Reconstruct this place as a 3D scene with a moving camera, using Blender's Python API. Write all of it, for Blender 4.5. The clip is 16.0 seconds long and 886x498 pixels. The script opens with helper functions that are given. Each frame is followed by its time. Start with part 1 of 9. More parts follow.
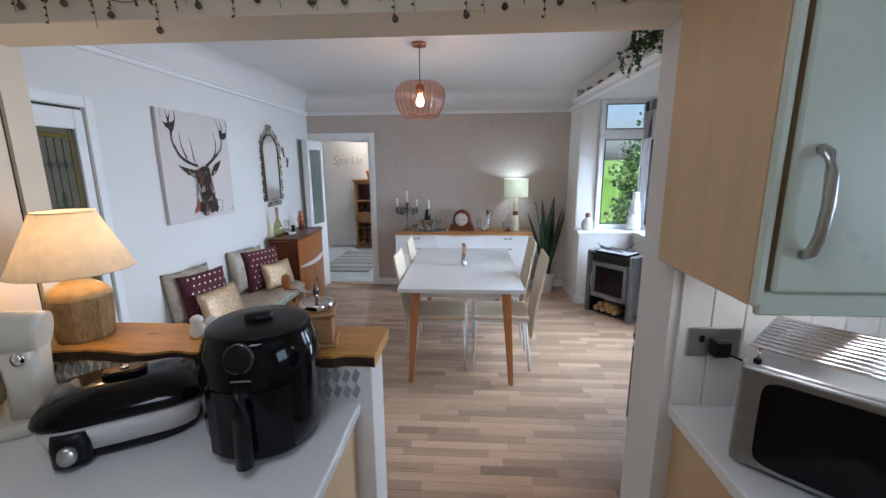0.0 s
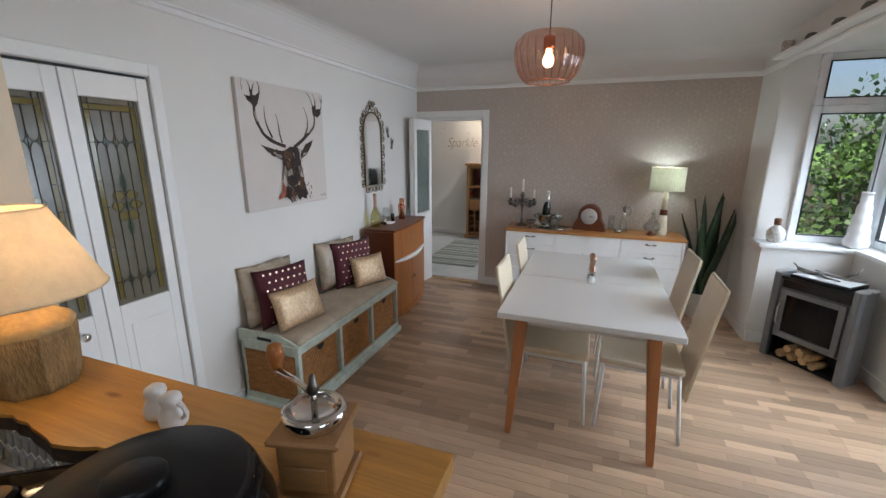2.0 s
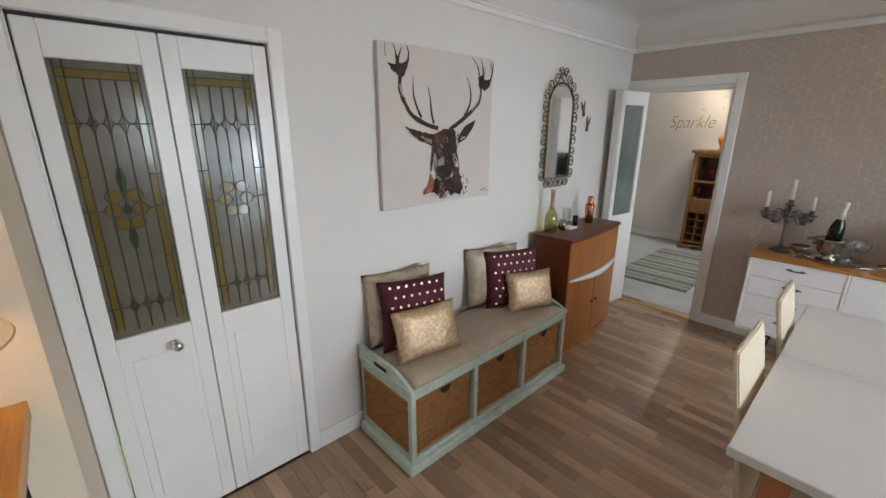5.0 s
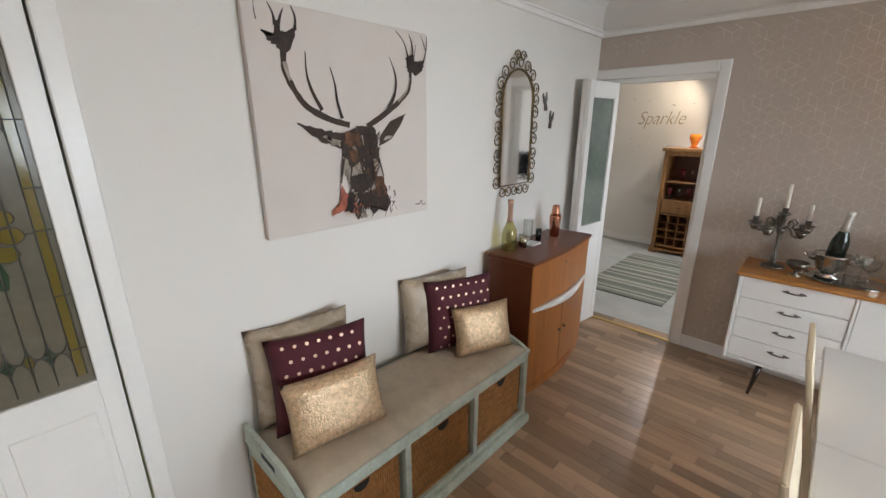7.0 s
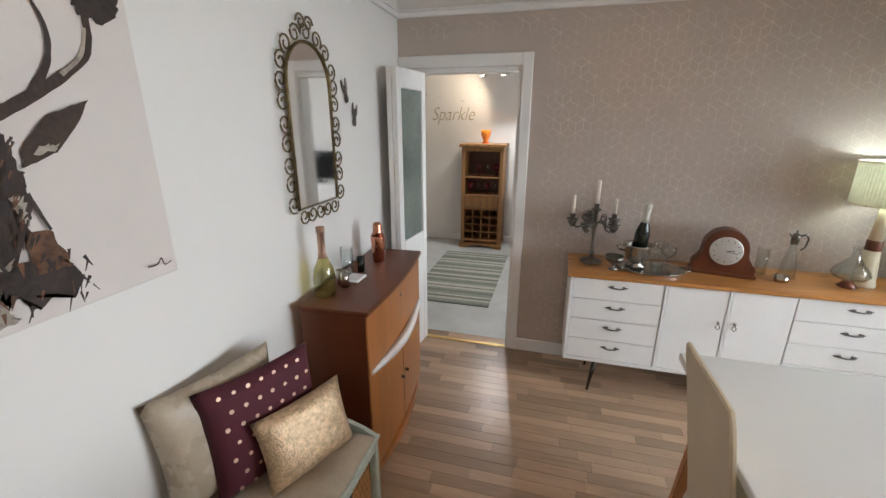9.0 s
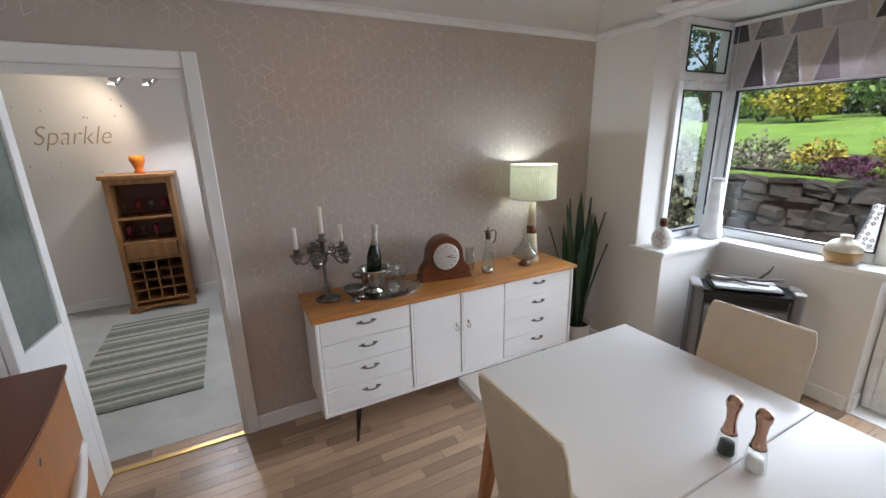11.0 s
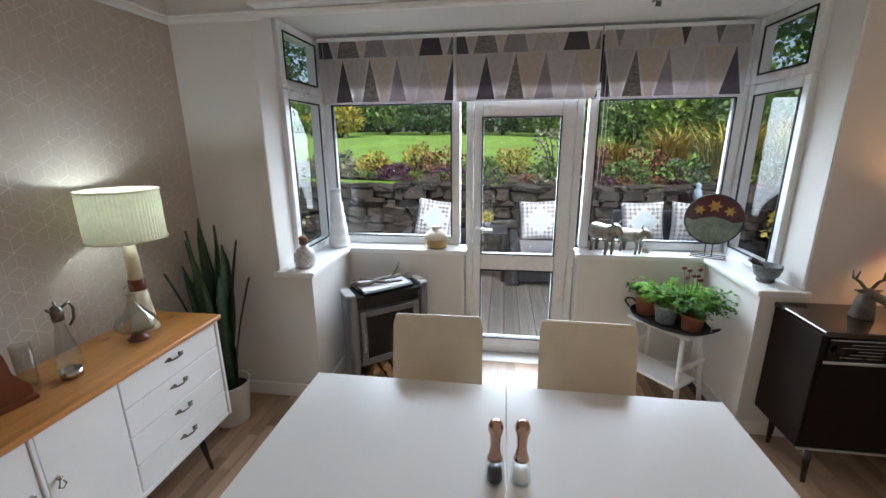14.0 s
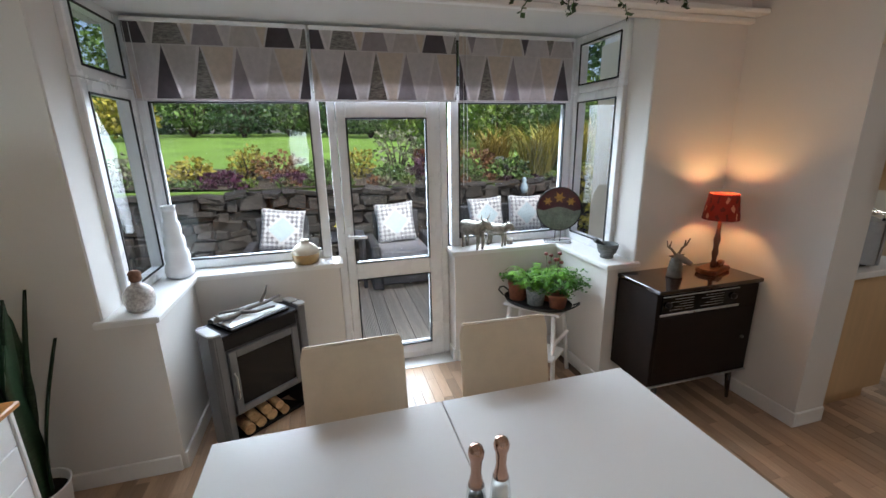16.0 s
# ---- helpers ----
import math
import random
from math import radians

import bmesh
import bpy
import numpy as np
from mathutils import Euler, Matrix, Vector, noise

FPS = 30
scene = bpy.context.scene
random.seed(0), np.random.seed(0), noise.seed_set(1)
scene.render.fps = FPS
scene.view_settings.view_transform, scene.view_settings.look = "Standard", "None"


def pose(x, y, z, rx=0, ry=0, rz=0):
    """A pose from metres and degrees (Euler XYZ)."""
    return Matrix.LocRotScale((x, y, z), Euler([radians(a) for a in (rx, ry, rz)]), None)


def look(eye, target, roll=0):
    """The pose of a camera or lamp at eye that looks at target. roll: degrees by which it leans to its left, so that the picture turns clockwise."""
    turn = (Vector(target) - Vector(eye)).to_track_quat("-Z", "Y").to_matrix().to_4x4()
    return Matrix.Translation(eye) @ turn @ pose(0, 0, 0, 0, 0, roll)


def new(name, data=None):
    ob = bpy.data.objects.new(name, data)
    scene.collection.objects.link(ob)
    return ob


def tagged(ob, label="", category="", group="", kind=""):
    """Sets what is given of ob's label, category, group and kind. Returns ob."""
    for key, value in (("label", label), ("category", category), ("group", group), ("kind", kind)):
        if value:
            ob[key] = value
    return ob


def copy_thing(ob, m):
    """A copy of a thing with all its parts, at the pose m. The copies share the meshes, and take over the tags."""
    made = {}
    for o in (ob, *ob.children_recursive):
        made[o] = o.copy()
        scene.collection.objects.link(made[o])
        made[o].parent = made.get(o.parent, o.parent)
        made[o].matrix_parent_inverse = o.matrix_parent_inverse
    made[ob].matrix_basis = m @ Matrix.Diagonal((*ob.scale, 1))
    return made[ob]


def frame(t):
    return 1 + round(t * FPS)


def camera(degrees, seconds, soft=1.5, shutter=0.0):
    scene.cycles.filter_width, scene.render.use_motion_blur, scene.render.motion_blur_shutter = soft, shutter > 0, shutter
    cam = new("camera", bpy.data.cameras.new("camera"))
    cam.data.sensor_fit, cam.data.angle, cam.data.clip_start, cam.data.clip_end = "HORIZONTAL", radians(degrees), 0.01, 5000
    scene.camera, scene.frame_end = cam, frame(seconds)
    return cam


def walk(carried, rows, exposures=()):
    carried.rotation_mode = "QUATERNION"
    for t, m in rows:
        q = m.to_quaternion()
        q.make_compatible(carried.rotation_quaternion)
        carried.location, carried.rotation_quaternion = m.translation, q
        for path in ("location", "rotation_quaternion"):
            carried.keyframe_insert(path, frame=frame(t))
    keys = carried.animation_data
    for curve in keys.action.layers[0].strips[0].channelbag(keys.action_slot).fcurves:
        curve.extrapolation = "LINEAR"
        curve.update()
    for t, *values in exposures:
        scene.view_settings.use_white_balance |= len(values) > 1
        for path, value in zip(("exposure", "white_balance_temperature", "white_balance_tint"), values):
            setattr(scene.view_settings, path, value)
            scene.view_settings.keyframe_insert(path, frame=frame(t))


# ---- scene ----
cam = camera(94.6, 16.0)
PATH = [
    (0, (0.234, 0.096, 1.649), (0.108, 2.05, 1.244), -0.4),
    (0.5, (0.29, 0.315, 1.656), (0.096, 2.261, 1.234), -0.1),
    (1, (0.287, 0.488, 1.646), (-0.019, 2.414, 1.201), 0.1),
    (1.5, (0.22, 0.704, 1.632), (-0.246, 2.593, 1.166), 0.3),
    (2, (0.152, 0.854, 1.644), (-0.513, 2.678, 1.163), 0.2),
    (2.5, (0.096, 0.988, 1.636), (-0.78, 2.719, 1.15), 0.1),
    (3, (0.078, 1.146, 1.669), (-0.991, 2.759, 1.164), 0.2),
    (3.5, (0.072, 1.275, 1.667), (-1.162, 2.762, 1.151), 0.2),
    (4, (0.021, 1.368, 1.667), (-1.325, 2.744, 1.126), 0.3),
    (4.2, (-0.017, 1.422, 1.651), (-1.402, 2.76, 1.111), 0.0),
    (6.5, (-0.301, 2.093, 1.665), (-1.721, 3.376, 1.083), 0.3),
    (7, (-0.411, 2.225, 1.652), (-1.724, 3.617, 1.07), 0.1),
    (7.5, (-0.574, 2.357, 1.655), (-1.752, 3.866, 1.076), -0.1),
    (8, (-0.673, 2.483, 1.634), (-1.693, 4.106, 1.064), -0.6),
    (10.3, (-0.95, 3.142, 1.689), (-0.566, 5.013, 1.097), -0.7),
    (10.5, (-0.919, 3.176, 1.658), (-0.403, 5.027, 1.107), -1.7),
    (11, (-0.964, 3.231, 1.665), (-0.089, 4.947, 1.128), -1.4),
    (11.5, (-0.933, 3.275, 1.655), (0.247, 4.803, 1.132), -1.0),
    (12, (-0.843, 3.348, 1.645), (0.586, 4.651, 1.136), -0.6),
    (12.5, (-0.755, 3.433, 1.648), (0.873, 4.483, 1.152), -0.4),
    (13, (-0.709, 3.484, 1.652), (1.062, 4.269, 1.152), -0.3),
    (13.5, (-0.694, 3.588, 1.646), (1.169, 4.113, 1.144), -0.4),
    (14, (-0.74, 3.735, 1.662), (1.172, 4.014, 1.147), -0.5),
    (14.5, (-0.769, 3.829, 1.653), (1.162, 3.883, 1.135), -0.7),
    (15, (-0.721, 3.896, 1.647), (1.205, 3.754, 1.128), -1.0),
    (15.5, (-0.633, 3.978, 1.664), (1.27, 3.65, 1.143), -1.1),
    (16, (-0.6, 4.023, 1.672), (1.263, 3.515, 1.153), -1.1),
]
walk(cam, [(t, look(eye, target, roll)) for t, eye, target, roll in PATH],
     exposures=[(0, 0.30, 5450, 11), (2.5, -0.08, 6250, 11), (4.2, -0.02, 6350, 10), (7, 0.26, 6600, 11), (8.2, 0.36, 6600, 11), (11, 0.16, 6200, 13), (12.5, 0.04, 6100, 11), (14.5, -0.12, 6150, 11), (16, -0.14, 6100, 11)])

# ---- world and light ----
world = bpy.data.worlds.new("sky_world")
scene.world = world
world.use_nodes = True
_nt = world.node_tree
_sky = _nt.nodes.new("ShaderNodeTexSky")
_sky.sky_type, _sky.sun_disc = "NISHITA", False
_sky.sun_elevation, _sky.sun_rotation = radians(55), radians(245)
_sky.air_density, _sky.dust_density = 1.0, 3.0
_nt.links.new(_sky.outputs[0], _nt.nodes["Background"].inputs[0])
_nt.nodes["Background"].inputs[1].default_value = 0.15


def lamp(name, kind, m, energy, colour, size=0.05, sy=None, angle=None):
    d = bpy.data.lights.new(name, kind)
    d.energy, d.color = energy, colour
    if kind == "AREA":
        d.size = size
        if sy:
            d.shape, d.size_y = "RECTANGLE", sy
    elif kind == "SUN":
        d.angle = radians(angle)
    else:
        d.shadow_soft_size = size
    if kind == "SPOT":
        d.spot_size, d.spot_blend = radians(angle), 0.6
    ob = new(name, d)
    ob.matrix_world = m
    return ob


lamp("sun", "SUN", look((-7, -3, 20), (6, 3.5, 0)), 5.0, (1.0, 0.96, 0.90), angle=10)
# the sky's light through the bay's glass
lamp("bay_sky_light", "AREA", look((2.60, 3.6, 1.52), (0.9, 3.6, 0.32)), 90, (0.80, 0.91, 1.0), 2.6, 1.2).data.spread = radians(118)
lamp("door_sky_light", "AREA", look((2.46, 3.6, 0.80), (-1.9, 3.0, 0.35)), 20, (0.80, 0.91, 1.0), 0.54, 1.3).data.spread = radians(120)
lamp("table_lamp_bulb", "POINT", pose(-1.115, 1.37, 1.40), 1.88, (1.0, 0.66, 0.36), 0.035)
lamp("sideboard_lamp_bulb", "POINT", pose(0.83, 5.40, 1.40), 3.61, (0.80, 0.95, 0.95), 0.03)
lamp("radiogram_lamp_bulb", "POINT", pose(1.335, 1.72, 1.262), 5.2, (1.0, 0.53, 0.19), 0.025)
lamp("pendant_bulb", "POINT", pose(-0.15, 3.42, 2.13), 3.14, (1.0, 0.55, 0.28), 0.03)
lamp("kitchen_ceiling_light", "AREA", look((-0.1, 0.1, 2.42), (-0.1, 0.1, 0)), 5.6, (0.97, 0.96, 0.95), 0.5, 0.5)
lamp("under_cabinet_light", "AREA", look((1.12, 1.05, 1.375), (1.12, 1.05, 0)), 0.85, (1.0, 0.93, 0.82), 0.4, 0.06)
lamp("hall_spot_a", "SPOT", look((-1.80, 7.95, 2.12), (-2.35, 8.42, 1.72)), 11.5, (1.0, 0.82, 0.60), 0.03, angle=120)
lamp("hall_spot_b", "SPOT", look((-1.47, 7.9, 2.12), (-1.3, 7.2, 0.0)), 46, (0.95, 0.97, 1.0), 0.03, angle=140)
# added fill lamp: lifts the next room from an east side out of view
lamp("hall_fill_light", "AREA", look((1.36, 6.9, 1.55), (-1.5, 7.0, 0.9)), 24, (0.92, 0.96, 1.0), 0.9, 0.95)
# fill lamp with no seen source, added to brighten the kitchen
lamp("kitchen_fill_light", "AREA", look((3.06, -0.45, 1.53), (0.0, 0.4, 0.8)), 17, (0.82, 0.92, 1.0), 1.2, 0.9)

# ---- materials ----
def node(nt, kind, **values):
    n = nt.nodes.new("ShaderNode" + kind)
    for k, v in values.items():
        n.inputs[k.replace("_", " ")].default_value = v
    return n


def mat(name, col, rough=0.5, metal=0.0, var=0.06, scale=6.0, bump=0.02, fine=90.0, stretch=(1, 1, 1), dark=None, emit=None, alpha=None, trans=0.0, per_object=0.0, per_island=0.0, coat=0.0, bscale=None, rvar=0.08, spec=0.5):
    """A procedural surface: large mottling, fine grain and relief."""
    m = bpy.data.materials.new(name)
    m.use_nodes = True
    nt = m.node_tree
    b = nt.nodes["Principled BSDF"]
    b.inputs["Roughness"].default_value, b.inputs["Metallic"].default_value = rough, metal
    b.inputs["Transmission Weight"].default_value = trans
    b.inputs["Coat Weight"].default_value = coat
    b.inputs["Specular IOR Level"].default_value = spec
    tc = nt.nodes.new("ShaderNodeTexCoord")
    mp = nt.nodes.new("ShaderNodeMapping")
    mp.inputs["Scale"].default_value = stretch
    nt.links.new(tc.outputs["Object"], mp.inputs["Vector"])
    big = node(nt, "TexNoise", Scale=scale, Detail=3.0, Roughness=0.6)
    small = node(nt, "TexNoise", Scale=bscale or fine, Detail=2.0, Roughness=0.6)
    nt.links.new(mp.outputs[0], big.inputs["Vector"])
    nt.links.new(mp.outputs[0], small.inputs["Vector"])
    ramp = nt.nodes.new("ShaderNodeValToRGB")
    d = dark or tuple(c * (1 - 3 * var) for c in col)
    ramp.color_ramp.elements[0].position, ramp.color_ramp.elements[1].position = 0.32, 0.68
    ramp.color_ramp.elements[0].color = (*d, 1)
    ramp.color_ramp.elements[1].color = (*[min(1, c * (1 + var)) for c in col], 1)
    add = nt.nodes.new("ShaderNodeMath")
    add.operation = "MULTIPLY_ADD"
    add.inputs[1].default_value = 0.35
    nt.links.new(small.outputs["Fac"], add.inputs[0])
    sub = nt.nodes.new("ShaderNodeMath")
    sub.operation = "MULTIPLY"
    sub.inputs[1].default_value = 0.65
    nt.links.new(big.outputs["Fac"], sub.inputs[0])
    nt.links.new(sub.outputs[0], add.inputs[2])
    nt.links.new(add.outputs[0], ramp.inputs[0])
    out = ramp.outputs[0]
    if per_object or per_island:
        src = nt.nodes.new("ShaderNodeObjectInfo" if per_object else "ShaderNodeNewGeometry")
        hsv = nt.nodes.new("ShaderNodeHueSaturation")
        mr = nt.nodes.new("ShaderNodeMapRange")
        k = per_object or per_island
        mr.inputs["To Min"].default_value, mr.inputs["To Max"].default_value = 1 - k, 1 + k
        nt.links.new(src.outputs["Random" if per_object else "Random Per Island"], mr.inputs["Value"])
        nt.links.new(mr.outputs[0], hsv.inputs["Value"])
        nt.links.new(out, hsv.inputs["Color"])
        out = hsv.outputs[0]
    nt.links.new(out, b.inputs["Base Color"])
    if bump:
        bp = nt.nodes.new("ShaderNodeBump")
        bp.inputs["Strength"].default_value, bp.inputs["Distance"].default_value = min(1, bump * 8), 0.004
        nt.links.new(small.outputs["Fac"], bp.inputs["Height"])
        nt.links.new(bp.outputs[0], b.inputs["Normal"])
    rr = nt.nodes.new("ShaderNodeMapRange")
    rr.inputs["To Min"].default_value, rr.inputs["To Max"].default_value = max(0.02, rough - rvar), min(1, rough + rvar)
    nt.links.new(big.outputs["Fac"], rr.inputs["Value"])
    nt.links.new(rr.outputs[0], b.inputs["Roughness"])
    if emit:
        b.inputs["Emission Color"].default_value = (*emit[:3], 1)
        b.inputs["Emission Strength"].default_value = emit[3]
    if alpha is not None:
        b.inputs["Alpha"].default_value = alpha
    return m


def glass_mat(name, col=(1, 1, 1), rough=0.0, ior=1.45):
    m = bpy.data.materials.new(name)
    m.use_nodes = True
    b = m.node_tree.nodes["Principled BSDF"]
    b.inputs["Base Color"].default_value = (*col, 1)
    b.inputs["Roughness"].default_value, b.inputs["IOR"].default_value = rough, ior
    b.inputs["Transmission Weight"].default_value = 1.0
    return m


def pane_mat(name, tint=(1, 1, 1), gloss=0.03, edge=0.22):
    """Thin window glass: see-through with a Fresnel gloss."""
    m = bpy.data.materials.new(name)
    m.use_nodes = True
    nt = m.node_tree
    nt.nodes.remove(nt.nodes["Principled BSDF"])
    tr, gl, mix, fr, pw = (nt.nodes.new("ShaderNode" + k) for k in ("BsdfTransparent", "BsdfGlossy", "MixShader", "LayerWeight", "Math"))
    tr.inputs[0].default_value = (*tint, 1)
    gl.inputs["Roughness"].default_value = 0.01
    pw.operation, pw.inputs[1].default_value = "POWER", 3.5
    ma = nt.nodes.new("ShaderNodeMath")
    ma.operation, ma.inputs[1].default_value, ma.inputs[2].default_value = "MULTIPLY_ADD", edge, gloss
    fr.inputs["Blend"].default_value = 0.5
    nt.links.new(fr.outputs["Facing"], pw.inputs[0])
    nt.links.new(pw.outputs[0], ma.inputs[0])
    nt.links.new(ma.outputs[0], mix.inputs[0])
    nt.links.new(tr.outputs[0], mix.inputs[1])
    nt.links.new(gl.outputs[0], mix.inputs[2])
    nt.links.new(mix.outputs[0], nt.nodes["Material Output"].inputs[0])
    return m


def shade_mat(name, col, glow=0.5):
    """Lampshade cloth: half of the light goes through."""
    m = mat(name, col, 0.9, var=0.05, scale=30, bump=0.03, fine=400)
    nt = m.node_tree
    b = nt.nodes["Principled BSDF"]
    tl, mix = nt.nodes.new("ShaderNodeBsdfTranslucent"), nt.nodes.new("ShaderNodeMixShader")
    nt.links.new(b.inputs["Base Color"].links[0].from_socket, tl.inputs[0])
    mix.inputs[0].default_value = glow
    nt.links.new(b.outputs[0], mix.inputs[1])
    nt.links.new(tl.outputs[0], mix.inputs[2])
    nt.links.new(mix.outputs[0], nt.nodes["Material Output"].inputs[0])
    return m


WALL = mat("white_wall_paint", (0.745, 0.72, 0.685), 0.75, var=0.015, scale=1.5, bump=0.012, fine=220)
CREAM = mat("cream_wall_paint", (0.74, 0.64, 0.50), 0.7, var=0.02, scale=2, bump=0.012, fine=200)
CEIL = mat("ceiling_paint", (0.75, 0.735, 0.715), 0.85, var=0.015, scale=1.2, bump=0.012, fine=160)
PAPER = mat("taupe_wallpaper", (0.52, 0.445, 0.39), 0.55, var=0.03, scale=3, bump=0.02, fine=260)
PAPERLINE = mat("silver_print", (0.70, 0.645, 0.59), 0.34, metal=0.85, var=0.10, scale=9, bump=0.01)
GLOSS = mat("white_gloss_paint", (0.82, 0.81, 0.79), 0.32, var=0.015, scale=4, bump=0.004, fine=60)
UPVC = mat("white_upvc", (0.82, 0.83, 0.84), 0.28, var=0.01, scale=5, bump=0.002)
SEALGAP = mat("black_seal_and_gap", (0.015, 0.015, 0.016), 0.6)
LAM = mat("laminate_oak_strip", (0.45, 0.30, 0.195), 0.30, var=0.10, scale=5, bump=0.012, fine=70, stretch=(0.12, 1.6, 1), per_object=0.33)
LAMREST = mat("laminate_oak_far", (0.45, 0.30, 0.195), 0.30, var=0.10, scale=5, bump=0.012, fine=70, stretch=(0.12, 1.6, 1), per_island=0.33)
GAP = mat("dark_joint", (0.10, 0.07, 0.05), 0.8)
HALLFLOOR = mat("pale_grey_vinyl", (0.55, 0.56, 0.54), 0.45, var=0.08, scale=3, bump=0.01)
OAK = mat("oiled_oak", (0.65, 0.33, 0.07), 0.38, var=0.12, scale=5, bump=0.02, fine=60, stretch=(0.15, 3, 3))
PINE = mat("waxed_pine", (0.52, 0.225, 0.062), 0.32, var=0.13, scale=6, bump=0.012, fine=60, stretch=(0.2, 3, 3))


def add_knots(m, colour, scale):
    """Dark round knots scattered in a wood."""
    nt = m.node_tree
    b = nt.nodes["Principled BSDF"]
    src = b.inputs["Base Color"].links[0].from_socket
    tc, mp = nt.nodes.new("ShaderNodeTexCoord"), nt.nodes.new("ShaderNodeMapping")
    mp.inputs["Scale"].default_value = scale
    vor = node(nt, "TexVoronoi", Scale=1.0, Randomness=1.0)
    ramp, mix = nt.nodes.new("ShaderNodeValToRGB"), nt.nodes.new("ShaderNodeMix")
    ramp.color_ramp.elements[0].position, ramp.color_ramp.elements[0].color = 0.05, (1, 1, 1, 1)
    ramp.color_ramp.elements[1].position, ramp.color_ramp.elements[1].color = 0.17, (0, 0, 0, 1)
    mix.data_type = "RGBA"
    mix.inputs["B"].default_value = (*colour, 1)
    nt.links.new(tc.outputs["Object"], mp.inputs["Vector"])
    nt.links.new(mp.outputs[0], vor.inputs["Vector"])
    nt.links.new(vor.outputs["Distance"], ramp.inputs[0])
    nt.links.new(ramp.outputs[0], mix.inputs["Factor"])
    nt.links.new(src, mix.inputs["A"])
    nt.links.new(mix.outputs["Result"], b.inputs["Base Color"])


add_knots(PINE, (0.16, 0.05, 0.015), (5, 11, 11))
add_knots(OAK, (0.26, 0.10, 0.02), (5, 14, 14))
LEGWOOD = mat("orange_oak_legs", (0.48, 0.19, 0.065), 0.42, var=0.1, scale=8, bump=0.015, stretch=(3, 3, 0.3))
TABLEW = mat("white_table_laminate", (0.71, 0.70, 0.68), 0.28, var=0.002, scale=3, bump=0, rvar=0.01)
LEATHER = mat("cream_faux_leather", (0.66, 0.56, 0.41), 0.5, var=0.03, scale=12, bump=0.03, fine=300)
CHAIRMETAL = mat("white_coated_steel", (0.72, 0.72, 0.70), 0.3, metal=0.2, var=0.02)
CHROME = mat("chrome", (0.75, 0.75, 0.76), 0.1, metal=1.0, var=0.02, bump=0)
SILVER = mat("tarnished_silver", (0.60, 0.58, 0.54), 0.2, metal=1.0, var=0.12, scale=25, bump=0.01)
PEWTER = mat("dark_pewter", (0.20, 0.185, 0.165), 0.3, metal=1.0, var=0.15, scale=30, bump=0.02)
BLACKMETAL = mat("black_iron", (0.02, 0.02, 0.02), 0.45, metal=0.6)
MINT = mat("distressed_mint_paint", (0.52, 0.60, 0.53), 0.6, var=0.09, scale=14, bump=0.03, fine=80)
TEAK = mat("teak_veneer", (0.42, 0.152, 0.038), 0.32, var=0.12, scale=5, bump=0.01, fine=60, stretch=(3, 3, 0.25))
TEAKDARK = mat("dark_mahogany", (0.135, 0.036, 0.013), 0.36, var=0.06, scale=5, bump=0.01, stretch=(3, 3, 0.25))
EBONY = mat("dark_lacquered_veneer", (0.022, 0.010, 0.007), 0.12, var=0.15, scale=4, bump=0.003, stretch=(3, 0.3, 3), coat=0.5)
LINEN = mat("beige_linen", (0.50, 0.42, 0.32), 0.85, var=0.07, scale=14, bump=0.05, fine=500)
GREYSTEEL = mat("grey_painted_steel", (0.16, 0.165, 0.175), 0.42, metal=0.3, var=0.05)
BLACKGLOSS = mat("gloss_black_plastic", (0.004, 0.004, 0.005), 0.08, var=0.05, bump=0, spec=0.25)
BLACKMATT = mat("black_plastic", (0.008, 0.008, 0.009), 0.35, var=0.05, bump=0.01, spec=0.25)
WORKTOP = mat("white_speckled_worktop", (0.76, 0.76, 0.755), 0.16, var=0.015, scale=60, bump=0.003, fine=300)
BEECH = mat("beech_panel", (0.62, 0.43, 0.24), 0.45, var=0.05, scale=5, bump=0.01, stretch=(3, 3, 0.2))
SAGE = mat("pale_sage_gloss", (0.60, 0.66, 0.56), 0.3, var=0.015, bump=0.002)
STEEL = mat("brushed_steel", (0.55, 0.55, 0.54), 0.3, metal=0.9, var=0.04, fine=150, stretch=(0.1, 4, 4), bump=0.01)
PANE = pane_mat("window_glass")
GLASS = pane_mat("clear_glass", (0.95, 0.97, 0.965), 0.07, 0.75)
EBONYM = mat("dark_satin_veneer", (0.011, 0.0055, 0.004), 0.34, var=0.15, scale=4, bump=0.003, stretch=(3, 0.3, 3), spec=0.18)
MIRROR = mat("mirror_silver", (0.92, 0.93, 0.93), 0.02, metal=1.0, var=0.0, bump=0)

# ---- mesh helpers ----
def merge(bm, tmp):
    me = bpy.data.meshes.new("tmp")
    tmp.to_mesh(me)
    bm.from_mesh(me)
    bpy.data.meshes.remove(me)
    tmp.free()


def box(bm, x0, x1, y0, y1, z0, z1, bevel=0.0, seg=1, m=None):
    t = bmesh.new()
    bmesh.ops.create_cube(t, size=1.0)
    for v in t.verts:
        v.co = Vector(((x0 + x1) / 2 + v.co.x * (x1 - x0), (y0 + y1) / 2 + v.co.y * (y1 - y0), (z0 + z1) / 2 + v.co.z * (z1 - z0)))
    if bevel:
        bmesh.ops.bevel(t, geom=list(t.edges), offset=bevel, segments=seg, profile=0.5, affect="EDGES")
    if m is not None:
        t.transform(m)
    merge(bm, t)
    return bm


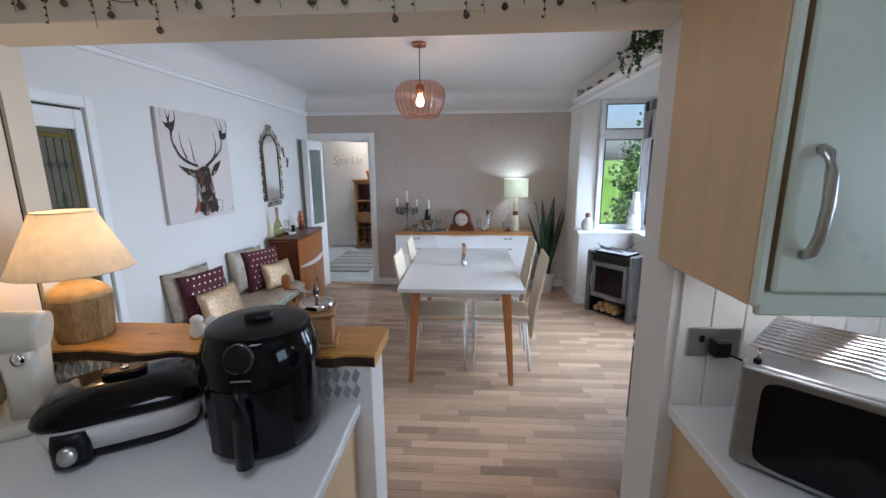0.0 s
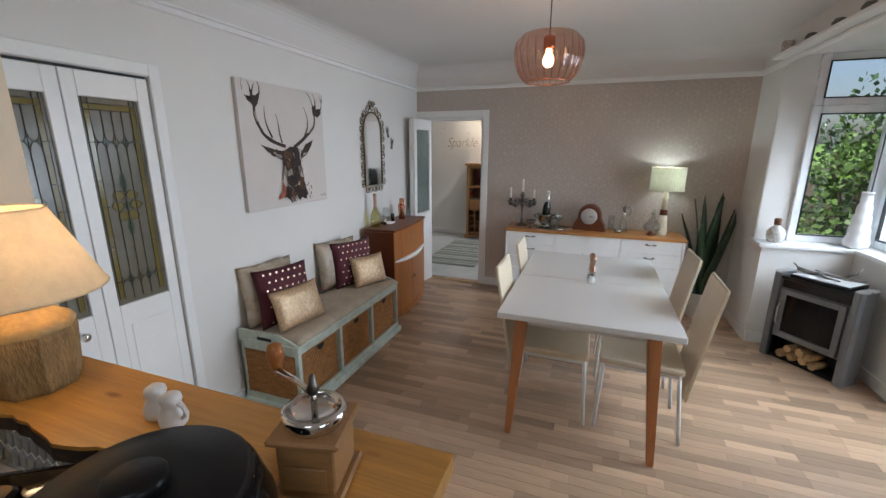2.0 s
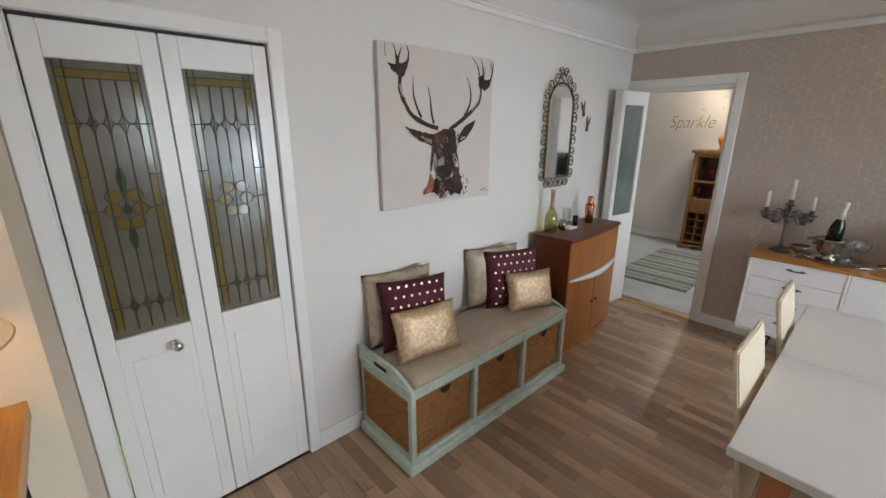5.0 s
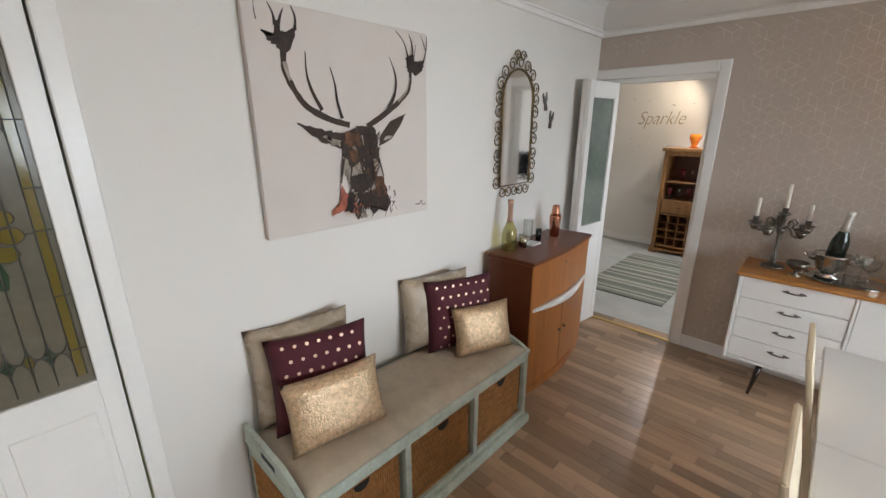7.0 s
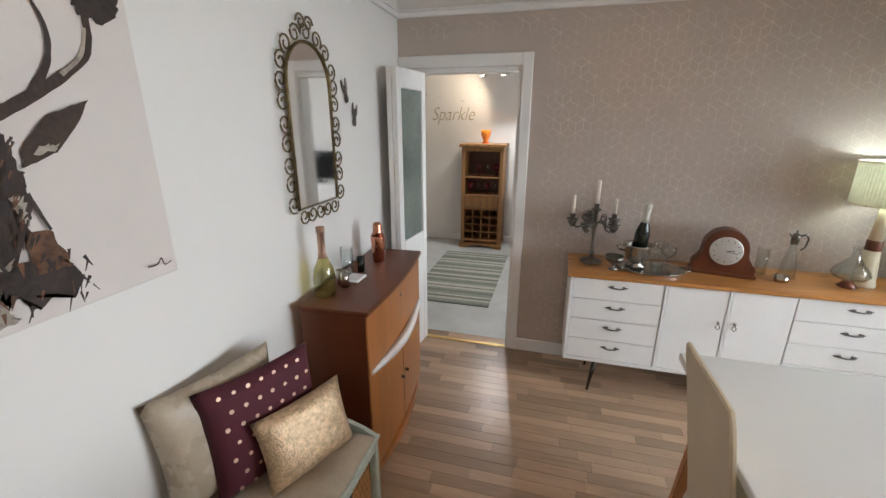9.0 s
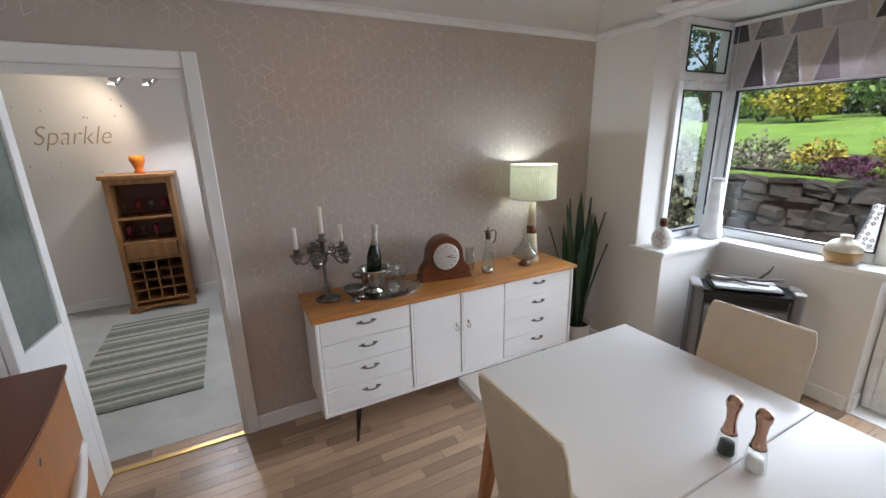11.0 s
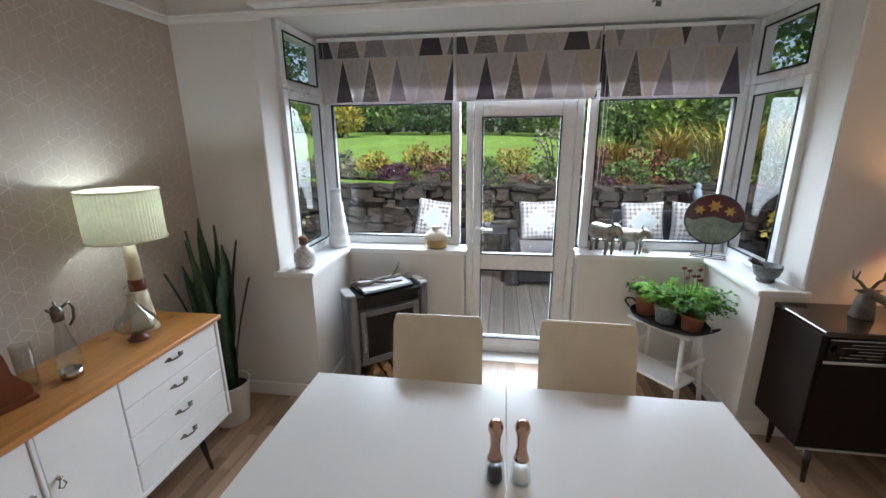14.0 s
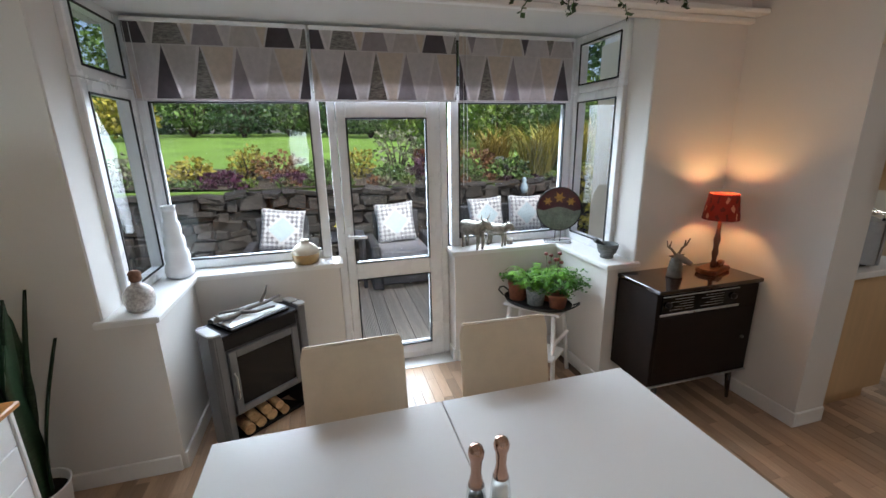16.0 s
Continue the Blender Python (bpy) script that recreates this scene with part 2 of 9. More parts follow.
def prism(bm, pts, z0, z1, bevel=0.0, m=None):
    """A plan outline raised from z0 to z1."""
    t = bmesh.new()
    a = [t.verts.new((x, y, z0)) for x, y in pts]
    b = [t.verts.new((x, y, z1)) for x, y in pts]
    t.faces.new(a[::-1])
    t.faces.new(b)
    for i in range(len(pts)):
        j = (i + 1) % len(pts)
        t.faces.new((a[i], a[j], b[j], b[i]))
    bmesh.ops.recalc_face_normals(t, faces=t.faces)
    if bevel:
        bmesh.ops.bevel(t, geom=list(t.edges), offset=bevel, segments=2, affect="EDGES")
    if m is not None:
        t.transform(m)
    merge(bm, t)
    return bm


def tube(bm, pts, r, seg=8, closed=False, r1=None):
    """A rod along points, its radius running from r to r1."""
    pts = [Vector(p) for p in pts]
    n = len(pts)
    rings = []
    up = Vector((0.13, 0.27, 0.95)).normalized()
    for i, p in enumerate(pts):
        a = pts[(i - 1) % n] if (i or closed) else p
        b = pts[(i + 1) % n] if (i < n - 1 or closed) else p
        d = (b - a).normalized()
        u = d.cross(up)
        if u.length < 0.05:
            u = d.cross(Vector((1, 0, 0)))
        u.normalize()
        w = d.cross(u)
        rad = r if r1 is None else r + (r1 - r) * i / max(1, n - 1)
        rings.append([bm.verts.new(p + rad * (math.cos(k * math.tau / seg) * u + math.sin(k * math.tau / seg) * w)) for k in range(seg)])
    for i in range(n if closed else n - 1):
        p, q = rings[i], rings[(i + 1) % n]
        for k in range(seg):
            f = bm.faces.new((p[k], p[(k + 1) % seg], q[(k + 1) % seg], q[k]))
            f.smooth = True
    if not closed:
        bm.faces.new(rings[0][::-1])
        bm.faces.new(rings[-1])
    return bm


def lathe(bm, prof, c=(0, 0, 0), seg=24, close=True, sx=1.0, sy=1.0):
    """Turned shape: (radius, height) from the bottom up."""
    rings = []
    for r, z in prof:
        if r < 1e-5:
            rings.append([bm.verts.new((c[0], c[1], c[2] + z))])
        else:
            rings.append([bm.verts.new((c[0] + sx * r * math.cos(k * math.tau / seg), c[1] + sy * r * math.sin(k * math.tau / seg), c[2] + z)) for k in range(seg)])
    for p, q in zip(rings, rings[1:]):
        for k in range(seg):
            j = (k + 1) % seg
            if len(p) == 1 and len(q) == 1:
                continue
            vs = (p[0], q[j], q[k]) if len(p) == 1 else (p[k], p[j], q[0]) if len(q) == 1 else (p[k], p[j], q[j], q[k])
            f = bm.faces.new(vs)
            f.smooth = True
    if close:
        for ring, flip in ((rings[0], True), (rings[-1], False)):
            if len(ring) > 1:
                bm.faces.new(ring[::-1] if flip else ring)
    return bm


def finish(name, bm, material, parent=None, label="", smooth=False):
    bmesh.ops.recalc_face_normals(bm, faces=bm.faces)
    me = bpy.data.meshes.new(name)
    bm.to_mesh(me)
    bm.free()
    me.materials.append(material)
    if smooth:
        for p in me.polygons:
            p.use_smooth = True
    ob = new(name, me)
    if parent is not None:
        ob.parent = parent
    if label:
        ob["label"] = label
    return ob


def part(name, bm, material, parent, label="", smooth=False):
    return finish(name, bm, material, parent, label, smooth)


def thing(name, label, category, m=None, group="", kind=""):
    ob = new(name)
    ob.empty_display_size = 0.05
    if m is not None:
        ob.matrix_world = m
    return tagged(ob, label, category, group, kind)


def single(name, bm, material, label, category, kind="", group="", smooth=False, m=None):
    ob = finish(name, bm, material, None, "", smooth)
    if m is not None:
        ob.matrix_world = m
    return tagged(ob, label, category, group, kind)


def B(*a, **k):
    return box(bmesh.new(), *a, **k)


def L(prof, c=(0, 0, 0), seg=24, **k):
    return lathe(bmesh.new(), prof, c, seg, **k)


def T(pts, r, **k):
    return tube(bmesh.new(), pts, r, **k)


def setting(name, bm, material, label, category):
    return single(name, bm, material, label, category, kind="structure")


# ---- structure ----
LX, RX, FY, CZ = -1.91, 1.515, 5.585, 2.55
bm = bmesh.new()
# left wall with the folding door's opening
box(bm, LX - 0.14, LX, 1.30, 1.62, 0, CZ)
box(bm, LX - 0.14, LX, 1.62, 2.345, 1.97, CZ)
box(bm, LX - 0.14, LX, 2.345, FY + 0.12, 0, CZ)
setting("wall_west", bm, WALL, "smooth white painted plaster wall", "wall")
bm = bmesh.new()
box(bm, -1.075, RX + 0.25, FY, FY + 0.12, 0, 2.285)
box(bm, LX, -1.895, FY, FY + 0.12, 0, 2.285)
box(bm, -1.895, -1.075, FY, FY + 0.12, 1.985, 2.285)
wall_n = setting("wall_north", bm, PAPER, "taupe wallpaper with a silver cube lattice print", "wall")
bm = B(LX, RX + 0.25, FY, FY + 0.12, 2.285, CZ)
setting("wall_north_frieze", bm, WALL, "white painted frieze above the picture rail", "wall")
# right wall: pier, dwarf walls of the bay, lintel
bm = bmesh.new()
box(bm, RX, RX + 0.25, 5.10, FY, 0, CZ)
box(bm, RX, RX + 0.25, 1.30, 2.16, 0, CZ)
box(bm, RX, RX + 0.25, 2.16, 5.10, 2.36, CZ)
setting("wall_east", bm, WALL, "white painted wall with a wide bay opening", "wall")
bm = bmesh.new()
box(bm, RX, 2.40, 4.885, 5.10, 0, 0.85)
box(bm, RX + 0.25, 2.40, 5.10, 5.25, 0, 0.85)
box(bm, 2.13, 2.40, 4.005, 4.885, 0, 0.85)
box(bm, 2.13, 2.40, 2.36, 3.19, 0, 0.85)
box(bm, RX, 2.40, 2.16, 2.36, 0, 0.85)
box(bm, RX + 0.25, 2.40, 2.02, 2.16, 0, 0.85)
setting("bay_dwarf_wall", bm, WALL, "low white painted wall under the bay windows", "wall")
setting("bay_ceiling", B(RX + 0.25, 2.5, 2.0, 5.3, 2.36, 2.44), CEIL, "white painted ceiling of the bay", "ceiling")
setting("bay_roof", B(RX + 0.2, 2.62, 1.9, 5.4, 2.445, 2.6), GREYSTEEL, "flat grey roof over the bay", "roof")
setting("wall_kitchen_divider", B(0.838, RX, 1.30, 1.525, 0, CZ), WALL, "white painted end of the dividing wall", "wall")
setting("wall_stub", B(-1.91, -1.345, 1.458, 1.55, 0, CZ), CREAM, "cream painted wall return beside the bar", "wall")
setting("stub_gap", B(-1.91, -1.36, 1.442, 1.458, 0, 2.5), SEALGAP, "narrow black gap beside the wall return", "trim")
setting("wall_kitchen_return", B(-1.91, -1.348, 0.2, 1.442, 0, 2.5), CREAM, "cream painted kitchen wall lit by the lamp", "wall")
setting("beam", B(-1.345, 0.838, 1.30, 1.52, 2.055, CZ), CREAM, "painted boxed beam across the kitchen opening", "beam")
setting("ceiling", B(LX - 0.14, RX + 0.25, 1.30, FY + 0.12, CZ, CZ + 0.1), CEIL, "white painted dining room ceiling", "ceiling")
setting("floor", B(LX - 0.14, 2.40, -1.9, FY + 0.116, -0.12, -0.006), GAP, "dark subfloor seen in the joints", "floor")
# kitchen shell
setting("wall_kitchen_west", B(-2.05, -1.91, -1.9, 1.30, 0, 2.5), CREAM, "cream painted kitchen wall", "wall")
setting("wall_kitchen_south", B(-2.05, 3.2, -2.0, -1.9, 0, 2.5), CREAM, "cream painted kitchen wall", "wall")
setting("wall_kitchen_north", B(RX + 0.25, 3.1, 1.30, 1.40, 0, 2.5), CREAM, "cream painted kitchen wall", "wall")
setting("ceiling_kitchen", B(-2.05, 3.2, -2.0, 1.30, 2.5, 2.6), CEIL, "white painted kitchen ceiling", "ceiling")
setting("floor_kitchen", B(2.40, 3.1, -1.9, 1.30, -0.12, -0.002), GAP, "dark laminate kitchen floor", "floor")
# room beyond
setting("wall_hall_north", B(-3.3, 1.5, 8.42, 8.52, 0, 2.5), WALL, "white painted wall of the next room", "wall")
setting("wall_hall_west", B(-3.4, -3.3, FY + 0.02, 8.52, 0, 2.5), WALL, "white painted wall of the next room", "wall")
def holed(x0, x1, y0, y1, z1, a, b_, c_, d_):
    bm = bmesh.new()
    box(bm, x0, x1, y0, a, 0, z1)
    box(bm, x0, x1, b_, y1, 0, z1)
    box(bm, x0, x1, a, b_, 0, c_)
    box(bm, x0, x1, a, b_, d_, z1)
    return bm


# window opening added here to match the next room's fill lamp
setting("wall_hall_east", holed(1.4, 1.5, FY + 0.12, 8.42, 2.5, 6.4, 7.4, 1.05, 2.05), WALL, "white painted wall of the next room", "wall")
setting("ceiling_hall", B(-3.3, 1.4, FY + 0.121, 8.42, 2.32, 2.5), CEIL, "white painted ceiling of the next room", "ceiling")
setting("floor_hall", B(-3.4, 1.5, FY + 0.116, 8.52, -0.1, 0.0), HALLFLOOR, "pale grey floor of the next room", "floor")
setting("wall_hall_south", B(-3.3, LX - 0.14, FY + 0.02, FY + 0.12, 0, 2.5), WALL, "white painted wall of the next room", "wall")
# the opening is made up, to go with the kitchen fill lamp
setting("wall_kitchen_east", holed(3.1, 3.2, -1.9, 1.30, 2.5, -1.1, 0.2, 1.05, 2.0), CREAM, "cream painted kitchen wall with an added window opening", "wall")
# cupboard space behind the folding door
bm = bmesh.new()
box(bm, -2.75, -2.70, 1.3, 2.6, 0, 2.2)
box(bm, -2.70, LX - 0.14, 1.25, 1.3, 0, 2.2)
box(bm, -2.70, LX - 0.14, 2.6, 2.65, 0, 2.2)
box(bm, -2.70, LX - 0.14, 1.3, 2.6, 2.15, 2.2)
setting("lobby_walls", bm, CREAM, "walls of the dim lobby behind the folding door", "wall")
setting("sill", prism(prism(bmesh.new(), [(1.49, 4.86), (2.11, 4.86), (2.11, 3.98), (2.31, 3.98), (2.31, 5.13), (1.49, 5.13)], 0.85, 0.882, 0.005), [(1.49, 2.385), (2.11, 2.385), (2.11, 3.215), (2.31, 3.215), (2.31, 2.13), (1.49, 2.13)], 0.85, 0.882, 0.005), GLOSS, "white gloss window sill round the bay", "sill")
# ---- trims ----
def strip_along(name, runs, z0, z1, proud, material, label, category):
    """Skirting and rails: runs of (axis, at, from, to, side)."""
    bm = bmesh.new()
    for axis, at, a, b, side in runs:
        lo, hi = sorted((at, at + side * proud))
        if axis == "x":
            box(bm, lo, hi, a, b, z0, z1, 0.004)
        else:
            box(bm, a, b, lo, hi, z0, z1, 0.004)
    return setting(name, bm, material, label, category)


strip_along("baseboard", [("x", LX, 2.40, FY, 1), ("y", FY, -1.02, RX, -1), ("x", RX, 4.90, FY - 0.015, -1), ("y", 4.885, RX + 0.0, 2.13, -1), ("x", 2.13, 4.02, 4.87, -1), ("x", 2.13, 2.38, 3.175, -1), ("y", 2.36, RX, 2.13, 1), ("x", RX, 1.535, 2.345, -1), ("y", 1.525, 0.824, RX - 0.015, 1), ("x", 0.838, 1.305, 1.525, -1), ("y", 4.005, 2.145, 2.25, -1), ("y", 3.19, 2.145, 2.25, 1), ("y", 8.42, -3.3, -0.2, -1)], 0.0, 0.095, 0.015, GLOSS, "white painted skirting board", "skirting")
rail = [("x", LX, 1.545, FY, 1), ("y", FY, LX + 0.02, RX, -1), ("x", RX, 5.03, FY - 0.02, -1)]
strip_along("picture_rail", rail, 2.285, 2.315, 0.022, GLOSS, "white painted picture rail", "rail")
strip_along("picture_rail_top", rail, 2.315, 2.328, 0.032, GLOSS, "white painted picture rail moulding", "rail")
# cove between walls and ceiling
bm = bmesh.new()
for k in range(6):
    a0, a1 = k * math.pi / 12, (k + 1) * math.pi / 12
    r = 0.12
    def cv(a):
        return r - r * math.cos(a), -r + r * math.sin(a)
    (d0, z0), (d1, z1) = cv(a0), cv(a1)
    for quad in (((LX + d0, 1.52, CZ + z0), (LX + d1, 1.52, CZ + z1), (LX + d1, FY, CZ + z1), (LX + d0, FY, CZ + z0)),
                 ((LX, FY - d0, CZ + z0), (LX, FY - d1, CZ + z1), (RX, FY - d1, CZ + z1), (RX, FY - d0, CZ + z0))):
        f = bm.faces.new([bm.verts.new(p) for p in quad])
        f.smooth = True
setting("cove", bm, CEIL, "rounded plaster cove under the ceiling", "cornice")

# wallpaper print: cube lattice of fine silver lines
bm = bmesh.new()
S3 = math.sqrt(3)
CELL, TALL = 0.052, 1.05


def stroke(bm, a, b, w=0.0015, y=FY - 0.0012):
    d = Vector((b[0] - a[0], b[1] - a[1]))
    n = Vector((-d.y, d.x)).normalized() * w
    bm.faces.new([bm.verts.new((p[0] + q * n.x, y, p[1] + q * n.y)) for p, q in ((a, -1), (b, -1), (b, 1), (a, 1))])


rows_h = int(2.285 / (1.5 * CELL * TALL)) + 2
for j in range(rows_h):
    for i in range(int(3.4 / (S3 * CELL)) + 2):
        cx, cz = LX + (i + 0.5 * (j % 2)) * S3 * CELL, j * 1.5 * CELL * TALL
        if not (-0.945 < cx < RX - 0.05 or cz > 2.17) or cz > 2.285 - CELL * TALL or cx > RX - 0.07 or cx < LX + 0.07 or cz < 0.1 + CELL * TALL:
            continue
        vs = [(cx + CELL * math.sin(k * math.pi / 3), cz + CELL * TALL * math.cos(k * math.pi / 3)) for k in range(6)]
        for k in (1, 2, 3):
            stroke(bm, vs[k - 1], vs[k])
        for k in (1, 3, 5):
            stroke(bm, (cx, cz), vs[k])
pr = finish("lattice_print", bm, PAPERLINE, wall_n, "fine silver printed lines")
pr["kind"] = "stuff"

# ---- doorway and folding doors ----
door1 = thing("door_frame", "white gloss painted door frame and architrave", "door frame", kind="structure")
bm = bmesh.new()
box(bm, -1.085, -1.02, FY - 0.018, FY, 0, 2.06, 0.005)
box(bm, -1.908, -1.875, FY - 0.018, FY, 0, 1.985, 0.005)
box(bm, -1.908, -1.085, FY - 0.018, FY, 1.985, 2.06, 0.005)
part("architrave", bm, GLOSS, door1)
bm = bmesh.new()
box(bm, -1.105, -1.076, FY + 0.002, FY + 0.118, 0, 1.985)
box(bm, -1.894, -1.865, FY + 0.002, FY + 0.118, 0, 1.985)
box(bm, -1.865, -1.105, FY + 0.002, FY + 0.118, 1.955, 1.984)
part("jamb", bm, GLOSS, door1)
part("threshold_strip", B(-1.875, -1.085, FY - 0.012, FY + 0.022, 0.0, 0.006, 0.002), mat("brass_strip", (0.70, 0.50, 0.20), 0.3, metal=1.0), door1, "brass threshold strip")

LEADED = mat("leaded_obscure_glass", (0.155, 0.138, 0.102), 0.2, var=0.08, scale=3, bump=0.006, fine=35, spec=0.35)
PALEGLASS = mat("pale_obscure_glass", (0.16, 0.19, 0.165), 0.12, var=0.08, scale=5, bump=0.006, fine=35)
AMBERG = mat("amber_glass", (0.155, 0.118, 0.030), 0.12, var=0.05, bump=0.004)
GREENG = mat("green_glass", (0.045, 0.07, 0.04), 0.12, var=0.05, bump=0.004)
LEAD = mat("lead_came", (0.065, 0.062, 0.048), 0.6)


def half_door(name, w, h, parent, g0, g1, stile=0.055, knob=None, glass=None):
    """A narrow glazed door leaf in its own plane: x across, z up, y thickness."""
    t = 0.034
    leaf = part(name, box(box(box(box(bmesh.new(), 0, stile, 0, t, 0, h, 0.003), w - stile, w, 0, t, 0, h, 0.003), stile, w - stile, 0, t, g1, h, 0.003), stile, w - stile, 0, t, 0, g0, 0.003), GLOSS, parent)
    bm = bmesh.new()
    box(bm, stile + 0.035, w - stile - 0.02, -0.004, 0.002, 0.16, g0 - 0.10, 0.003)
    part("raised_panel", bm, GLOSS, leaf)
    gx0, gx1 = stile, w - stile
    part("pane", B(gx0, gx1, t / 2 - 0.003, t / 2 + 0.003, g0, g1), glass or LEADED, leaf, "grey textured leaded glass")
    gw, gh = gx1 - gx0, g1 - g0
    bm = bmesh.new()
    yy = t / 2 - 0.006

    def cam_line(pts, r=0.0019):
        tube(bm, [(gx0 + u * gw, yy, g0 + v * gh) for u, v in pts], r, seg=5)
    for u in (0.065, 0.155, 0.845, 0.935):
        cam_line([(u, 0.03), (u, 1)])
    for v in (0.945, 0.972):
        cam_line([(0.065, v), (0.935, v)])
    cells = (0.155, 0.33, 0.5, 0.67, 0.845)
    for u in cells[1:4]:
        cam_line([(u, 0.02), (u, 0.945)])
    for v in (0.80, 0.12):
        cam_line([(0.0, v), (1.0, v)])
        for u in cells[1:4]:
            cam_line([(u - 0.055, v), (u, v + 0.028), (u + 0.055, v), (u, v - 0.028), (u - 0.055, v)])
        for u0, u1 in zip(cells, cells[1:]):
            for s in (-1, 1):
                cam_line([((u0 + u1) / 2 + (u1 - u0) / 2 * math.cos(a), v + s * 0.052 * (1 - math.sin(a))) for a in [k * math.pi / 8 for k in range(9)]])
    for v in (0.62, 0.5, 0.3):
        for u0, u1 in ((0.0, 0.155), (0.845, 1.0)):
            cam_line([(u0, v), (u1, v)])
    petals = ((0.38, 0.545, 8), (0.62, 0.545, -8), (0.34, 0.495, 0), (0.66, 0.495, 0), (0.41, 0.445, 10), (0.59, 0.445, -10))
    for cu, cvv, _ in petals:
        cam_line([(cu + 0.105 * math.cos(a), cvv + 0.024 * math.sin(a)) for a in [k * math.tau / 12 for k in range(13)]], 0.0014)
    cam_line([(0.155, 0.495), (0.235, 0.495)])
    cam_line([(0.765, 0.495), (0.845, 0.495)])
    part("lead_lines", bm, LEAD, leaf, "dark lead cames")

    def bit(cu, cv_, ru, rv, m, nm, lab, n=10):
        b2 = bmesh.new()
        b2.faces.new([b2.verts.new((gx0 + gw * (cu + ru * math.cos(k * math.tau / n)), yy + 0.001, g0 + gh * (cv_ + rv * math.sin(k * math.tau / n)))) for k in range(n)])
        part(nm, b2, m, leaf, lab)
    for cu, cv_, _ in petals:
        bit(cu, cv_, 0.10, 0.023, AMBERG, "glass_petal", "amber stained glass petal")
    for cv_, rv in ((0.605, 0.05), (0.495, 0.022), (0.385, 0.045)):
        bit(0.5, cv_, 0.062, rv, GREENG, "glass_leaf", "green stained glass bud", 6)
    for v in (0.80, 0.12):
        for u, m in ((0.33, GREENG), (0.5, AMBERG), (0.67, GREENG)):
            bit(u, v, 0.053, 0.027, m, "glass_diamond", "small stained glass diamond", 4)
    for u0, u1 in ((0.065, 0.155), (0.845, 0.935)):
        b2 = box(bmesh.new(), gx0 + u0 * gw, gx0 + u1 * gw, yy, yy + 0.0015, g0 + 0.03 * gh, g0 + 0.944 * gh)
        part("glass_border", b2, AMBERG, leaf, "amber stained glass border")
    b2 = box(bmesh.new(), gx0 + 0.065 * gw, gx0 + 0.935 * gw, yy, yy + 0.0015, g0 + 0.946 * gh, g0 + 0.971 * gh)
    part("glass_border", b2, AMBERG, leaf, "amber stained glass border")
    if knob:
        bm = lathe(bmesh.new(), [(0.0, 0.0), (0.016, 0.001), (0.016, 0.006), (0.008, 0.010), (0.008, 0.024), (0.019, 0.034), (0.021, 0.042), (0.014, 0.052), (0, 0.054)], seg=16)
        bm.transform(pose(knob[0], 0, knob[1], 90, 0, 0))
        part("knob", bm, CHROME, leaf, "round chrome knob")
    return leaf


fold = thing("folding_door", "closed white folding door with leaded stained glass", "door", pose(LX - 0.002, 1.625, 0.012, 0, 0, 90), kind="structure")
a = half_door("door_leaf", 0.352, 1.945, fold, 0.893, 1.84, knob=(0.235, 0.82))
b = half_door("door_leaf", 0.358, 1.945, fold, 0.893, 1.84)
b.location.x = 0.356
frame_a = thing("folding_door_frame", "white painted frame round the folding door", "door frame", kind="structure")
bm = bmesh.new()
box(bm, LX, LX + 0.016, 1.553, 1.615, 0, 2.03, 0.004)
box(bm, LX, LX + 0.016, 2.345, 2.40, 0, 2.03, 0.004)
box(bm, LX, LX + 0.016, 1.615, 2.345, 1.972, 2.03, 0.004)
part("architrave", bm, GLOSS, frame_a)
# solid black strip: the shade in the gap above the leaves, as colour
part("head_gap", B(LX - 0.06, LX - 0.01, 1.625, 2.34, 1.958, 1.969), SEALGAP, frame_a, "thin black strip for the shaded gap over the door")

bif = thing("bifold_door", "folded open white half glazed door beside the doorway", "door", pose(-1.755, 5.583, 0.012, 0, 0, -97), kind="structure")
half_door("door_leaf", 0.40, 1.945, bif, 0.88, 1.83, glass=PALEGLASS)
c = half_door("door_leaf", 0.40, 1.945, bif, 0.88, 1.83, glass=PALEGLASS)
c.location.y = -0.038

# ---- bay windows ----
def frame_rect(bm, u0, u1, v0, v1, w, to):
    """A frame of four bars; to() maps (u, v, d) boxes to the wall's plane."""
    for a in ((u0, u0 + w, v0, v1), (u1 - w, u1, v0, v1), (u0 + w, u1 - w, v0, v0 + w), (u0 + w, u1 - w, v1 - w, v1)):
        to(bm, *a)


def front_bar(x0, x1, bev=0.006):
    return lambda bm, u0, u1, v0, v1: box(bm, x0, x1, u0, u1, v0, v1, bev)


def side_bar(y0, y1, bev=0.006):
    return lambda bm, u0, u1, v0, v1: box(bm, u0, u1, y0, y1, v0, v1, bev)


def window_unit(name, bars, panes, label):
    """bars: list of (u0, u1, v0, v1, width, mapper); panes: list of (mapper, u0, u1, v0, v1)."""
    w = thing(name, label, "window", kind="structure")
    for u0, u1, v0, v1, wd, mp in bars:
        bm = bmesh.new()
        frame_rect(bm, u0, u1, v0, v1, wd, mp)
        part("window_frame", bm, UPVC, w)
    for mp, seal, u0, u1, v0, v1 in panes:
        bm = bmesh.new()
        mp(bm, u0, u1, v0, v1)
        g = part("pane", bm, PANE, w)
        g.visible_shadow = False
        bm = bmesh.new()
        frame_rect(bm, u0 - 0.002, u1 + 0.002, v0 - 0.002, v1 + 0.002, 0.009, seal)
        part("seal", bm, SEALGAP, w, "black rubber glazing seal")
    return w


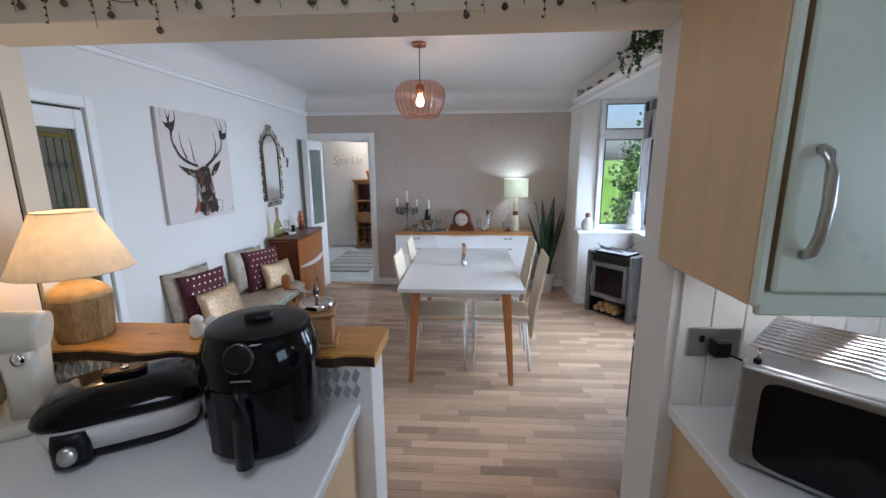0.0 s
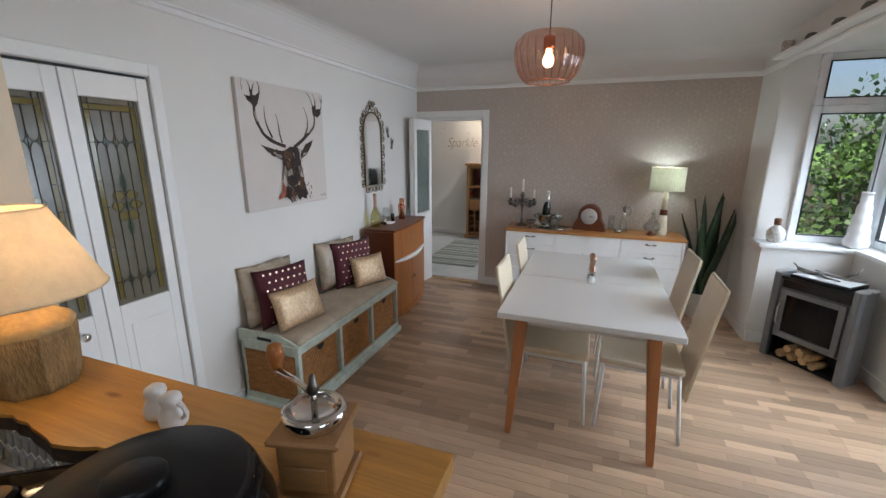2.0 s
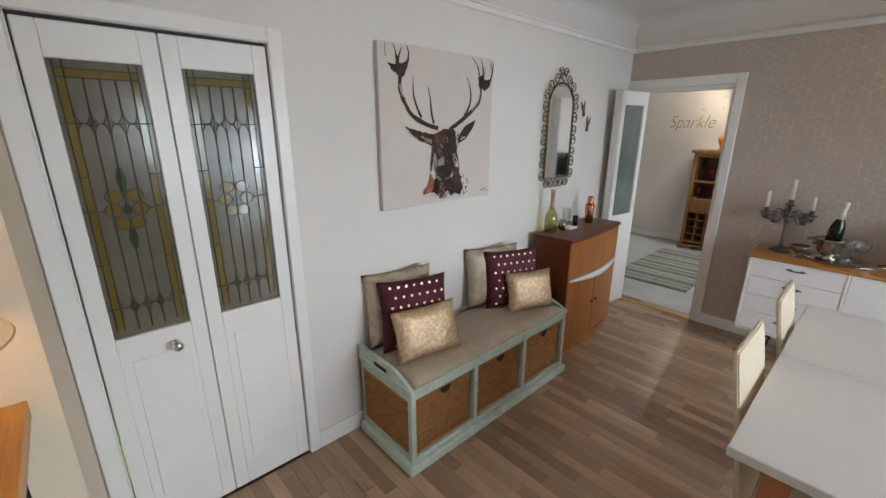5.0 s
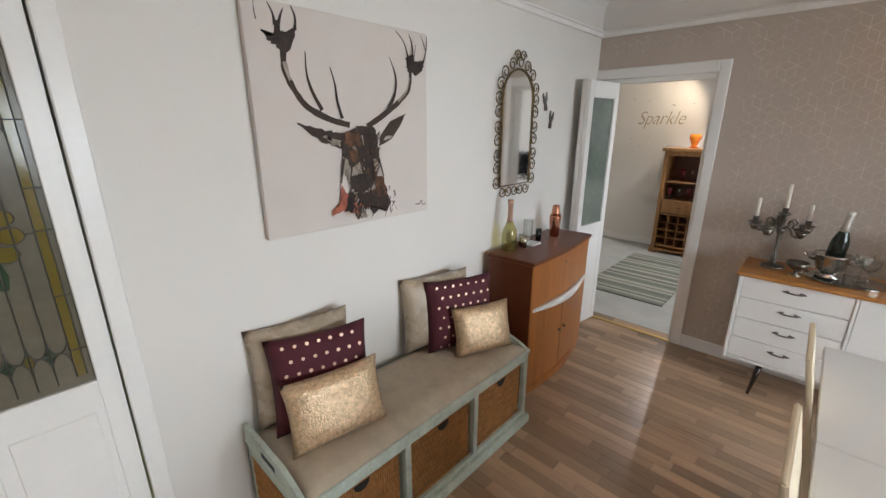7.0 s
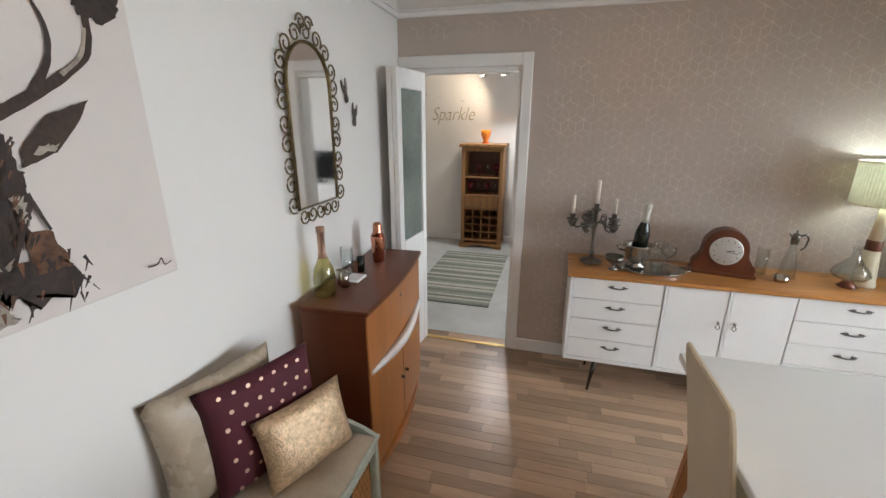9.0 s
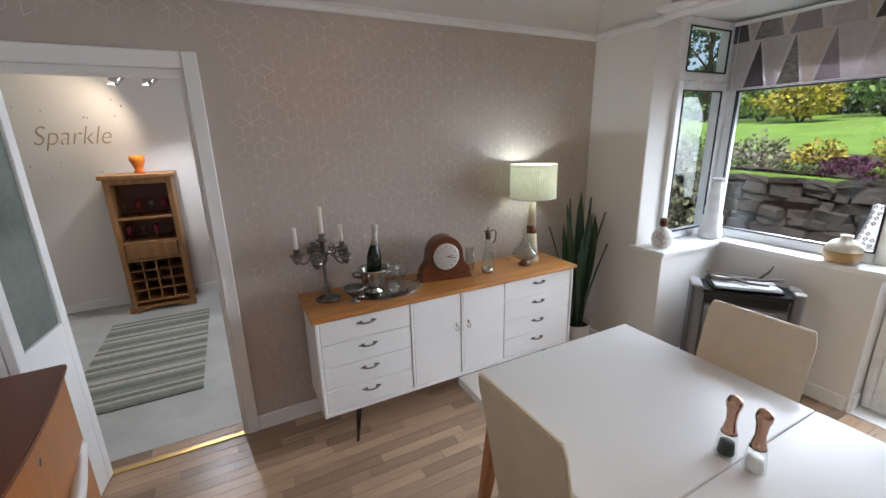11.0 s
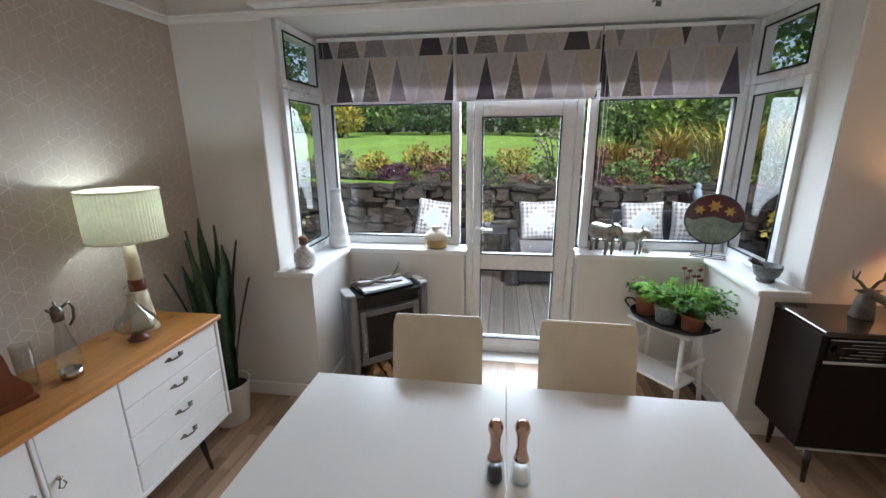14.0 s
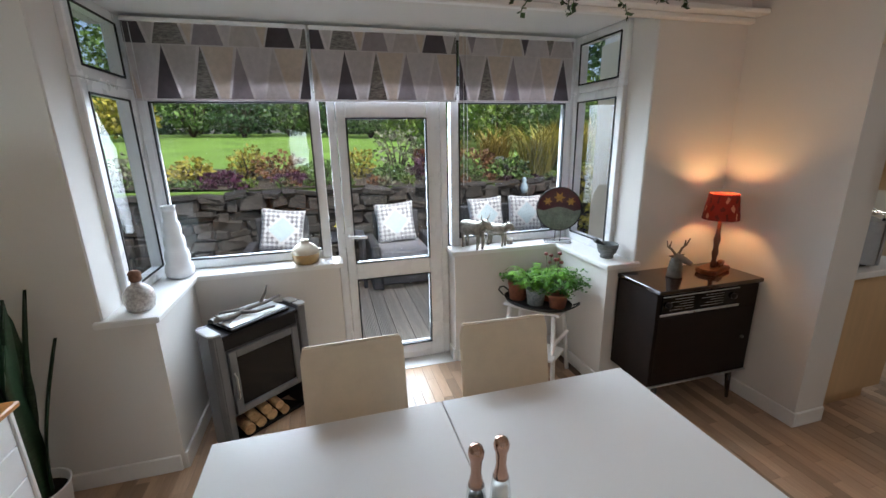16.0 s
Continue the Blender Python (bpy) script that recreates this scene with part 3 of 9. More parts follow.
FX = 2.285
fb, fs, fp = front_bar(FX, FX + 0.07), front_bar(FX - 0.004, FX + 0.02, 0), front_bar(FX + 0.03, FX + 0.034, 0)
window_unit("window_1", [(4.045, 5.06, 0.882, 1.975, 0.062, fb), (4.075, 5.06, 1.977, 2.36, 0.05, fb)], [(fp, fs, 4.107, 4.998, 0.944, 1.913), (fp, fs, 4.125, 5.01, 2.027, 2.31)], "white plastic bay window beside the garden door")
window_unit("window_2", [(2.20, 3.165, 0.882, 1.975, 0.062, fb), (2.20, 3.165, 1.977, 2.36, 0.05, fb)], [(fp, fs, 2.262, 3.103, 0.944, 1.913), (fp, fs, 2.25, 3.115, 2.027, 2.31)], "white plastic bay window above the plant stand")
window_unit("window_3", [(3.167, 4.073, 1.977, 2.36, 0.05, fb)], [(fp, fs, 3.217, 4.023, 2.027, 2.31)], "white plastic fanlight above the garden door")
for nm, y0, sgn, lab in (("window_4", 5.065, 1, "white plastic side window of the bay"), ("window_5", 2.125, -1, "white plastic side window of the bay")):
    lo, hi = (y0, y0 + 0.07) if sgn > 0 else (y0, y0 + 0.07)
    face = lo if sgn > 0 else hi
    sb = side_bar(lo, hi)
    ss = side_bar(face - 0.004, face + 0.004, 0)
    sp = side_bar((lo + hi) / 2 - 0.002, (lo + hi) / 2 + 0.002, 0)
    window_unit(nm, [(1.735, 2.283, 0.882, 1.975, 0.06, sb), (1.735, 2.283, 1.977, 2.36, 0.055, sb)], [(sp, ss, 1.795, 2.223, 0.942, 1.915), (sp, ss, 1.79, 2.228, 2.032, 2.305)], lab)
bm = bmesh.new()
for y in (5.062, 2.118):
    box(bm, FX - 0.002, FX + 0.09, y, y + 0.08, 0.882, 2.36, 0.01)
setting("bay_corner_posts", bm, UPVC, "white plastic corner posts of the bay", "window post")
# reveals
bm = bmesh.new()
box(bm, 1.519, 1.735, 5.095, 5.14, 0.882, 2.36, 0.004)
box(bm, 1.519, 1.735, 2.12, 2.165, 0.882, 2.36, 0.004)
setting("bay_reveal", bm, WALL, "white painted window reveal", "wall")

gd = thing("garden_door", "closed white plastic glazed garden door", "door", kind="structure")
bm = bmesh.new()
frame_rect(bm, 3.195, 4.00, 0.0, 1.975, 0.052, front_bar(FX - 0.005, FX + 0.075))
part("door_frame", bm, UPVC, gd)
bm = bmesh.new()
lf = front_bar(FX - 0.022, FX + 0.05)
lf(bm, 3.25, 3.345, 0.055, 1.92)
lf(bm, 3.885, 3.945, 0.055, 1.92)
lf(bm, 3.345, 3.885, 1.815, 1.92)
lf(bm, 3.345, 3.885, 0.70, 0.822)
lf(bm, 3.345, 3.885, 0.055, 0.13)
leaf = part("door_leaf", bm, UPVC, gd)
for v0, v1 in ((0.822, 1.815), (0.13, 0.70)):
    bm = bmesh.new()
    fp(bm, 3.345, 3.885, v0, v1)
    g = part("pane", bm, PANE, gd)
    g.visible_shadow = False
    bm = bmesh.new()
    frame_rect(bm, 3.343, 3.887, v0 - 0.002, v1 + 0.002, 0.010, front_bar(FX - 0.026, FX + 0.01, 0))
    part("seal", bm, SEALGAP, gd, "black rubber glazing seal")
bm = box(bmesh.new(), FX - 0.030, FX - 0.020, 3.902, 3.930, 0.90, 1.10, 0.004)
tube(bm, [(FX - 0.03, 3.916, 1.03), (FX - 0.075, 3.916, 1.03), (FX - 0.08, 3.90, 1.03), (FX - 0.08, 3.80, 1.025)], 0.010)
part("door_handle", bm, UPVC, gd, "white lever handle")
bm = bmesh.new()
for z in (0.25, 1.0, 1.75):
    box(bm, FX - 0.03, FX - 0.01, 3.945, 3.965, z - 0.05, z + 0.05, 0.004)
part("hinges", bm, UPVC, gd)
def side_window(name, x, y0, y1, z0, z1, label):
    wb, wp, ws = front_bar(x, x + 0.06), front_bar(x + 0.03, x + 0.034, 0), front_bar(x - 0.003, x + 0.004, 0)
    mid = (y0 + y1) / 2
    window_unit(name, [(y0, mid, z0, z1, 0.055, wb), (mid + 0.001, y1, z0, z1, 0.055, wb)], [(wp, ws, y0 + 0.055, mid - 0.055, z0 + 0.055, z1 - 0.055), (wp, ws, mid + 0.056, y1 - 0.055, z0 + 0.055, z1 - 0.055)], label)


# unseen window, added only as a source for the kitchen fill lamp
side_window("window_6", 3.125, -1.1, 0.2, 1.05, 2.0, "added white plastic window behind the kitchen fill lamp")
# made-up east window, placed behind the next room's fill lamp
side_window("window_7", 1.425, 6.4, 7.4, 1.05, 2.05, "added white plastic window behind the next room's fill lamp")
setting("door_threshold", B(2.13, 2.42, 3.19, 4.005, -0.02, 0.002), GLOSS, "pale door threshold", "threshold")

# ---- blinds ----
BLINDS = {"grey": (0.68, 0.64, 0.65), "mauve": (0.40, 0.36, 0.39), "dark": (0.13, 0.115, 0.13), "sand": (0.71, 0.62, 0.54), "taupe": (0.62, 0.58, 0.575)}
BLMAT = {k: shade_mat("blind_cloth_" + k, v, 0.45) for k, v in BLINDS.items()}
TWEED = mat("blind_cloth_tweed", (0.34, 0.32, 0.30), 0.9, dark=(0.05, 0.05, 0.05), scale=60, bump=0.05, fine=300, stretch=(1, 0.5, 2))
BLGRID = shade_mat("blind_pale_line", (0.72, 0.68, 0.68), 0.45)


def blind(y0, y1, seed):
    rnd = random.Random(seed)
    bl = thing("roman_blind", "raised fabric blind with grey and sand triangles", "blind", group="bay blinds")
    z0, z1, x = 1.925, 2.318, 2.205
    part("backing", B(x, x + 0.012, y0, y1, z0, z1, 0.003), BLGRID, bl, "pale backing cloth")
    part("headrail", B(x - 0.008, x + 0.045, y0 - 0.004, y1 + 0.004, z1 + 0.001, 2.342, 0.004), UPVC, bl)
    part("bottom_bar", B(x - 0.004, x + 0.014, y0, y1, z0 - 0.012, z0 - 0.0005, 0.004), BLGRID, bl)

    def tri(pts, m):
        # clip to the blind's edges
        poly = list(pts)
        for ax, lim, s in ((0, y0, 1), (0, y1, -1), (1, z0, 1), (1, z1, -1)):
            out = []
            for i, p in enumerate(poly):
                q = poly[(i + 1) % len(poly)]
                ip, iq = s * (p[ax] - lim) >= 0, s * (q[ax] - lim) >= 0
                if ip:
                    out.append(p)
                if ip != iq:
                    k = (lim - p[ax]) / (q[ax] - p[ax])
                    out.append((p[0] + k * (q[0] - p[0]), p[1] + k * (q[1] - p[1])))
            poly = out
            if len(poly) < 3:
                return
        b2 = bmesh.new()
        f = b2.faces.new([b2.verts.new((x - 0.0012, *p)) for p in poly])
        bmesh.ops.recalc_face_normals(b2, faces=b2.faces)
        part("printed_triangle", b2, m, bl)
    seq = ["grey", "dark", "taupe", "tweed", "sand", "mauve", "grey", "taupe", "sand", "dark", "grey", "tweed", "taupe", "mauve", "sand"]
    w, gap = 0.175, 0.009
    k = rnd.randrange(5)
    for zb, zt in ((2.212, 2.52), (1.83, 2.205)):
        u = y1 + 0.12 - rnd.random() * 0.1
        up = True
        while u > y0 - 0.2:
            key = seq[k % len(seq)]
            k += 1
            m = TWEED if key == "tweed" else BLMAT[key]
            lo = [(u, zb), (u - w + gap, zb), (u - w / 2, zt)] if up else [(u, zt), (u - w + gap, zt), (u - w / 2, zb)]
            tri(lo, m)
            u -= w / 2 + gap
            up = not up
    return bl


blind(4.085, 5.03, 3)
blind(3.145, 4.062, 8)
blind(2.27, 3.122, 5)
for y, zb in ((5.02, 1.25), (4.99, 1.2), (3.10, 1.35), (3.075, 1.38)):
    single("blind_cord", T([(2.19, y, 2.31), (2.19, y - 0.004, 1.7), (2.19, y, zb)], 0.0018, seg=5), UPVC, "thin white hanging blind cord by the window", "cord", group="blind cords")

# ---- dining table and chairs ----
tab = thing("dining_table", "white rectangular dining table with splayed oak legs", "table")
bm = bmesh.new()
box(bm, -0.29, 0.642, 2.945, 3.70, 0.727, 0.76, 0.003)
box(bm, -0.29, 0.642, 3.7025, 4.45, 0.727, 0.76, 0.003)
part("tabletop", bm, TABLEW, tab)
bm = bmesh.new()
box(bm, -0.18, 0.53, 3.06, 3.08, 0.66, 0.727)
box(bm, -0.18, 0.53, 4.31, 4.33, 0.66, 0.727)
box(bm, -0.18, -0.16, 3.08, 4.31, 0.66, 0.727)
box(bm, 0.51, 0.53, 3.08, 4.31, 0.66, 0.727)
part("apron", bm, TABLEW, tab)
for sx, sy in ((0, 0), (1, 0), (0, 1), (1, 1)):
    top = Vector((-0.165 if not sx else 0.515, 3.065 if not sy else 4.33, 0.727))
    bot = Vector((-0.205 if not sx else 0.560, 2.965 if not sy else 4.43, 0.0))
    bm = bmesh.new()
    t = bmesh.new()
    bmesh.ops.create_cube(t, size=1)
    for v in t.verts:
        hi = v.co.z > 0
        c0, s = (top, 0.068) if hi else (bot, 0.036)
        v.co = Vector((c0.x + v.co.x * s * (1.05 if hi else 1), c0.y + v.co.y * s, c0.z))
    bmesh.ops.bevel(t, geom=list(t.edges), offset=0.006, segments=2, affect="EDGES")
    merge(bm, t)
    part("leg", bm, LEGWOOD, tab, "tapered orange oak leg")


def chair(m):
    """Faces +x in its own space; the seat's middle is the origin on the floor."""
    ch = thing("dining_chair", "cream faux leather dining chair with thin white legs", "chair", m, group="chairs round the table")
    bm = box(bmesh.new(), -0.215, 0.225, -0.195, 0.195, 0.425, 0.465, 0.014, 3)
    part("seat", bm, LEATHER, ch, smooth=False)
    bm = bmesh.new()
    n = 14
    prof = []
    for i in range(n + 1):
        z = 0.27 + i * (0.944 - 0.27) / n
        s = (z - 0.27) / 0.674
        prof.append((-0.228 - 0.03 * math.sin(s * 2.2) - 0.085 * s * s, z))
    th = 0.017
    ring = []
    for i, (x, z) in enumerate(prof):
        wv = 0.178 + 0.014 * min(1, (i / n) * 3)
        if i == n:
            wv -= 0.012
        ring.append([bm.verts.new(p) for p in ((x, -wv, z), (x, wv, z), (x - th, wv, z), (x - th, -wv, z))])
    for p, q in zip(ring, ring[1:]):
        for k in range(4):
            bm.faces.new((p[k], p[(k + 1) % 4], q[(k + 1) % 4], q[k]))
    bm.faces.new(ring[0])
    bm.faces.new(ring[-1])
    bmesh.ops.recalc_face_normals(bm, faces=bm.faces)
    bmesh.ops.bevel(bm, geom=[e for e in bm.edges if len(e.link_faces) == 2 and e.calc_face_angle() > 1.2], offset=0.005, segments=2, affect="EDGES")
    part("backrest", bm, LEATHER, ch, smooth=False)
    for sy in (-1, 1):
        part("leg", T([(0.20, sy * 0.18, 0.43), (0.225, sy * 0.185, 0.0)], 0.0105), CHAIRMETAL, ch)
        part("leg", T([(-0.19, sy * 0.18, 0.43), (-0.232, sy * 0.185, 0.0)], 0.0105), CHAIRMETAL, ch)
    bm = bmesh.new()
    for y in (-0.18, 0.18):
        box(bm, -0.2, 0.2, y - 0.009, y + 0.009, 0.408, 0.425)
    box(bm, 0.18, 0.2, -0.171, 0.171, 0.408, 0.425)
    box(bm, -0.2, -0.18, -0.171, 0.171, 0.408, 0.425)
    part("seat_frame", bm, CHAIRMETAL, ch)
    return ch


c0 = chair(pose(-0.01, 3.37, 0))
copy_thing(c0, pose(-0.005, 4.02, 0, 0, 0, 1))
copy_thing(c0, pose(0.505, 3.385, 0, 0, 0, 178))
copy_thing(c0, pose(0.50, 3.985, 0, 0, 0, 181))

# ---- bench with baskets ----
WICKER = mat("woven_wicker", (0.46, 0.22, 0.075), 0.6, var=0.16, scale=18, bump=0.06, fine=160, stretch=(1, 1, 3))
bench = thing("storage_bench", "distressed mint green storage bench with wicker baskets", "bench")
x0, x1, y0, y1 = -1.885, -1.43, 2.655, 3.995
bm = bmesh.new()
box(bm, x0 - 0.0, x1 + 0.022, y0 - 0.022, y1 + 0.022, 0.0, 0.055, 0.008)
part("plinth", bm, MINT, bench)
bm = bmesh.new()
for y in (y0, y0 + 0.4366, y0 + 0.8733, y1 - 0.03):
    box(bm, x1 - 0.03, x1, y, y + 0.03, 0.055, 0.455, 0.003)
for y in (y0, y1 - 0.03):
    box(bm, x0, x0 + 0.03, y, y + 0.03, 0.055, 0.455, 0.003)
box(bm, x1 - 0.028, x1 - 0.002, y0 + 0.03, y1 - 0.03, 0.415, 0.4545)
box(bm, x1 - 0.028, x1 - 0.002, y0 + 0.03, y1 - 0.03, 0.056, 0.085)
part("frame", bm, MINT, bench)
bm = bmesh.new()
box(bm, x0, x0 + 0.016, y0, y1, 0.06, 0.455)
box(bm, x0 + 0.02, x1 - 0.03, y0 + 0.436, y0 + 0.45, 0.056, 0.45)
box(bm, x0 + 0.02, x1 - 0.03, y0 + 0.873, y0 + 0.887, 0.056, 0.45)
part("divider", bm, MINT, bench)
part("top_board", B(x0, x1 + 0.008, y0 - 0.006, y1 + 0.006, 0.456, 0.474, 0.004), MINT, bench)
for y, s in ((y0, -1), (y1, 1)):
    bm = bmesh.new()
    lo, hi = (y, y + 0.018) if s < 0 else (y - 0.018, y)
    prism(bm, [(x0, 0.474), (x0, 0.53), (x0 + 0.30, 0.53), (x0 + 0.40, 0.50), (x1, 0.474)], 0, 0.018, m=Matrix(((1, 0, 0, 0), (0, 0, 1, lo), (0, 1, 0, 0), (0, 0, 0, 1))))
    end = part("end_panel", bm, MINT, bench)
    for za, zb in ((0.405, 0.4555), (0.055, 0.10)):
        part("end_rail", B(x0 + 0.03, x1 - 0.03, lo + 0.002, hi - 0.002, za, zb), MINT, bench)
    yy = y - 0.001 if s < 0 else y + 0.001
    part("grip_hole", B(x0 + 0.15, x0 + 0.26, min(yy, yy + s * 0.001), max(yy, yy + s * 0.001), 0.478, 0.50, 0.0), SEALGAP, end, "dark oval grip hole")


def wicker_panel(w, h):
    """Upright woven canes in a plane: y across, z up."""
    bm = bmesh.new()
    n = int(w / 0.0105)
    for i in range(n):
        y = (i + 0.5) * w / n
        tube(bm, [(0.0015 * (1 if k % 2 == i % 2 else -1), y, k * h / 10) for k in range(11)], 0.0052, seg=5)
    return bm


for i in range(3):
    ya = y0 + 0.034 + i * 0.4366
    bk = part("basket", box(bmesh.new(), x0 + 0.03, x1 - 0.032, ya + 0.012, ya + 0.382, 0.09, 0.405, 0.008), WICKER, bench, "woven wicker basket drawer")
    bm = wicker_panel(0.375, 0.305)
    bm.transform(pose(x1 - 0.024, ya + 0.008, 0.095))
    part("weave", bm, WICKER, bk)
    part("rim", T([(x1 - 0.02, ya + 0.006, 0.40), (x1 - 0.02, ya + 0.39, 0.40)], 0.008), WICKER, bk)
    part("rim", T([(x1 - 0.02, ya + 0.006, 0.094), (x1 - 0.02, ya + 0.39, 0.094)], 0.007), WICKER, bk)
    bm = bmesh.new()
    vs = [(x1 - 0.0125, ya + 0.197 + 0.036 * math.cos(a), 0.395 + 0.040 * math.sin(a)) for a in [math.pi + k * math.pi / 10 for k in range(11)]]
    bm.faces.new([bm.verts.new(p) for p in vs])
    part("finger_hole", bm, SEALGAP, bk, "dark rounded finger hole")
bm = wicker_panel(0.385, 0.30)
bm.transform(pose(x0 + 0.035, y0 + 0.006, 0.102, 0, 0, -90))
part("end_weave", bm, WICKER, bench, "woven wicker end panel")

pad = bmesh.new()
NX, NY = 10, 30
grid = {}
for side in (0, 1):
    for i in range(NX + 1):
        for j in range(NY + 1):
            u, v = i / NX, j / NY
            x, y = x0 + 0.02 + u * (x1 - x0 - 0.022), y0 + 0.024 + v * (y1 - y0 - 0.048)
            e = min(u, 1 - u, v * 3, (1 - v) * 3)
            puff = min(1, e * 7) ** 0.5
            z = 0.4755 if side == 0 else 0.482 + 0.026 * puff + 0.004 * math.sin(v * 40 + 3 * math.sin(u * 7)) * (u > 0.5) * puff + 0.003 * noise.noise(Vector((u * 5, v * 14, 3)))
            grid[side, i, j] = pad.verts.new((x, y, z))
for i in range(NX):
    for j in range(NY):
        for side in (0, 1):
            f = pad.faces.new([grid[side, i, j], grid[side, i + 1, j], grid[side, i + 1, j + 1], grid[side, i, j + 1]])
            f.smooth = True
for i in range(NX):
    for j in (0, NY):
        pad.faces.new([grid[0, i, j], grid[0, i + 1, j], grid[1, i + 1, j], grid[1, i, j]])
for j in range(NY):
    for i in (0, NX):
        pad.faces.new([grid[0, i, j], grid[0, i, j + 1], grid[1, i, j + 1], grid[1, i, j]])
single("bench_pad", pad, LINEN, "beige linen seat pad on the storage bench", "cushion")


def cushion_mesh(w, h, t, seed=0, n=16):
    """A filled pillow standing in the xz plane, its lower edge on z = 0."""
    bm = bmesh.new()
    g = {}
    for s in (-1, 1):
        for i in range(n + 1):
            for j in range(n + 1):
                u, v = 2 * i / n - 1, 2 * j / n - 1
                pin = 1 - 0.07 * (1 - v * v) * abs(u) ** 3
                pin2 = 1 - 0.07 * (1 - u * u) * abs(v) ** 3
                d = ((1 - u ** 4) * (1 - v ** 4)) ** 0.55
                wr = 0.10 * noise.noise(Vector((u * 2.2 + seed, v * 2.2, s))) * d
                edge = abs(u) > 0.999 or abs(v) > 0.999
                if edge and s > 0:
                    g[s, i, j] = g[-1, i, j]
                    continue
                g[s, i, j] = bm.verts.new((u * w / 2 * pin, s * t / 2 * (d + wr), h / 2 + v * h / 2 * pin2))
    for s in (-1, 1):
        for i in range(n):
            for j in range(n):
                f = bm.faces.new([g[s, i, j], g[s, i + 1, j], g[s, i + 1, j + 1], g[s, i, j + 1]])
                f.smooth = True
    bmesh.ops.recalc_face_normals(bm, faces=bm.faces)
    return bm


SATIN = mat("champagne_satin", (0.43, 0.35, 0.26), 0.27, var=0.08, scale=10, bump=0.04, fine=250)
MAROON = mat("maroon_velvet", (0.075, 0.008, 0.017), 0.8, var=0.10, scale=14, bump=0.03, fine=300)
FOIL = mat("rose_gold_foil", (0.66, 0.43, 0.32), 0.38, metal=0.9)
GOLD = mat("gold_sequin_cloth", (0.70, 0.50, 0.31), 0.34, metal=0.45, var=0.16, scale=55, bump=0.10, bscale=130)


def dots(w, h, t, seed):
    """Foil dots just proud of a cushion's front."""
    bm = bmesh.new()
    rnd = random.Random(seed)
    n = 7
    for i in range(n):
        for j in range(n):
            u, v = -0.8 + 1.6 * (i + 0.5 * (j % 2)) / n + 0.1, -0.82 + 1.64 * j / (n - 1)
            if abs(u) > 0.86:
                continue
            for s in (-1, 1):
                d = ((1 - u ** 4) * (1 - v ** 4)) ** 0.55
                d = d + 0.10 * noise.noise(Vector((u * 2.2 + seed, v * 2.2, s))) * d
                r = 0.0065 + 0.0015 * rnd.random()
                c = Vector((u * w / 2 * 0.985, s * (t / 2 * d + 0.0016), h / 2 + v * h / 2 * 0.985))
                bm.faces.new([bm.verts.new(c + Vector((r * math.cos(k * math.tau / 7), 0, r * math.sin(k * math.tau / 7)))) for k in range(7)])
    return bm


def pillow(name, w, h, t, m, material, label, seed, dotted=False):
    if not dotted:
        return single(name, cushion_mesh(w, h, t, seed), material, label, "cushion", group="bench cushions", m=m)
    p = thing(name, label, "cushion", m, group="bench cushions")
    part("cover", cushion_mesh(w, h, t, seed), material, p)
    part("foil_dots", dots(w, h, t, seed), FOIL, p, "shiny rose gold dots")["kind"] = "stuff"
    return p


def leaning(x, y, z, yaw, lean):
    return pose(x, y, z, 0, 0, yaw) @ pose(0, 0, 0, lean, 0, 0)


ZP = 0.503
pillow("cushion", 0.42, 0.41, 0.11, leaning(-1.80, 2.90, ZP, 80, -10), SATIN, "champagne satin square cushion leaning on the wall", 1)
pillow("cushion", 0.40, 0.385, 0.10, leaning(-1.695, 2.915, ZP, 74, -12), MAROON, "maroon velvet cushion with rose gold dots", 2, True)
pillow("cushion", 0.385, 0.27, 0.10, leaning(-1.575, 2.905, ZP, 80, -18), GOLD, "small gold sequinned oblong cushion", 3)
pillow("cushion", 0.42, 0.40, 0.11, leaning(-1.79, 3.66, ZP, 75, -8), SATIN, "champagne satin square cushion leaning on the wall", 4)
pillow("cushion", 0.40, 0.385, 0.10, leaning(-1.685, 3.73, ZP, 68, -10), MAROON, "maroon velvet cushion with rose gold dots", 5, True)
pillow("cushion", 0.34, 0.26, 0.10, leaning(-1.56, 3.77, ZP, 68, -16), GOLD, "small gold sequinned oblong cushion", 6)
# ---- sideboard ----
sbd = thing("sideboard", "white painted sideboard with a waxed pine top", "sideboard")
part("top", B(-0.715, 1.035, 5.155, 5.572, 0.778, 0.802, 0.006), PINE, sbd, "knotty waxed pine top")
bm = bmesh.new()
box(bm, -0.69, 1.01, 5.19, 5.53, 0.235, 0.775)
part("carcass", bm, GLOSS, sbd)
for x in (-0.70, 0.998):
    part("side_panel", B(x, x + 0.02, 5.172, 5.53, 0.222, 0.777, 0.004), GLOSS, sbd)
part("bottom_rail", B(-0.68, 0.998, 5.176, 5.20, 0.222, 0.245, 0.003), GLOSS, sbd)
for x in (-0.185, 0.137):
    part("divider", B(x, x + 0.014, 5.172, 5.19, 0.245, 0.777, 0.003), GLOSS, sbd)


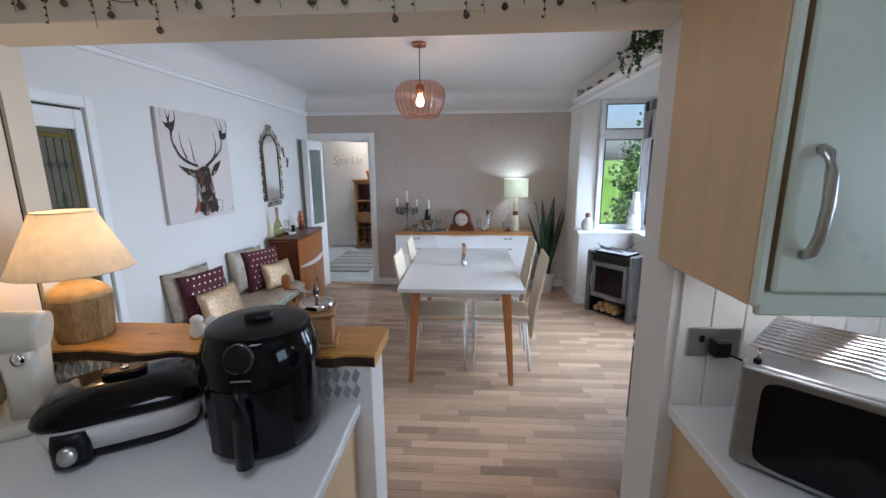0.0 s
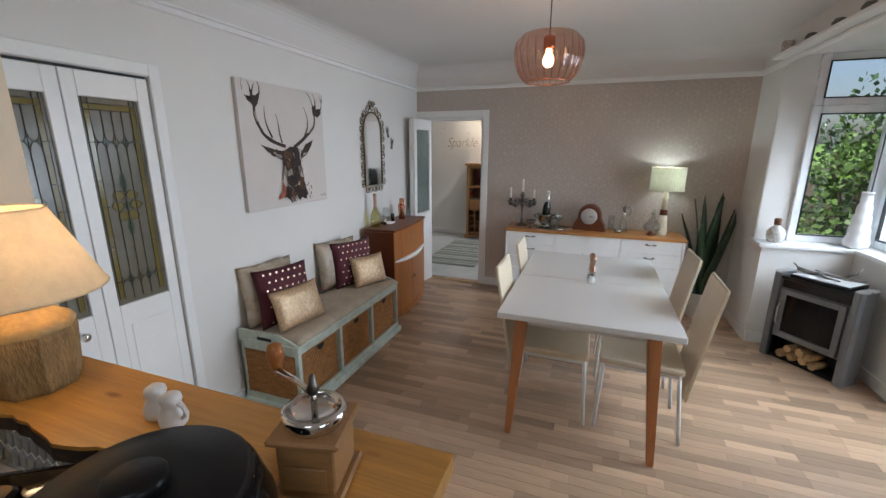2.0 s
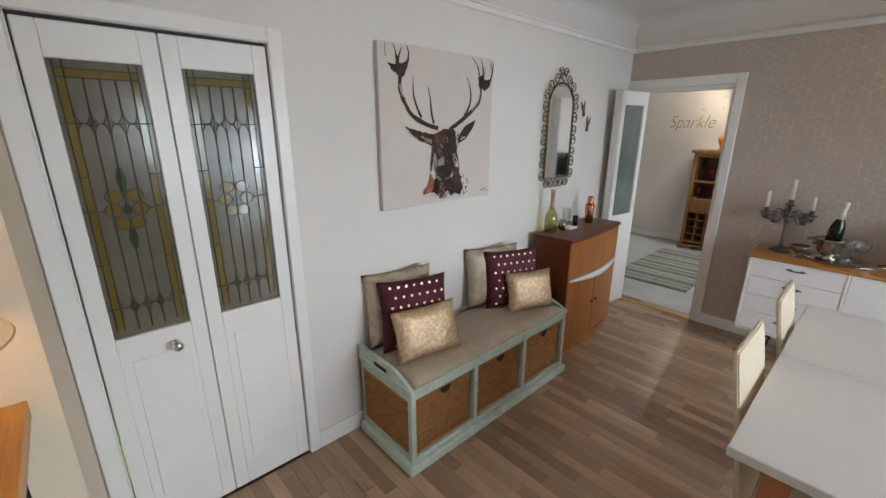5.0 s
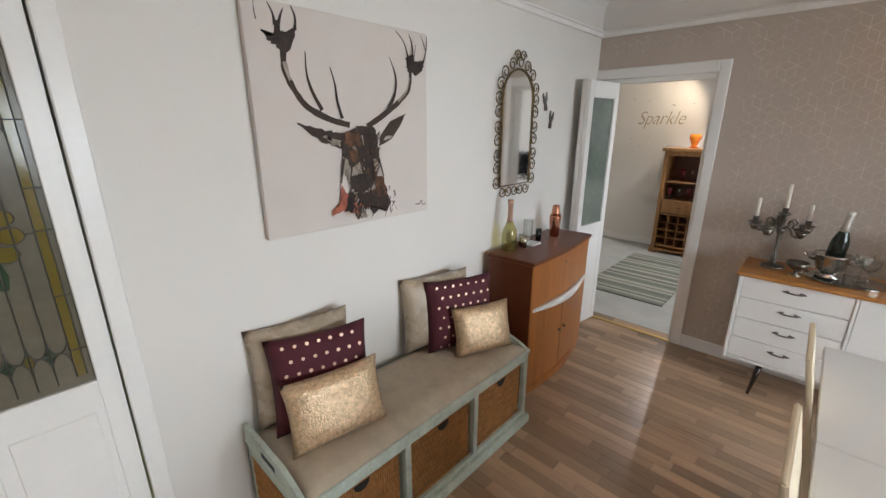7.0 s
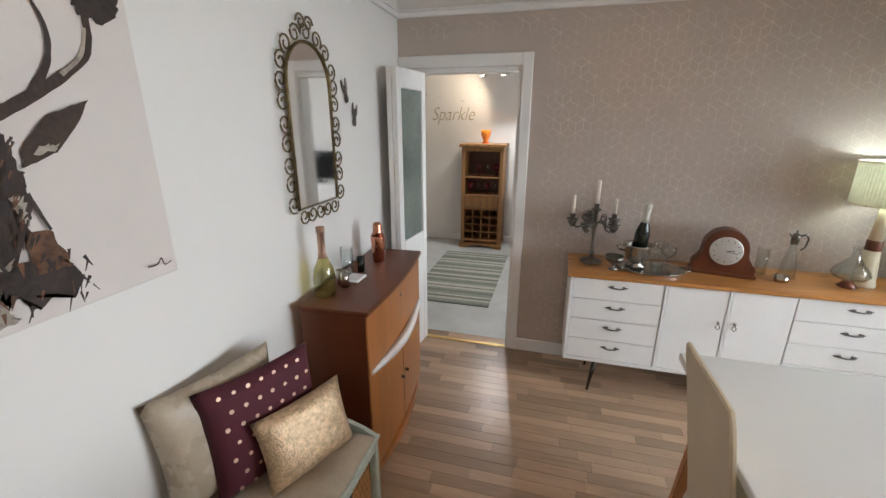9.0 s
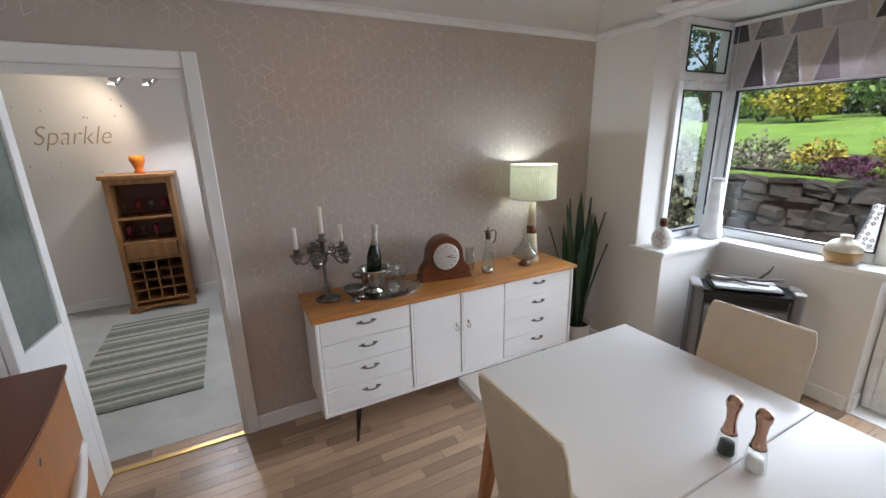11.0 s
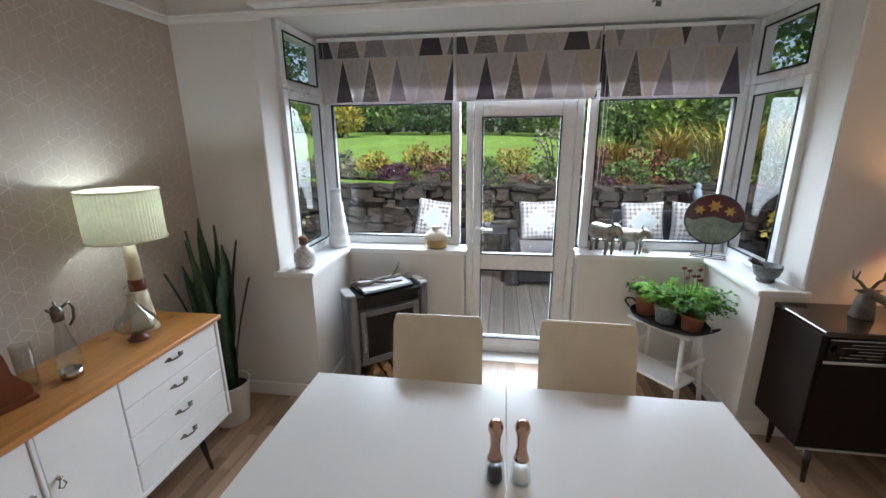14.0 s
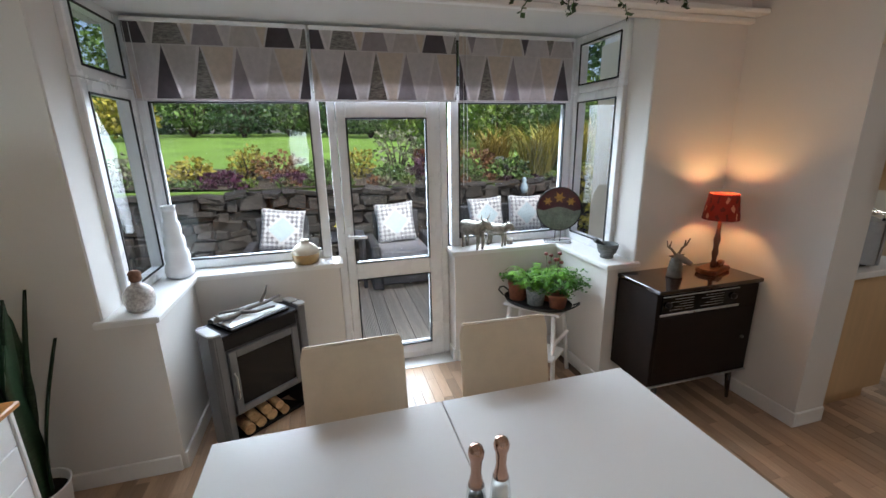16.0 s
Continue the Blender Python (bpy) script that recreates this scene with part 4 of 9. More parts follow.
def bow_handle(x, y, z):
    """A straight bar on two posts with pointed leaf ends."""
    bm = T([(x - 0.03, y, z), (x - 0.03, y - 0.018, z), (x, y - 0.021, z - 0.002), (x + 0.03, y - 0.018, z), (x + 0.03, y, z)], 0.0042)
    for s in (-1, 1):
        tube(bm, [(x + s * 0.024, y - 0.002, z), (x + s * 0.036, y - 0.003, z)], 0.009, seg=8)
        tube(bm, [(x + s * 0.036, y - 0.002, z), (x + s * 0.056, y - 0.001, z)], 0.008, r1=0.001, seg=8)
    return bm


for xa, xb in ((-0.678, -0.188), (0.452, 0.994)):
    for k in range(4):
        z = 0.249 + k * 0.1325
        d = part("drawer", B(xa, xb, 5.176, 5.189, z, z + 0.1285, 0.003), GLOSS, sbd)
        part("handle", bow_handle((xa + xb) / 2, 5.176, z + 0.085), PEWTER, d, "dark bow handle")
for xa, xb, xk in ((-0.168, 0.134, 0.105), (0.154, 0.448, 0.185)):
    d = part("door", B(xa, xb, 5.176, 5.189, 0.249, 0.775, 0.003), GLOSS, sbd)
    bm = L([(0.0, 0), (0.008, 0.002), (0.008, 0.012), (0, 0.014)], seg=10)
    bm.transform(pose(xk, 5.176, 0.585, 90, 0, 0))
    tube(bm, [(xk, 5.164, 0.585), (xk - 0.012, 5.162, 0.556), (xk, 5.162, 0.545), (xk + 0.012, 5.162, 0.556), (xk, 5.164, 0.585)], 0.003, seg=6)
    part("drop_pull", bm, SILVER, d, "pewter drop pull")
for x, y in ((-0.50, 5.22), (0.82, 5.22), (-0.50, 5.48), (0.82, 5.48)):
    part("leg", T([(x, y, 0.235), (x + (0.03 if x < 0 else -0.03) * -1, y - 0.015 * (1 if y < 5.3 else -1), 0.0)], 0.017, r1=0.009, seg=12), EBONY, sbd, "dark tapered leg")

WAX = mat("ivory_wax", (0.80, 0.75, 0.66), 0.45, var=0.02)
can = thing("candelabra", "tarnished silver candelabra with three ivory candles", "candelabra", pose(-0.575, 5.42, 0.802, 0, 0, 12) @ Matrix.Diagonal((1.08, 1.08, 1.08, 1)))
part("stem", L([(0.062, 0), (0.064, 0.006), (0.05, 0.014), (0.02, 0.022), (0.012, 0.04), (0.016, 0.06), (0.010, 0.075), (0.009, 0.15), (0.014, 0.17), (0.010, 0.185), (0.016, 0.205), (0.022, 0.215), (0.012, 0.23), (0.012, 0.30), (0.026, 0.306), (0.030, 0.316), (0.014, 0.32), (0.014, 0.345), (0.0, 0.345)], seg=18), PEWTER, can)
part("candle", T([(0, 0, 0.345), (0, 0, 0.475)], 0.0125, r1=0.0115, seg=12), WAX, can, "ivory candle")
for k in range(5):
    a = k * math.tau / 5 + 0.3
    dx, dy = math.cos(a), math.sin(a)
    pts = [(dx * r, dy * r, z) for r, z in ((0.008, 0.225), (0.035, 0.245), (0.06, 0.232), (0.078, 0.205), (0.10, 0.198), (0.12, 0.215), (0.125, 0.24))]
    arm = part("arm", T(pts, 0.0055, seg=7), PEWTER, can)
    part("drip_pan", L([(0.006, 0.238), (0.034, 0.246), (0.036, 0.25), (0.014, 0.252), (0.015, 0.278), (0.0, 0.279)], (dx * 0.125, dy * 0.125, 0), 14), PEWTER, arm)
    part("leaf_cup", L([(0.010, 0.20), (0.020, 0.214), (0.030, 0.236), (0.010, 0.236)], (dx * 0.125, dy * 0.125, 0), 7), PEWTER, arm)
    part("curl", T([(dx * (0.055 + 0.018 * math.cos(q)), dy * (0.055 + 0.018 * math.cos(q)), 0.262 + 0.018 * math.sin(q)) for q in [-1.5 + j * 0.6 for j in range(9)]], 0.004, seg=6), PEWTER, arm)
    if k in (0, 2):
        part("candle", T([(dx * 0.125, dy * 0.125, 0.276), (dx * 0.125, dy * 0.125, 0.385 - 0.02 * (k == 0))], 0.0105, r1=0.0095, seg=12), WAX, can, "ivory candle")
bm = L([(0.028, 0), (0.030, 0.004), (0.012, 0.012), (0.009, 0.03), (0.03, 0.042), (0.052, 0.062), (0.056, 0.085), (0.052, 0.085), (0.045, 0.062), (0.02, 0.05), (0.0, 0.049)], (-0.455, 5.30, 0.802), 20)
single("footed_bowl", bm, PEWTER, "small dark pewter footed bowl on the sideboard", "bowl")
bm = L([(0.12, 0.0), (0.150, 0.003), (0.172, 0.012), (0.176, 0.012), (0.156, 0.0), (0.0, 0.0035)], (0, 0, 0.001), 36, sx=1.05, sy=0.8)
tr = thing("serving_tray", "oval silver serving tray on the pine top", "tray", pose(-0.235, 5.355, 0.802))
part("dish", bm, SILVER, tr)
bm = bmesh.new()
for s in (-1, 1):
    tube(bm, [(s * 0.165, -0.05, 0.012), (s * 0.205, -0.035, 0.022), (s * 0.212, 0, 0.025), (s * 0.205, 0.035, 0.022), (s * 0.165, 0.05, 0.012)], 0.005, seg=6)
part("handles", bm, SILVER, tr)
bk = thing("ice_bucket", "silver two handled champagne bucket on the tray", "bucket", pose(-0.315, 5.395, 0.8075))
part("bowl", L([(0.055, 0), (0.058, 0.006), (0.03, 0.014), (0.035, 0.024), (0.062, 0.045), (0.072, 0.08), (0.078, 0.12), (0.088, 0.135), (0.086, 0.138), (0.072, 0.122), (0.064, 0.06), (0, 0.04)], seg=24), SILVER, bk)
for s in (-1, 1):
    part("handle", T([(s * 0.072, 0, 0.09), (s * 0.11, 0, 0.10), (s * 0.122, 0, 0.118), (s * 0.10, 0, 0.128), (s * 0.08, 0, 0.122)], 0.006, seg=7), SILVER, bk)
BOTTLE = mat("black_green_glass", (0.008, 0.012, 0.008), 0.06, var=0.0, bump=0)
bt = thing("champagne_bottle", "dark champagne bottle with a silver foil neck", "bottle", pose(-0.315, 5.395, 0.848) @ pose(0, 0, 0, 3, 4, 0))
part("glass_body", L([(0.036, 0), (0.042, 0.004), (0.042, 0.16), (0.036, 0.195), (0.022, 0.235), (0.015, 0.27), (0.0145, 0.285), (0, 0.285)], seg=20), BOTTLE, bt)
part("foil_neck", L([(0.0225, 0.238), (0.0165, 0.27), (0.0158, 0.30), (0.0185, 0.335), (0.0185, 0.345), (0.012, 0.352), (0, 0.353)], seg=18), mat("pale_foil", (0.72, 0.70, 0.64), 0.35, metal=0.6, var=0.1, scale=40), bt, "crinkled silver foil")


def coupe(name, label, cat, m, prof, material=None, seg=22, group=""):
    return single(name, L(prof, seg=seg), material or GLASS, label, cat, m=m, group=group)


GOB = [(0.032, 0), (0.033, 0.002), (0.005, 0.006), (0.0045, 0.07), (0.012, 0.08), (0.034, 0.10), (0.041, 0.125), (0.040, 0.15), (0.0385, 0.15), (0.039, 0.126), (0.032, 0.102), (0.01, 0.084), (0, 0.083)]
coupe("wine_glass", "clear stemmed wine glass on the silver tray", "glass", pose(-0.16, 5.33, 0.8075), GOB, group="tray glasses")
coupe("wine_glass", "clear stemmed wine glass on the silver tray", "glass", pose(-0.185, 5.42, 0.8075), GOB, group="tray glasses")
coupe("tumbler", "small clear tumbler on the silver tray", "glass", pose(-0.225, 5.29, 0.8075), [(0.024, 0), (0.03, 0.002), (0.033, 0.06), (0.031, 0.06), (0.028, 0.006), (0, 0.005)])
clock = thing("mantel_clock", "dark mahogany mantel clock with a silver dial", "clock", pose(0.145, 5.40, 0.802, 0, 0, -10))
out = [(-0.155, 0), (0.155, 0), (0.155, 0.06), (0.135, 0.085), (0.115, 0.12)] + [(0.112 * math.cos(a), 0.155 + 0.118 * math.sin(a)) for a in [k * math.pi / 12 for k in range(0, 13)]] + [(-0.115, 0.12), (-0.135, 0.085), (-0.155, 0.06)]
part("case", prism(bmesh.new(), out, -0.05, 0.05, 0.004, m=Matrix(((1, 0, 0, 0), (0, 0, 1, 0), (0, 1, 0, 0), (0, 0, 0, 1)))), TEAKDARK, clock)
part("base", B(-0.165, 0.165, -0.058, 0.058, 0, 0.02, 0.004), TEAKDARK, clock)
bm = L([(0.078, 0), (0.082, 0.004), (0.082, 0.010), (0.076, 0.012), (0, 0.012)], seg=36)
bm.transform(pose(0.0, -0.05, 0.15, 90, 0, 0))
dial = part("dial", bm, mat("silvered_dial", (0.66, 0.65, 0.62), 0.35, metal=0.4, var=0.05), clock, "round silvered dial")
bm = bmesh.new()
for k in range(12):
    a = k * math.tau / 12
    box(bm, -0.0015, 0.0015, -0.0635, -0.0628, 0.058, 0.068, m=pose(0, 0, 0.15) @ pose(0, 0, 0, 0, math.degrees(a), 0))
box(bm, -0.002, 0.002, -0.0645, -0.0636, 0, 0.04, m=pose(0, 0, 0.15) @ pose(0, 0, 0, 0, 82, 0))
box(bm, -0.0015, 0.0015, -0.0652, -0.0646, 0, 0.058, m=pose(0, 0, 0.15) @ pose(0, 0, 0, 0, 100, 0))
part("markers_and_fingers", bm, BLACKMETAL, dial)
# glassware
jug = thing("claret_jug", "clear glass claret jug with a silver lid", "jug", pose(0.475, 5.40, 0.802))
part("body", L([(0.042, 0), (0.046, 0.004), (0.036, 0.09), (0.020, 0.15), (0.016, 0.19), (0.018, 0.22), (0.016, 0.22), (0.0145, 0.19), (0.033, 0.09), (0.04, 0.01), (0, 0.008)], seg=24), GLASS, jug)
bm = L([(0.019, 0.205), (0.021, 0.25), (0.014, 0.262), (0.004, 0.268), (0.006, 0.28), (0, 0.286)], seg=18)
tube(bm, [(0.018, 0, 0.25), (0.05, 0, 0.262), (0.062, 0, 0.235), (0.055, 0, 0.19), (0.035, 0, 0.17)], 0.0055, seg=7)
tube(bm, [(-0.016, 0, 0.245), (-0.034, 0, 0.262)], 0.007, r1=0.004, seg=7)
part("silver_mount", bm, PEWTER, jug, "tarnished silver lid and handle")
coupe("glass_tumbler", "tall clear straight glass on the sideboard", "glass", pose(0.36, 5.44, 0.802), [(0.028, 0), (0.03, 0.003), (0.03, 0.16), (0.028, 0.16), (0.027, 0.008), (0, 0.007)])
coupe("salt_dish", "small round silver dish with a rim", "dish", pose(0.425, 5.335, 0.802), [(0.026, 0), (0.034, 0.004), (0.036, 0.034), (0.034, 0.034), (0.03, 0.008), (0, 0.007)], SILVER)
dec = thing("ship_decanter", "clear glass ship decanter with a dark foot", "decanter", pose(0.735, 5.345, 0.802))
part("foot", L([(0.042, 0), (0.045, 0.006), (0.03, 0.02), (0.022, 0.034), (0, 0.036)], seg=22), TEAKDARK, dec, "dark foot")
part("body", L([(0.022, 0.036), (0.07, 0.052), (0.085, 0.075), (0.075, 0.10), (0.045, 0.135), (0.022, 0.17), (0.016, 0.205), (0.024, 0.222), (0.021, 0.222), (0.014, 0.205), (0.019, 0.17), (0.042, 0.134), (0.072, 0.10), (0.081, 0.076), (0.068, 0.056), (0, 0.042)], seg=28), GLASS, dec)
part("stopper", L([(0.011, 0.205), (0.013, 0.225), (0.02, 0.236), (0.018, 0.252), (0, 0.26)], seg=16), GLASS, dec)
slamp = thing("table_lamp", "cream ceramic lamp with a pleated ivory drum shade", "lamp", pose(0.83, 5.40, 0.802))
IVORY = mat("ivory_ceramic", (0.66, 0.58, 0.42), 0.35, var=0.04)
part("base", L([(0.056, 0), (0.058, 0.01), (0.052, 0.03), (0.040, 0.14), (0.034, 0.20)], seg=20), IVORY, slamp)
part("collar", L([(0.0345, 0.20), (0.036, 0.205), (0.034, 0.25), (0.032, 0.255), (0, 0.255)], seg=20), TEAKDARK, slamp, "dark brown band")
part("neck", L([(0.03, 0.255), (0.026, 0.36), (0.022, 0.42), (0.01, 0.43), (0.01, 0.50), (0, 0.50)], seg=18), IVORY, slamp)
IVSHADE = shade_mat("ivory_pleated_shade", (0.66, 0.64, 0.46), 0.16)
bm = bmesh.new()
n = 120
r0 = [[bm.verts.new((( 0.152 - 0.003 * (k % 2)) * math.cos(k * math.tau / n), (0.152 - 0.003 * (k % 2)) * math.sin(k * math.tau / n), z)) for k in range(n)] for z in (0.445, 0.66)]
for k in range(n):
    bm.faces.new((r0[0][k], r0[0][(k + 1) % n], r0[1][(k + 1) % n], r0[1][k]))
slsh = part("shade", bm, IVSHADE, slamp, "pleated ivory fabric shade")
for z in (0.445, 0.66):
    part("shade_rim", T([(0.153 * math.cos(k * math.tau / 48), 0.153 * math.sin(k * math.tau / 48), z) for k in range(48)], 0.004, seg=6, closed=True), IVORY, slsh)

# snake plant
LEAFD = mat("snake_plant_leaf", (0.035, 0.075, 0.032), 0.35, var=0.25, scale=30, bump=0.01, stretch=(1, 1, 6))
pot = thing("snake_plant", "tall snake plant in a white ceramic pot", "plant", pose(1.235, 5.345, 0.0) @ Matrix.Diagonal((1.05, 1.05, 1.1, 1)))
part("pot", L([(0.085, 0), (0.09, 0.004), (0.112, 0.235), (0.118, 0.24), (0.108, 0.24), (0.104, 0.20), (0, 0.198)], seg=32), mat("white_glazed_pot", (0.78, 0.77, 0.74), 0.35, var=0.02), pot, "white tapered pot")
part("soil", L([(0.0, 0.200), (0.103, 0.202)], seg=20, close=False), mat("potting_soil", (0.03, 0.02, 0.014), 0.95, bump=0.1), pot)
rnd = random.Random(4)
for k in range(12):
    a = k * 2.4
    r = 0.02 + 0.055 * (k / 17)
    bx, by = r * math.cos(a), r * math.sin(a)
    h = 0.98 - 0.03 * k + rnd.uniform(-0.12, 0.06)
    if k > 12:
        h *= 0.6
    lean = 0.03 + 0.012 * k
    tw = rnd.uniform(-0.6, 0.6)
    bm = bmesh.new()
    rows_ = []
    for i in range(9):
        s = i / 8
        w = 0.037 * (1 - max(0, s - 0.35) ** 2 * 2.0) * (0.7 + 0.5 * min(1, s * 2.5)) if i < 8 else 0.001
        c = Vector((bx + math.cos(a) * lean * s ** 1.6 * 2.0 * h, by + math.sin(a) * lean * s ** 1.6 * 1.3 * h, 0.198 + h * s))
        c.x, c.y = min(c.x, 0.20), min(c.y, 0.17)
        c += Vector((math.cos(a + 1.57), math.sin(a + 1.57), 0)) * 0.012 * math.sin(s * 5 + k)
        ang = a + 1.57 + tw * s
        d = Vector((math.cos(ang), math.sin(ang), 0)) * w
        nrm = Vector((-math.sin(ang), math.cos(ang), 0)) * 0.006
        rows_.append([bm.verts.new(c - d), bm.verts.new(c + nrm), bm.verts.new(c + d), bm.verts.new(c + nrm * 1.8)])
    for p, q in zip(rows_, rows_[1:]):
        for j in range(4):
            f = bm.faces.new((p[j], p[(j + 1) % 4], q[(j + 1) % 4], q[j]))
            f.smooth = True
    part("leaf", bm, LEAFD, pot, "stiff upright dark leaf")

# ---- cocktail cabinet ----
cab = thing("cocktail_cabinet", "bow fronted teak cocktail cabinet", "cabinet", pose(-1.725, 4.60, 0, 0, 0, 3.5))
# plan: x depth (+x front), y width
def bow(d0, w, bulge, n=10):
    return [(-0.155, -w / 2), (d0, -w / 2)] + [(d0 + bulge * math.cos(math.pi * (k / n - 0.5)), -w / 2 + w * k / n) for k in range(1, n)] + [(d0, w / 2), (-0.155, w / 2)]


part("carcass", prism(bmesh.new(), bow(0.150, 0.84, 0.020), 0.05, 0.875, 0.003), TEAK, cab)
part("top", prism(bmesh.new(), bow(0.162, 0.87, 0.024), 0.876, 0.898, 0.004), TEAKDARK, cab, "dark polished top")
part("plinth", prism(bmesh.new(), bow(0.14, 0.86, 0.05), 0.0, 0.05, 0.005), TEAK, cab)
for sgn in (-1, 1):
    part("side_panel", B(-0.152, 0.145, sgn * 0.4205 - 0.002, sgn * 0.4205 + 0.002, 0.06, 0.87), TEAKDARK, cab, "dark stained side")
bm = bmesh.new()
cx = [(0.165 * 1 + 0.05 * math.cos(math.pi * (k / 16 - 0.5)) - 0.02, -0.40 + 0.80 * k / 16) for k in range(17)]
rows_ = []
for k, (x, y) in enumerate(cx):
    hgt = 0.012 + 0.026 * math.sin(math.pi * k / 16)
    rows_.append([bm.verts.new(p) for p in ((x - 0.02, y, 0.585 - hgt), (x + 0.014, y, 0.592 - hgt), (x + 0.02, y, 0.594), (x - 0.02, y, 0.592))])
for p, q in zip(rows_, rows_[1:]):
    for j in range(4):
        f = bm.faces.new((p[j], p[(j + 1) % 4], q[(j + 1) % 4], q[j]))
        f.smooth = True
bm.faces.new(rows_[0])
bm.faces.new(rows_[-1])
part("drop_flap_handle", bm, GLOSS, cab, "white curved pull strip")
bm = bmesh.new()
box(bm, 0.1685, 0.1712, -0.0015, 0.0015, 0.06, 0.555)
part("door_joint", bm, SEALGAP, cab, "dark joint between the doors")
for y in (-0.035, 0.035):
    bm = L([(0.011, 0), (0.007, 0.006), (0.007, 0.01), (0.012, 0.018), (0, 0.022)], seg=12)
    bm.transform(pose(0.168, y, 0.33, 0, 90, 0))
    part("knob", bm, PEWTER, cab, "small dark knob")
bm = L([(0.012, 0), (0.012, 0.003), (0, 0.004)], seg=12)
bm.transform(pose(0.168, 0.0, 0.80, 0, 90, 0))
part("keyhole_plate", bm, PEWTER, cab)
CHAMP = pane_mat("pale_gold_glass", (0.72, 0.68, 0.40), 0.10, 0.6)
COPPER = mat("polished_copper", (0.62, 0.27, 0.17), 0.16, metal=1.0, var=0.05, bump=0)
ZC = 0.899
btl = thing("gold_bottle", "pale gold glass bottle with a copper foil neck", "bottle", pose(-1.80, 4.30, ZC))
part("body", L([(0.040, 0), (0.048, 0.006), (0.049, 0.09), (0.042, 0.13), (0.026, 0.165), (0.0165, 0.19)], seg=20), CHAMP, btl)
part("neck_foil", L([(0.0205, 0.178), (0.0165, 0.205), (0.016, 0.29), (0.019, 0.292), (0.019, 0.318), (0, 0.319)], seg=16), FOIL, btl, "copper foil neck")
shk = thing("cocktail_shaker", "tall copper cocktail shaker on the cabinet", "shaker", pose(-1.76, 4.80, ZC))
part("cup", L([(0.030, 0), (0.032, 0.004), (0.040, 0.14), (0.038, 0.15), (0, 0.15)], seg=22), COPPER, shk)
part("lid", L([(0.036, 0.151), (0.026, 0.175), (0.025, 0.21), (0.020, 0.222), (0, 0.224)], seg=22), COPPER, shk)
for x, y, h in ((-1.76, 4.41, 0.075), (-1.80, 4.44, 0.07), (-1.78, 4.62, 0.08)):
    single("spirit_measure", L([(0.018, 0), (0.021, h), (0.019, h), (0.016, 0.004), (0, 0.004)], (x, y, ZC), 16), SILVER if y < 4.5 else BOTTLE, "small metal spirit measure on the cabinet", "cup")
coupe("highball_glass", "tall clear highball glass on the cabinet", "glass", pose(-1.82, 4.55, ZC), [(0.028, 0), (0.03, 0.003), (0.032, 0.15), (0.030, 0.15), (0.027, 0.008), (0, 0.007)])
single("coaster", B(-1.80, -1.72, 4.46, 4.56, ZC, ZC + 0.012, 0.003), GLOSS, "square white coaster on the cabinet", "coaster")

# ---- mirror ----
BRASS = mat("antique_brass_wire", (0.22, 0.16, 0.075), 0.42, metal=0.9, var=0.2, scale=40, bump=0.02)
MY, MX = 4.462, LX + 0.012
mir = thing("wall_mirror", "arched wall mirror in an antique brass scroll frame", "mirror")
arch = [(-0.165, 0.0), (0.165, 0.0), (0.165, 0.52)] + [(0.165 * math.cos(a), 0.52 + 0.165 * math.sin(a)) for a in [k * math.pi / 14 for k in range(1, 14)]] + [(-0.165, 0.52)]
to_wall = Matrix(((0, 0, 1, MX), (1, 0, 0, MY), (0, 1, 0, 1.285), (0, 0, 0, 1)))
part("glass", prism(bmesh.new(), arch, 0.0, 0.006, m=to_wall), MIRROR, mir, "silvered mirror glass")
part("rim", T([to_wall @ Vector((x, y, 0.008)) for x, y in arch], 0.007, closed=True, seg=7), BRASS, mir)


def scroll(cx, cy, r, a0, turn, n=14):
    return [to_wall @ Vector((cx + r * (1 - 0.72 * k / n) * math.cos(a0 + turn * k / n), cy + r * (1 - 0.72 * k / n) * math.sin(a0 + turn * k / n), 0.008)) for k in range(n + 1)]


per = [(-0.165 - 0.032, 0.03 + k * 0.082, 0) for k in range(7)] + [(0.165 + 0.032, 0.03 + k * 0.082, math.pi) for k in range(7)]
per += [(-0.13 + k * 0.065, -0.034, 1.57) for k in range(5)]
per += [(0.20 * math.cos(a), 0.52 + 0.20 * math.sin(a), a + math.pi) for a in [0.35 + k * 0.405 for k in range(7)]]
for i, (cx, cy, a0) in enumerate(per):
    s = 1 if i % 2 else -1
    part("scroll", T(scroll(cx, cy, 0.040, a0 + s * 1.2, s * 8.2), 0.0042, seg=6), BRASS, mir)
for s in (-1, 1):
    part("scroll", T(scroll(s * 0.028, 0.755, 0.034, 1.57 - s * 1.57, s * 8.0), 0.0045, seg=6), BRASS, mir)
for y, z, r in ((4.81, 1.79, 15), (4.895, 1.675, -10)):
    bm = bmesh.new()
    for sx in (-1, 1):
        prism(bm, [(0, 0.01), (sx * 0.02, 0.055), (sx * 0.03, 0.05), (sx * 0.03, 0.015), (sx * 0.016, 0.0), (sx * 0.022, -0.03), (sx * 0.008, -0.04), (0, -0.012)], 0, 0.004)
    tube(bm, [(0, -0.035, 0.004), (0, 0.03, 0.005)], 0.004, seg=6)
    bm.transform(Matrix.Translation((LX + 0.002, y, z)) @ Matrix(((0, 0, 1, 0), (1, 0, 0, 0), (0, 1, 0, 0), (0, 0, 0, 1))) @ pose(0, 0, 0, 0, 8, r) @ Matrix.Diagonal((1.25, 1.25, 1, 1)))
    single("wall_butterfly", bm, PEWTER, "small dark metal butterfly fixed to the wall", "ornament", group="wall butterflies")

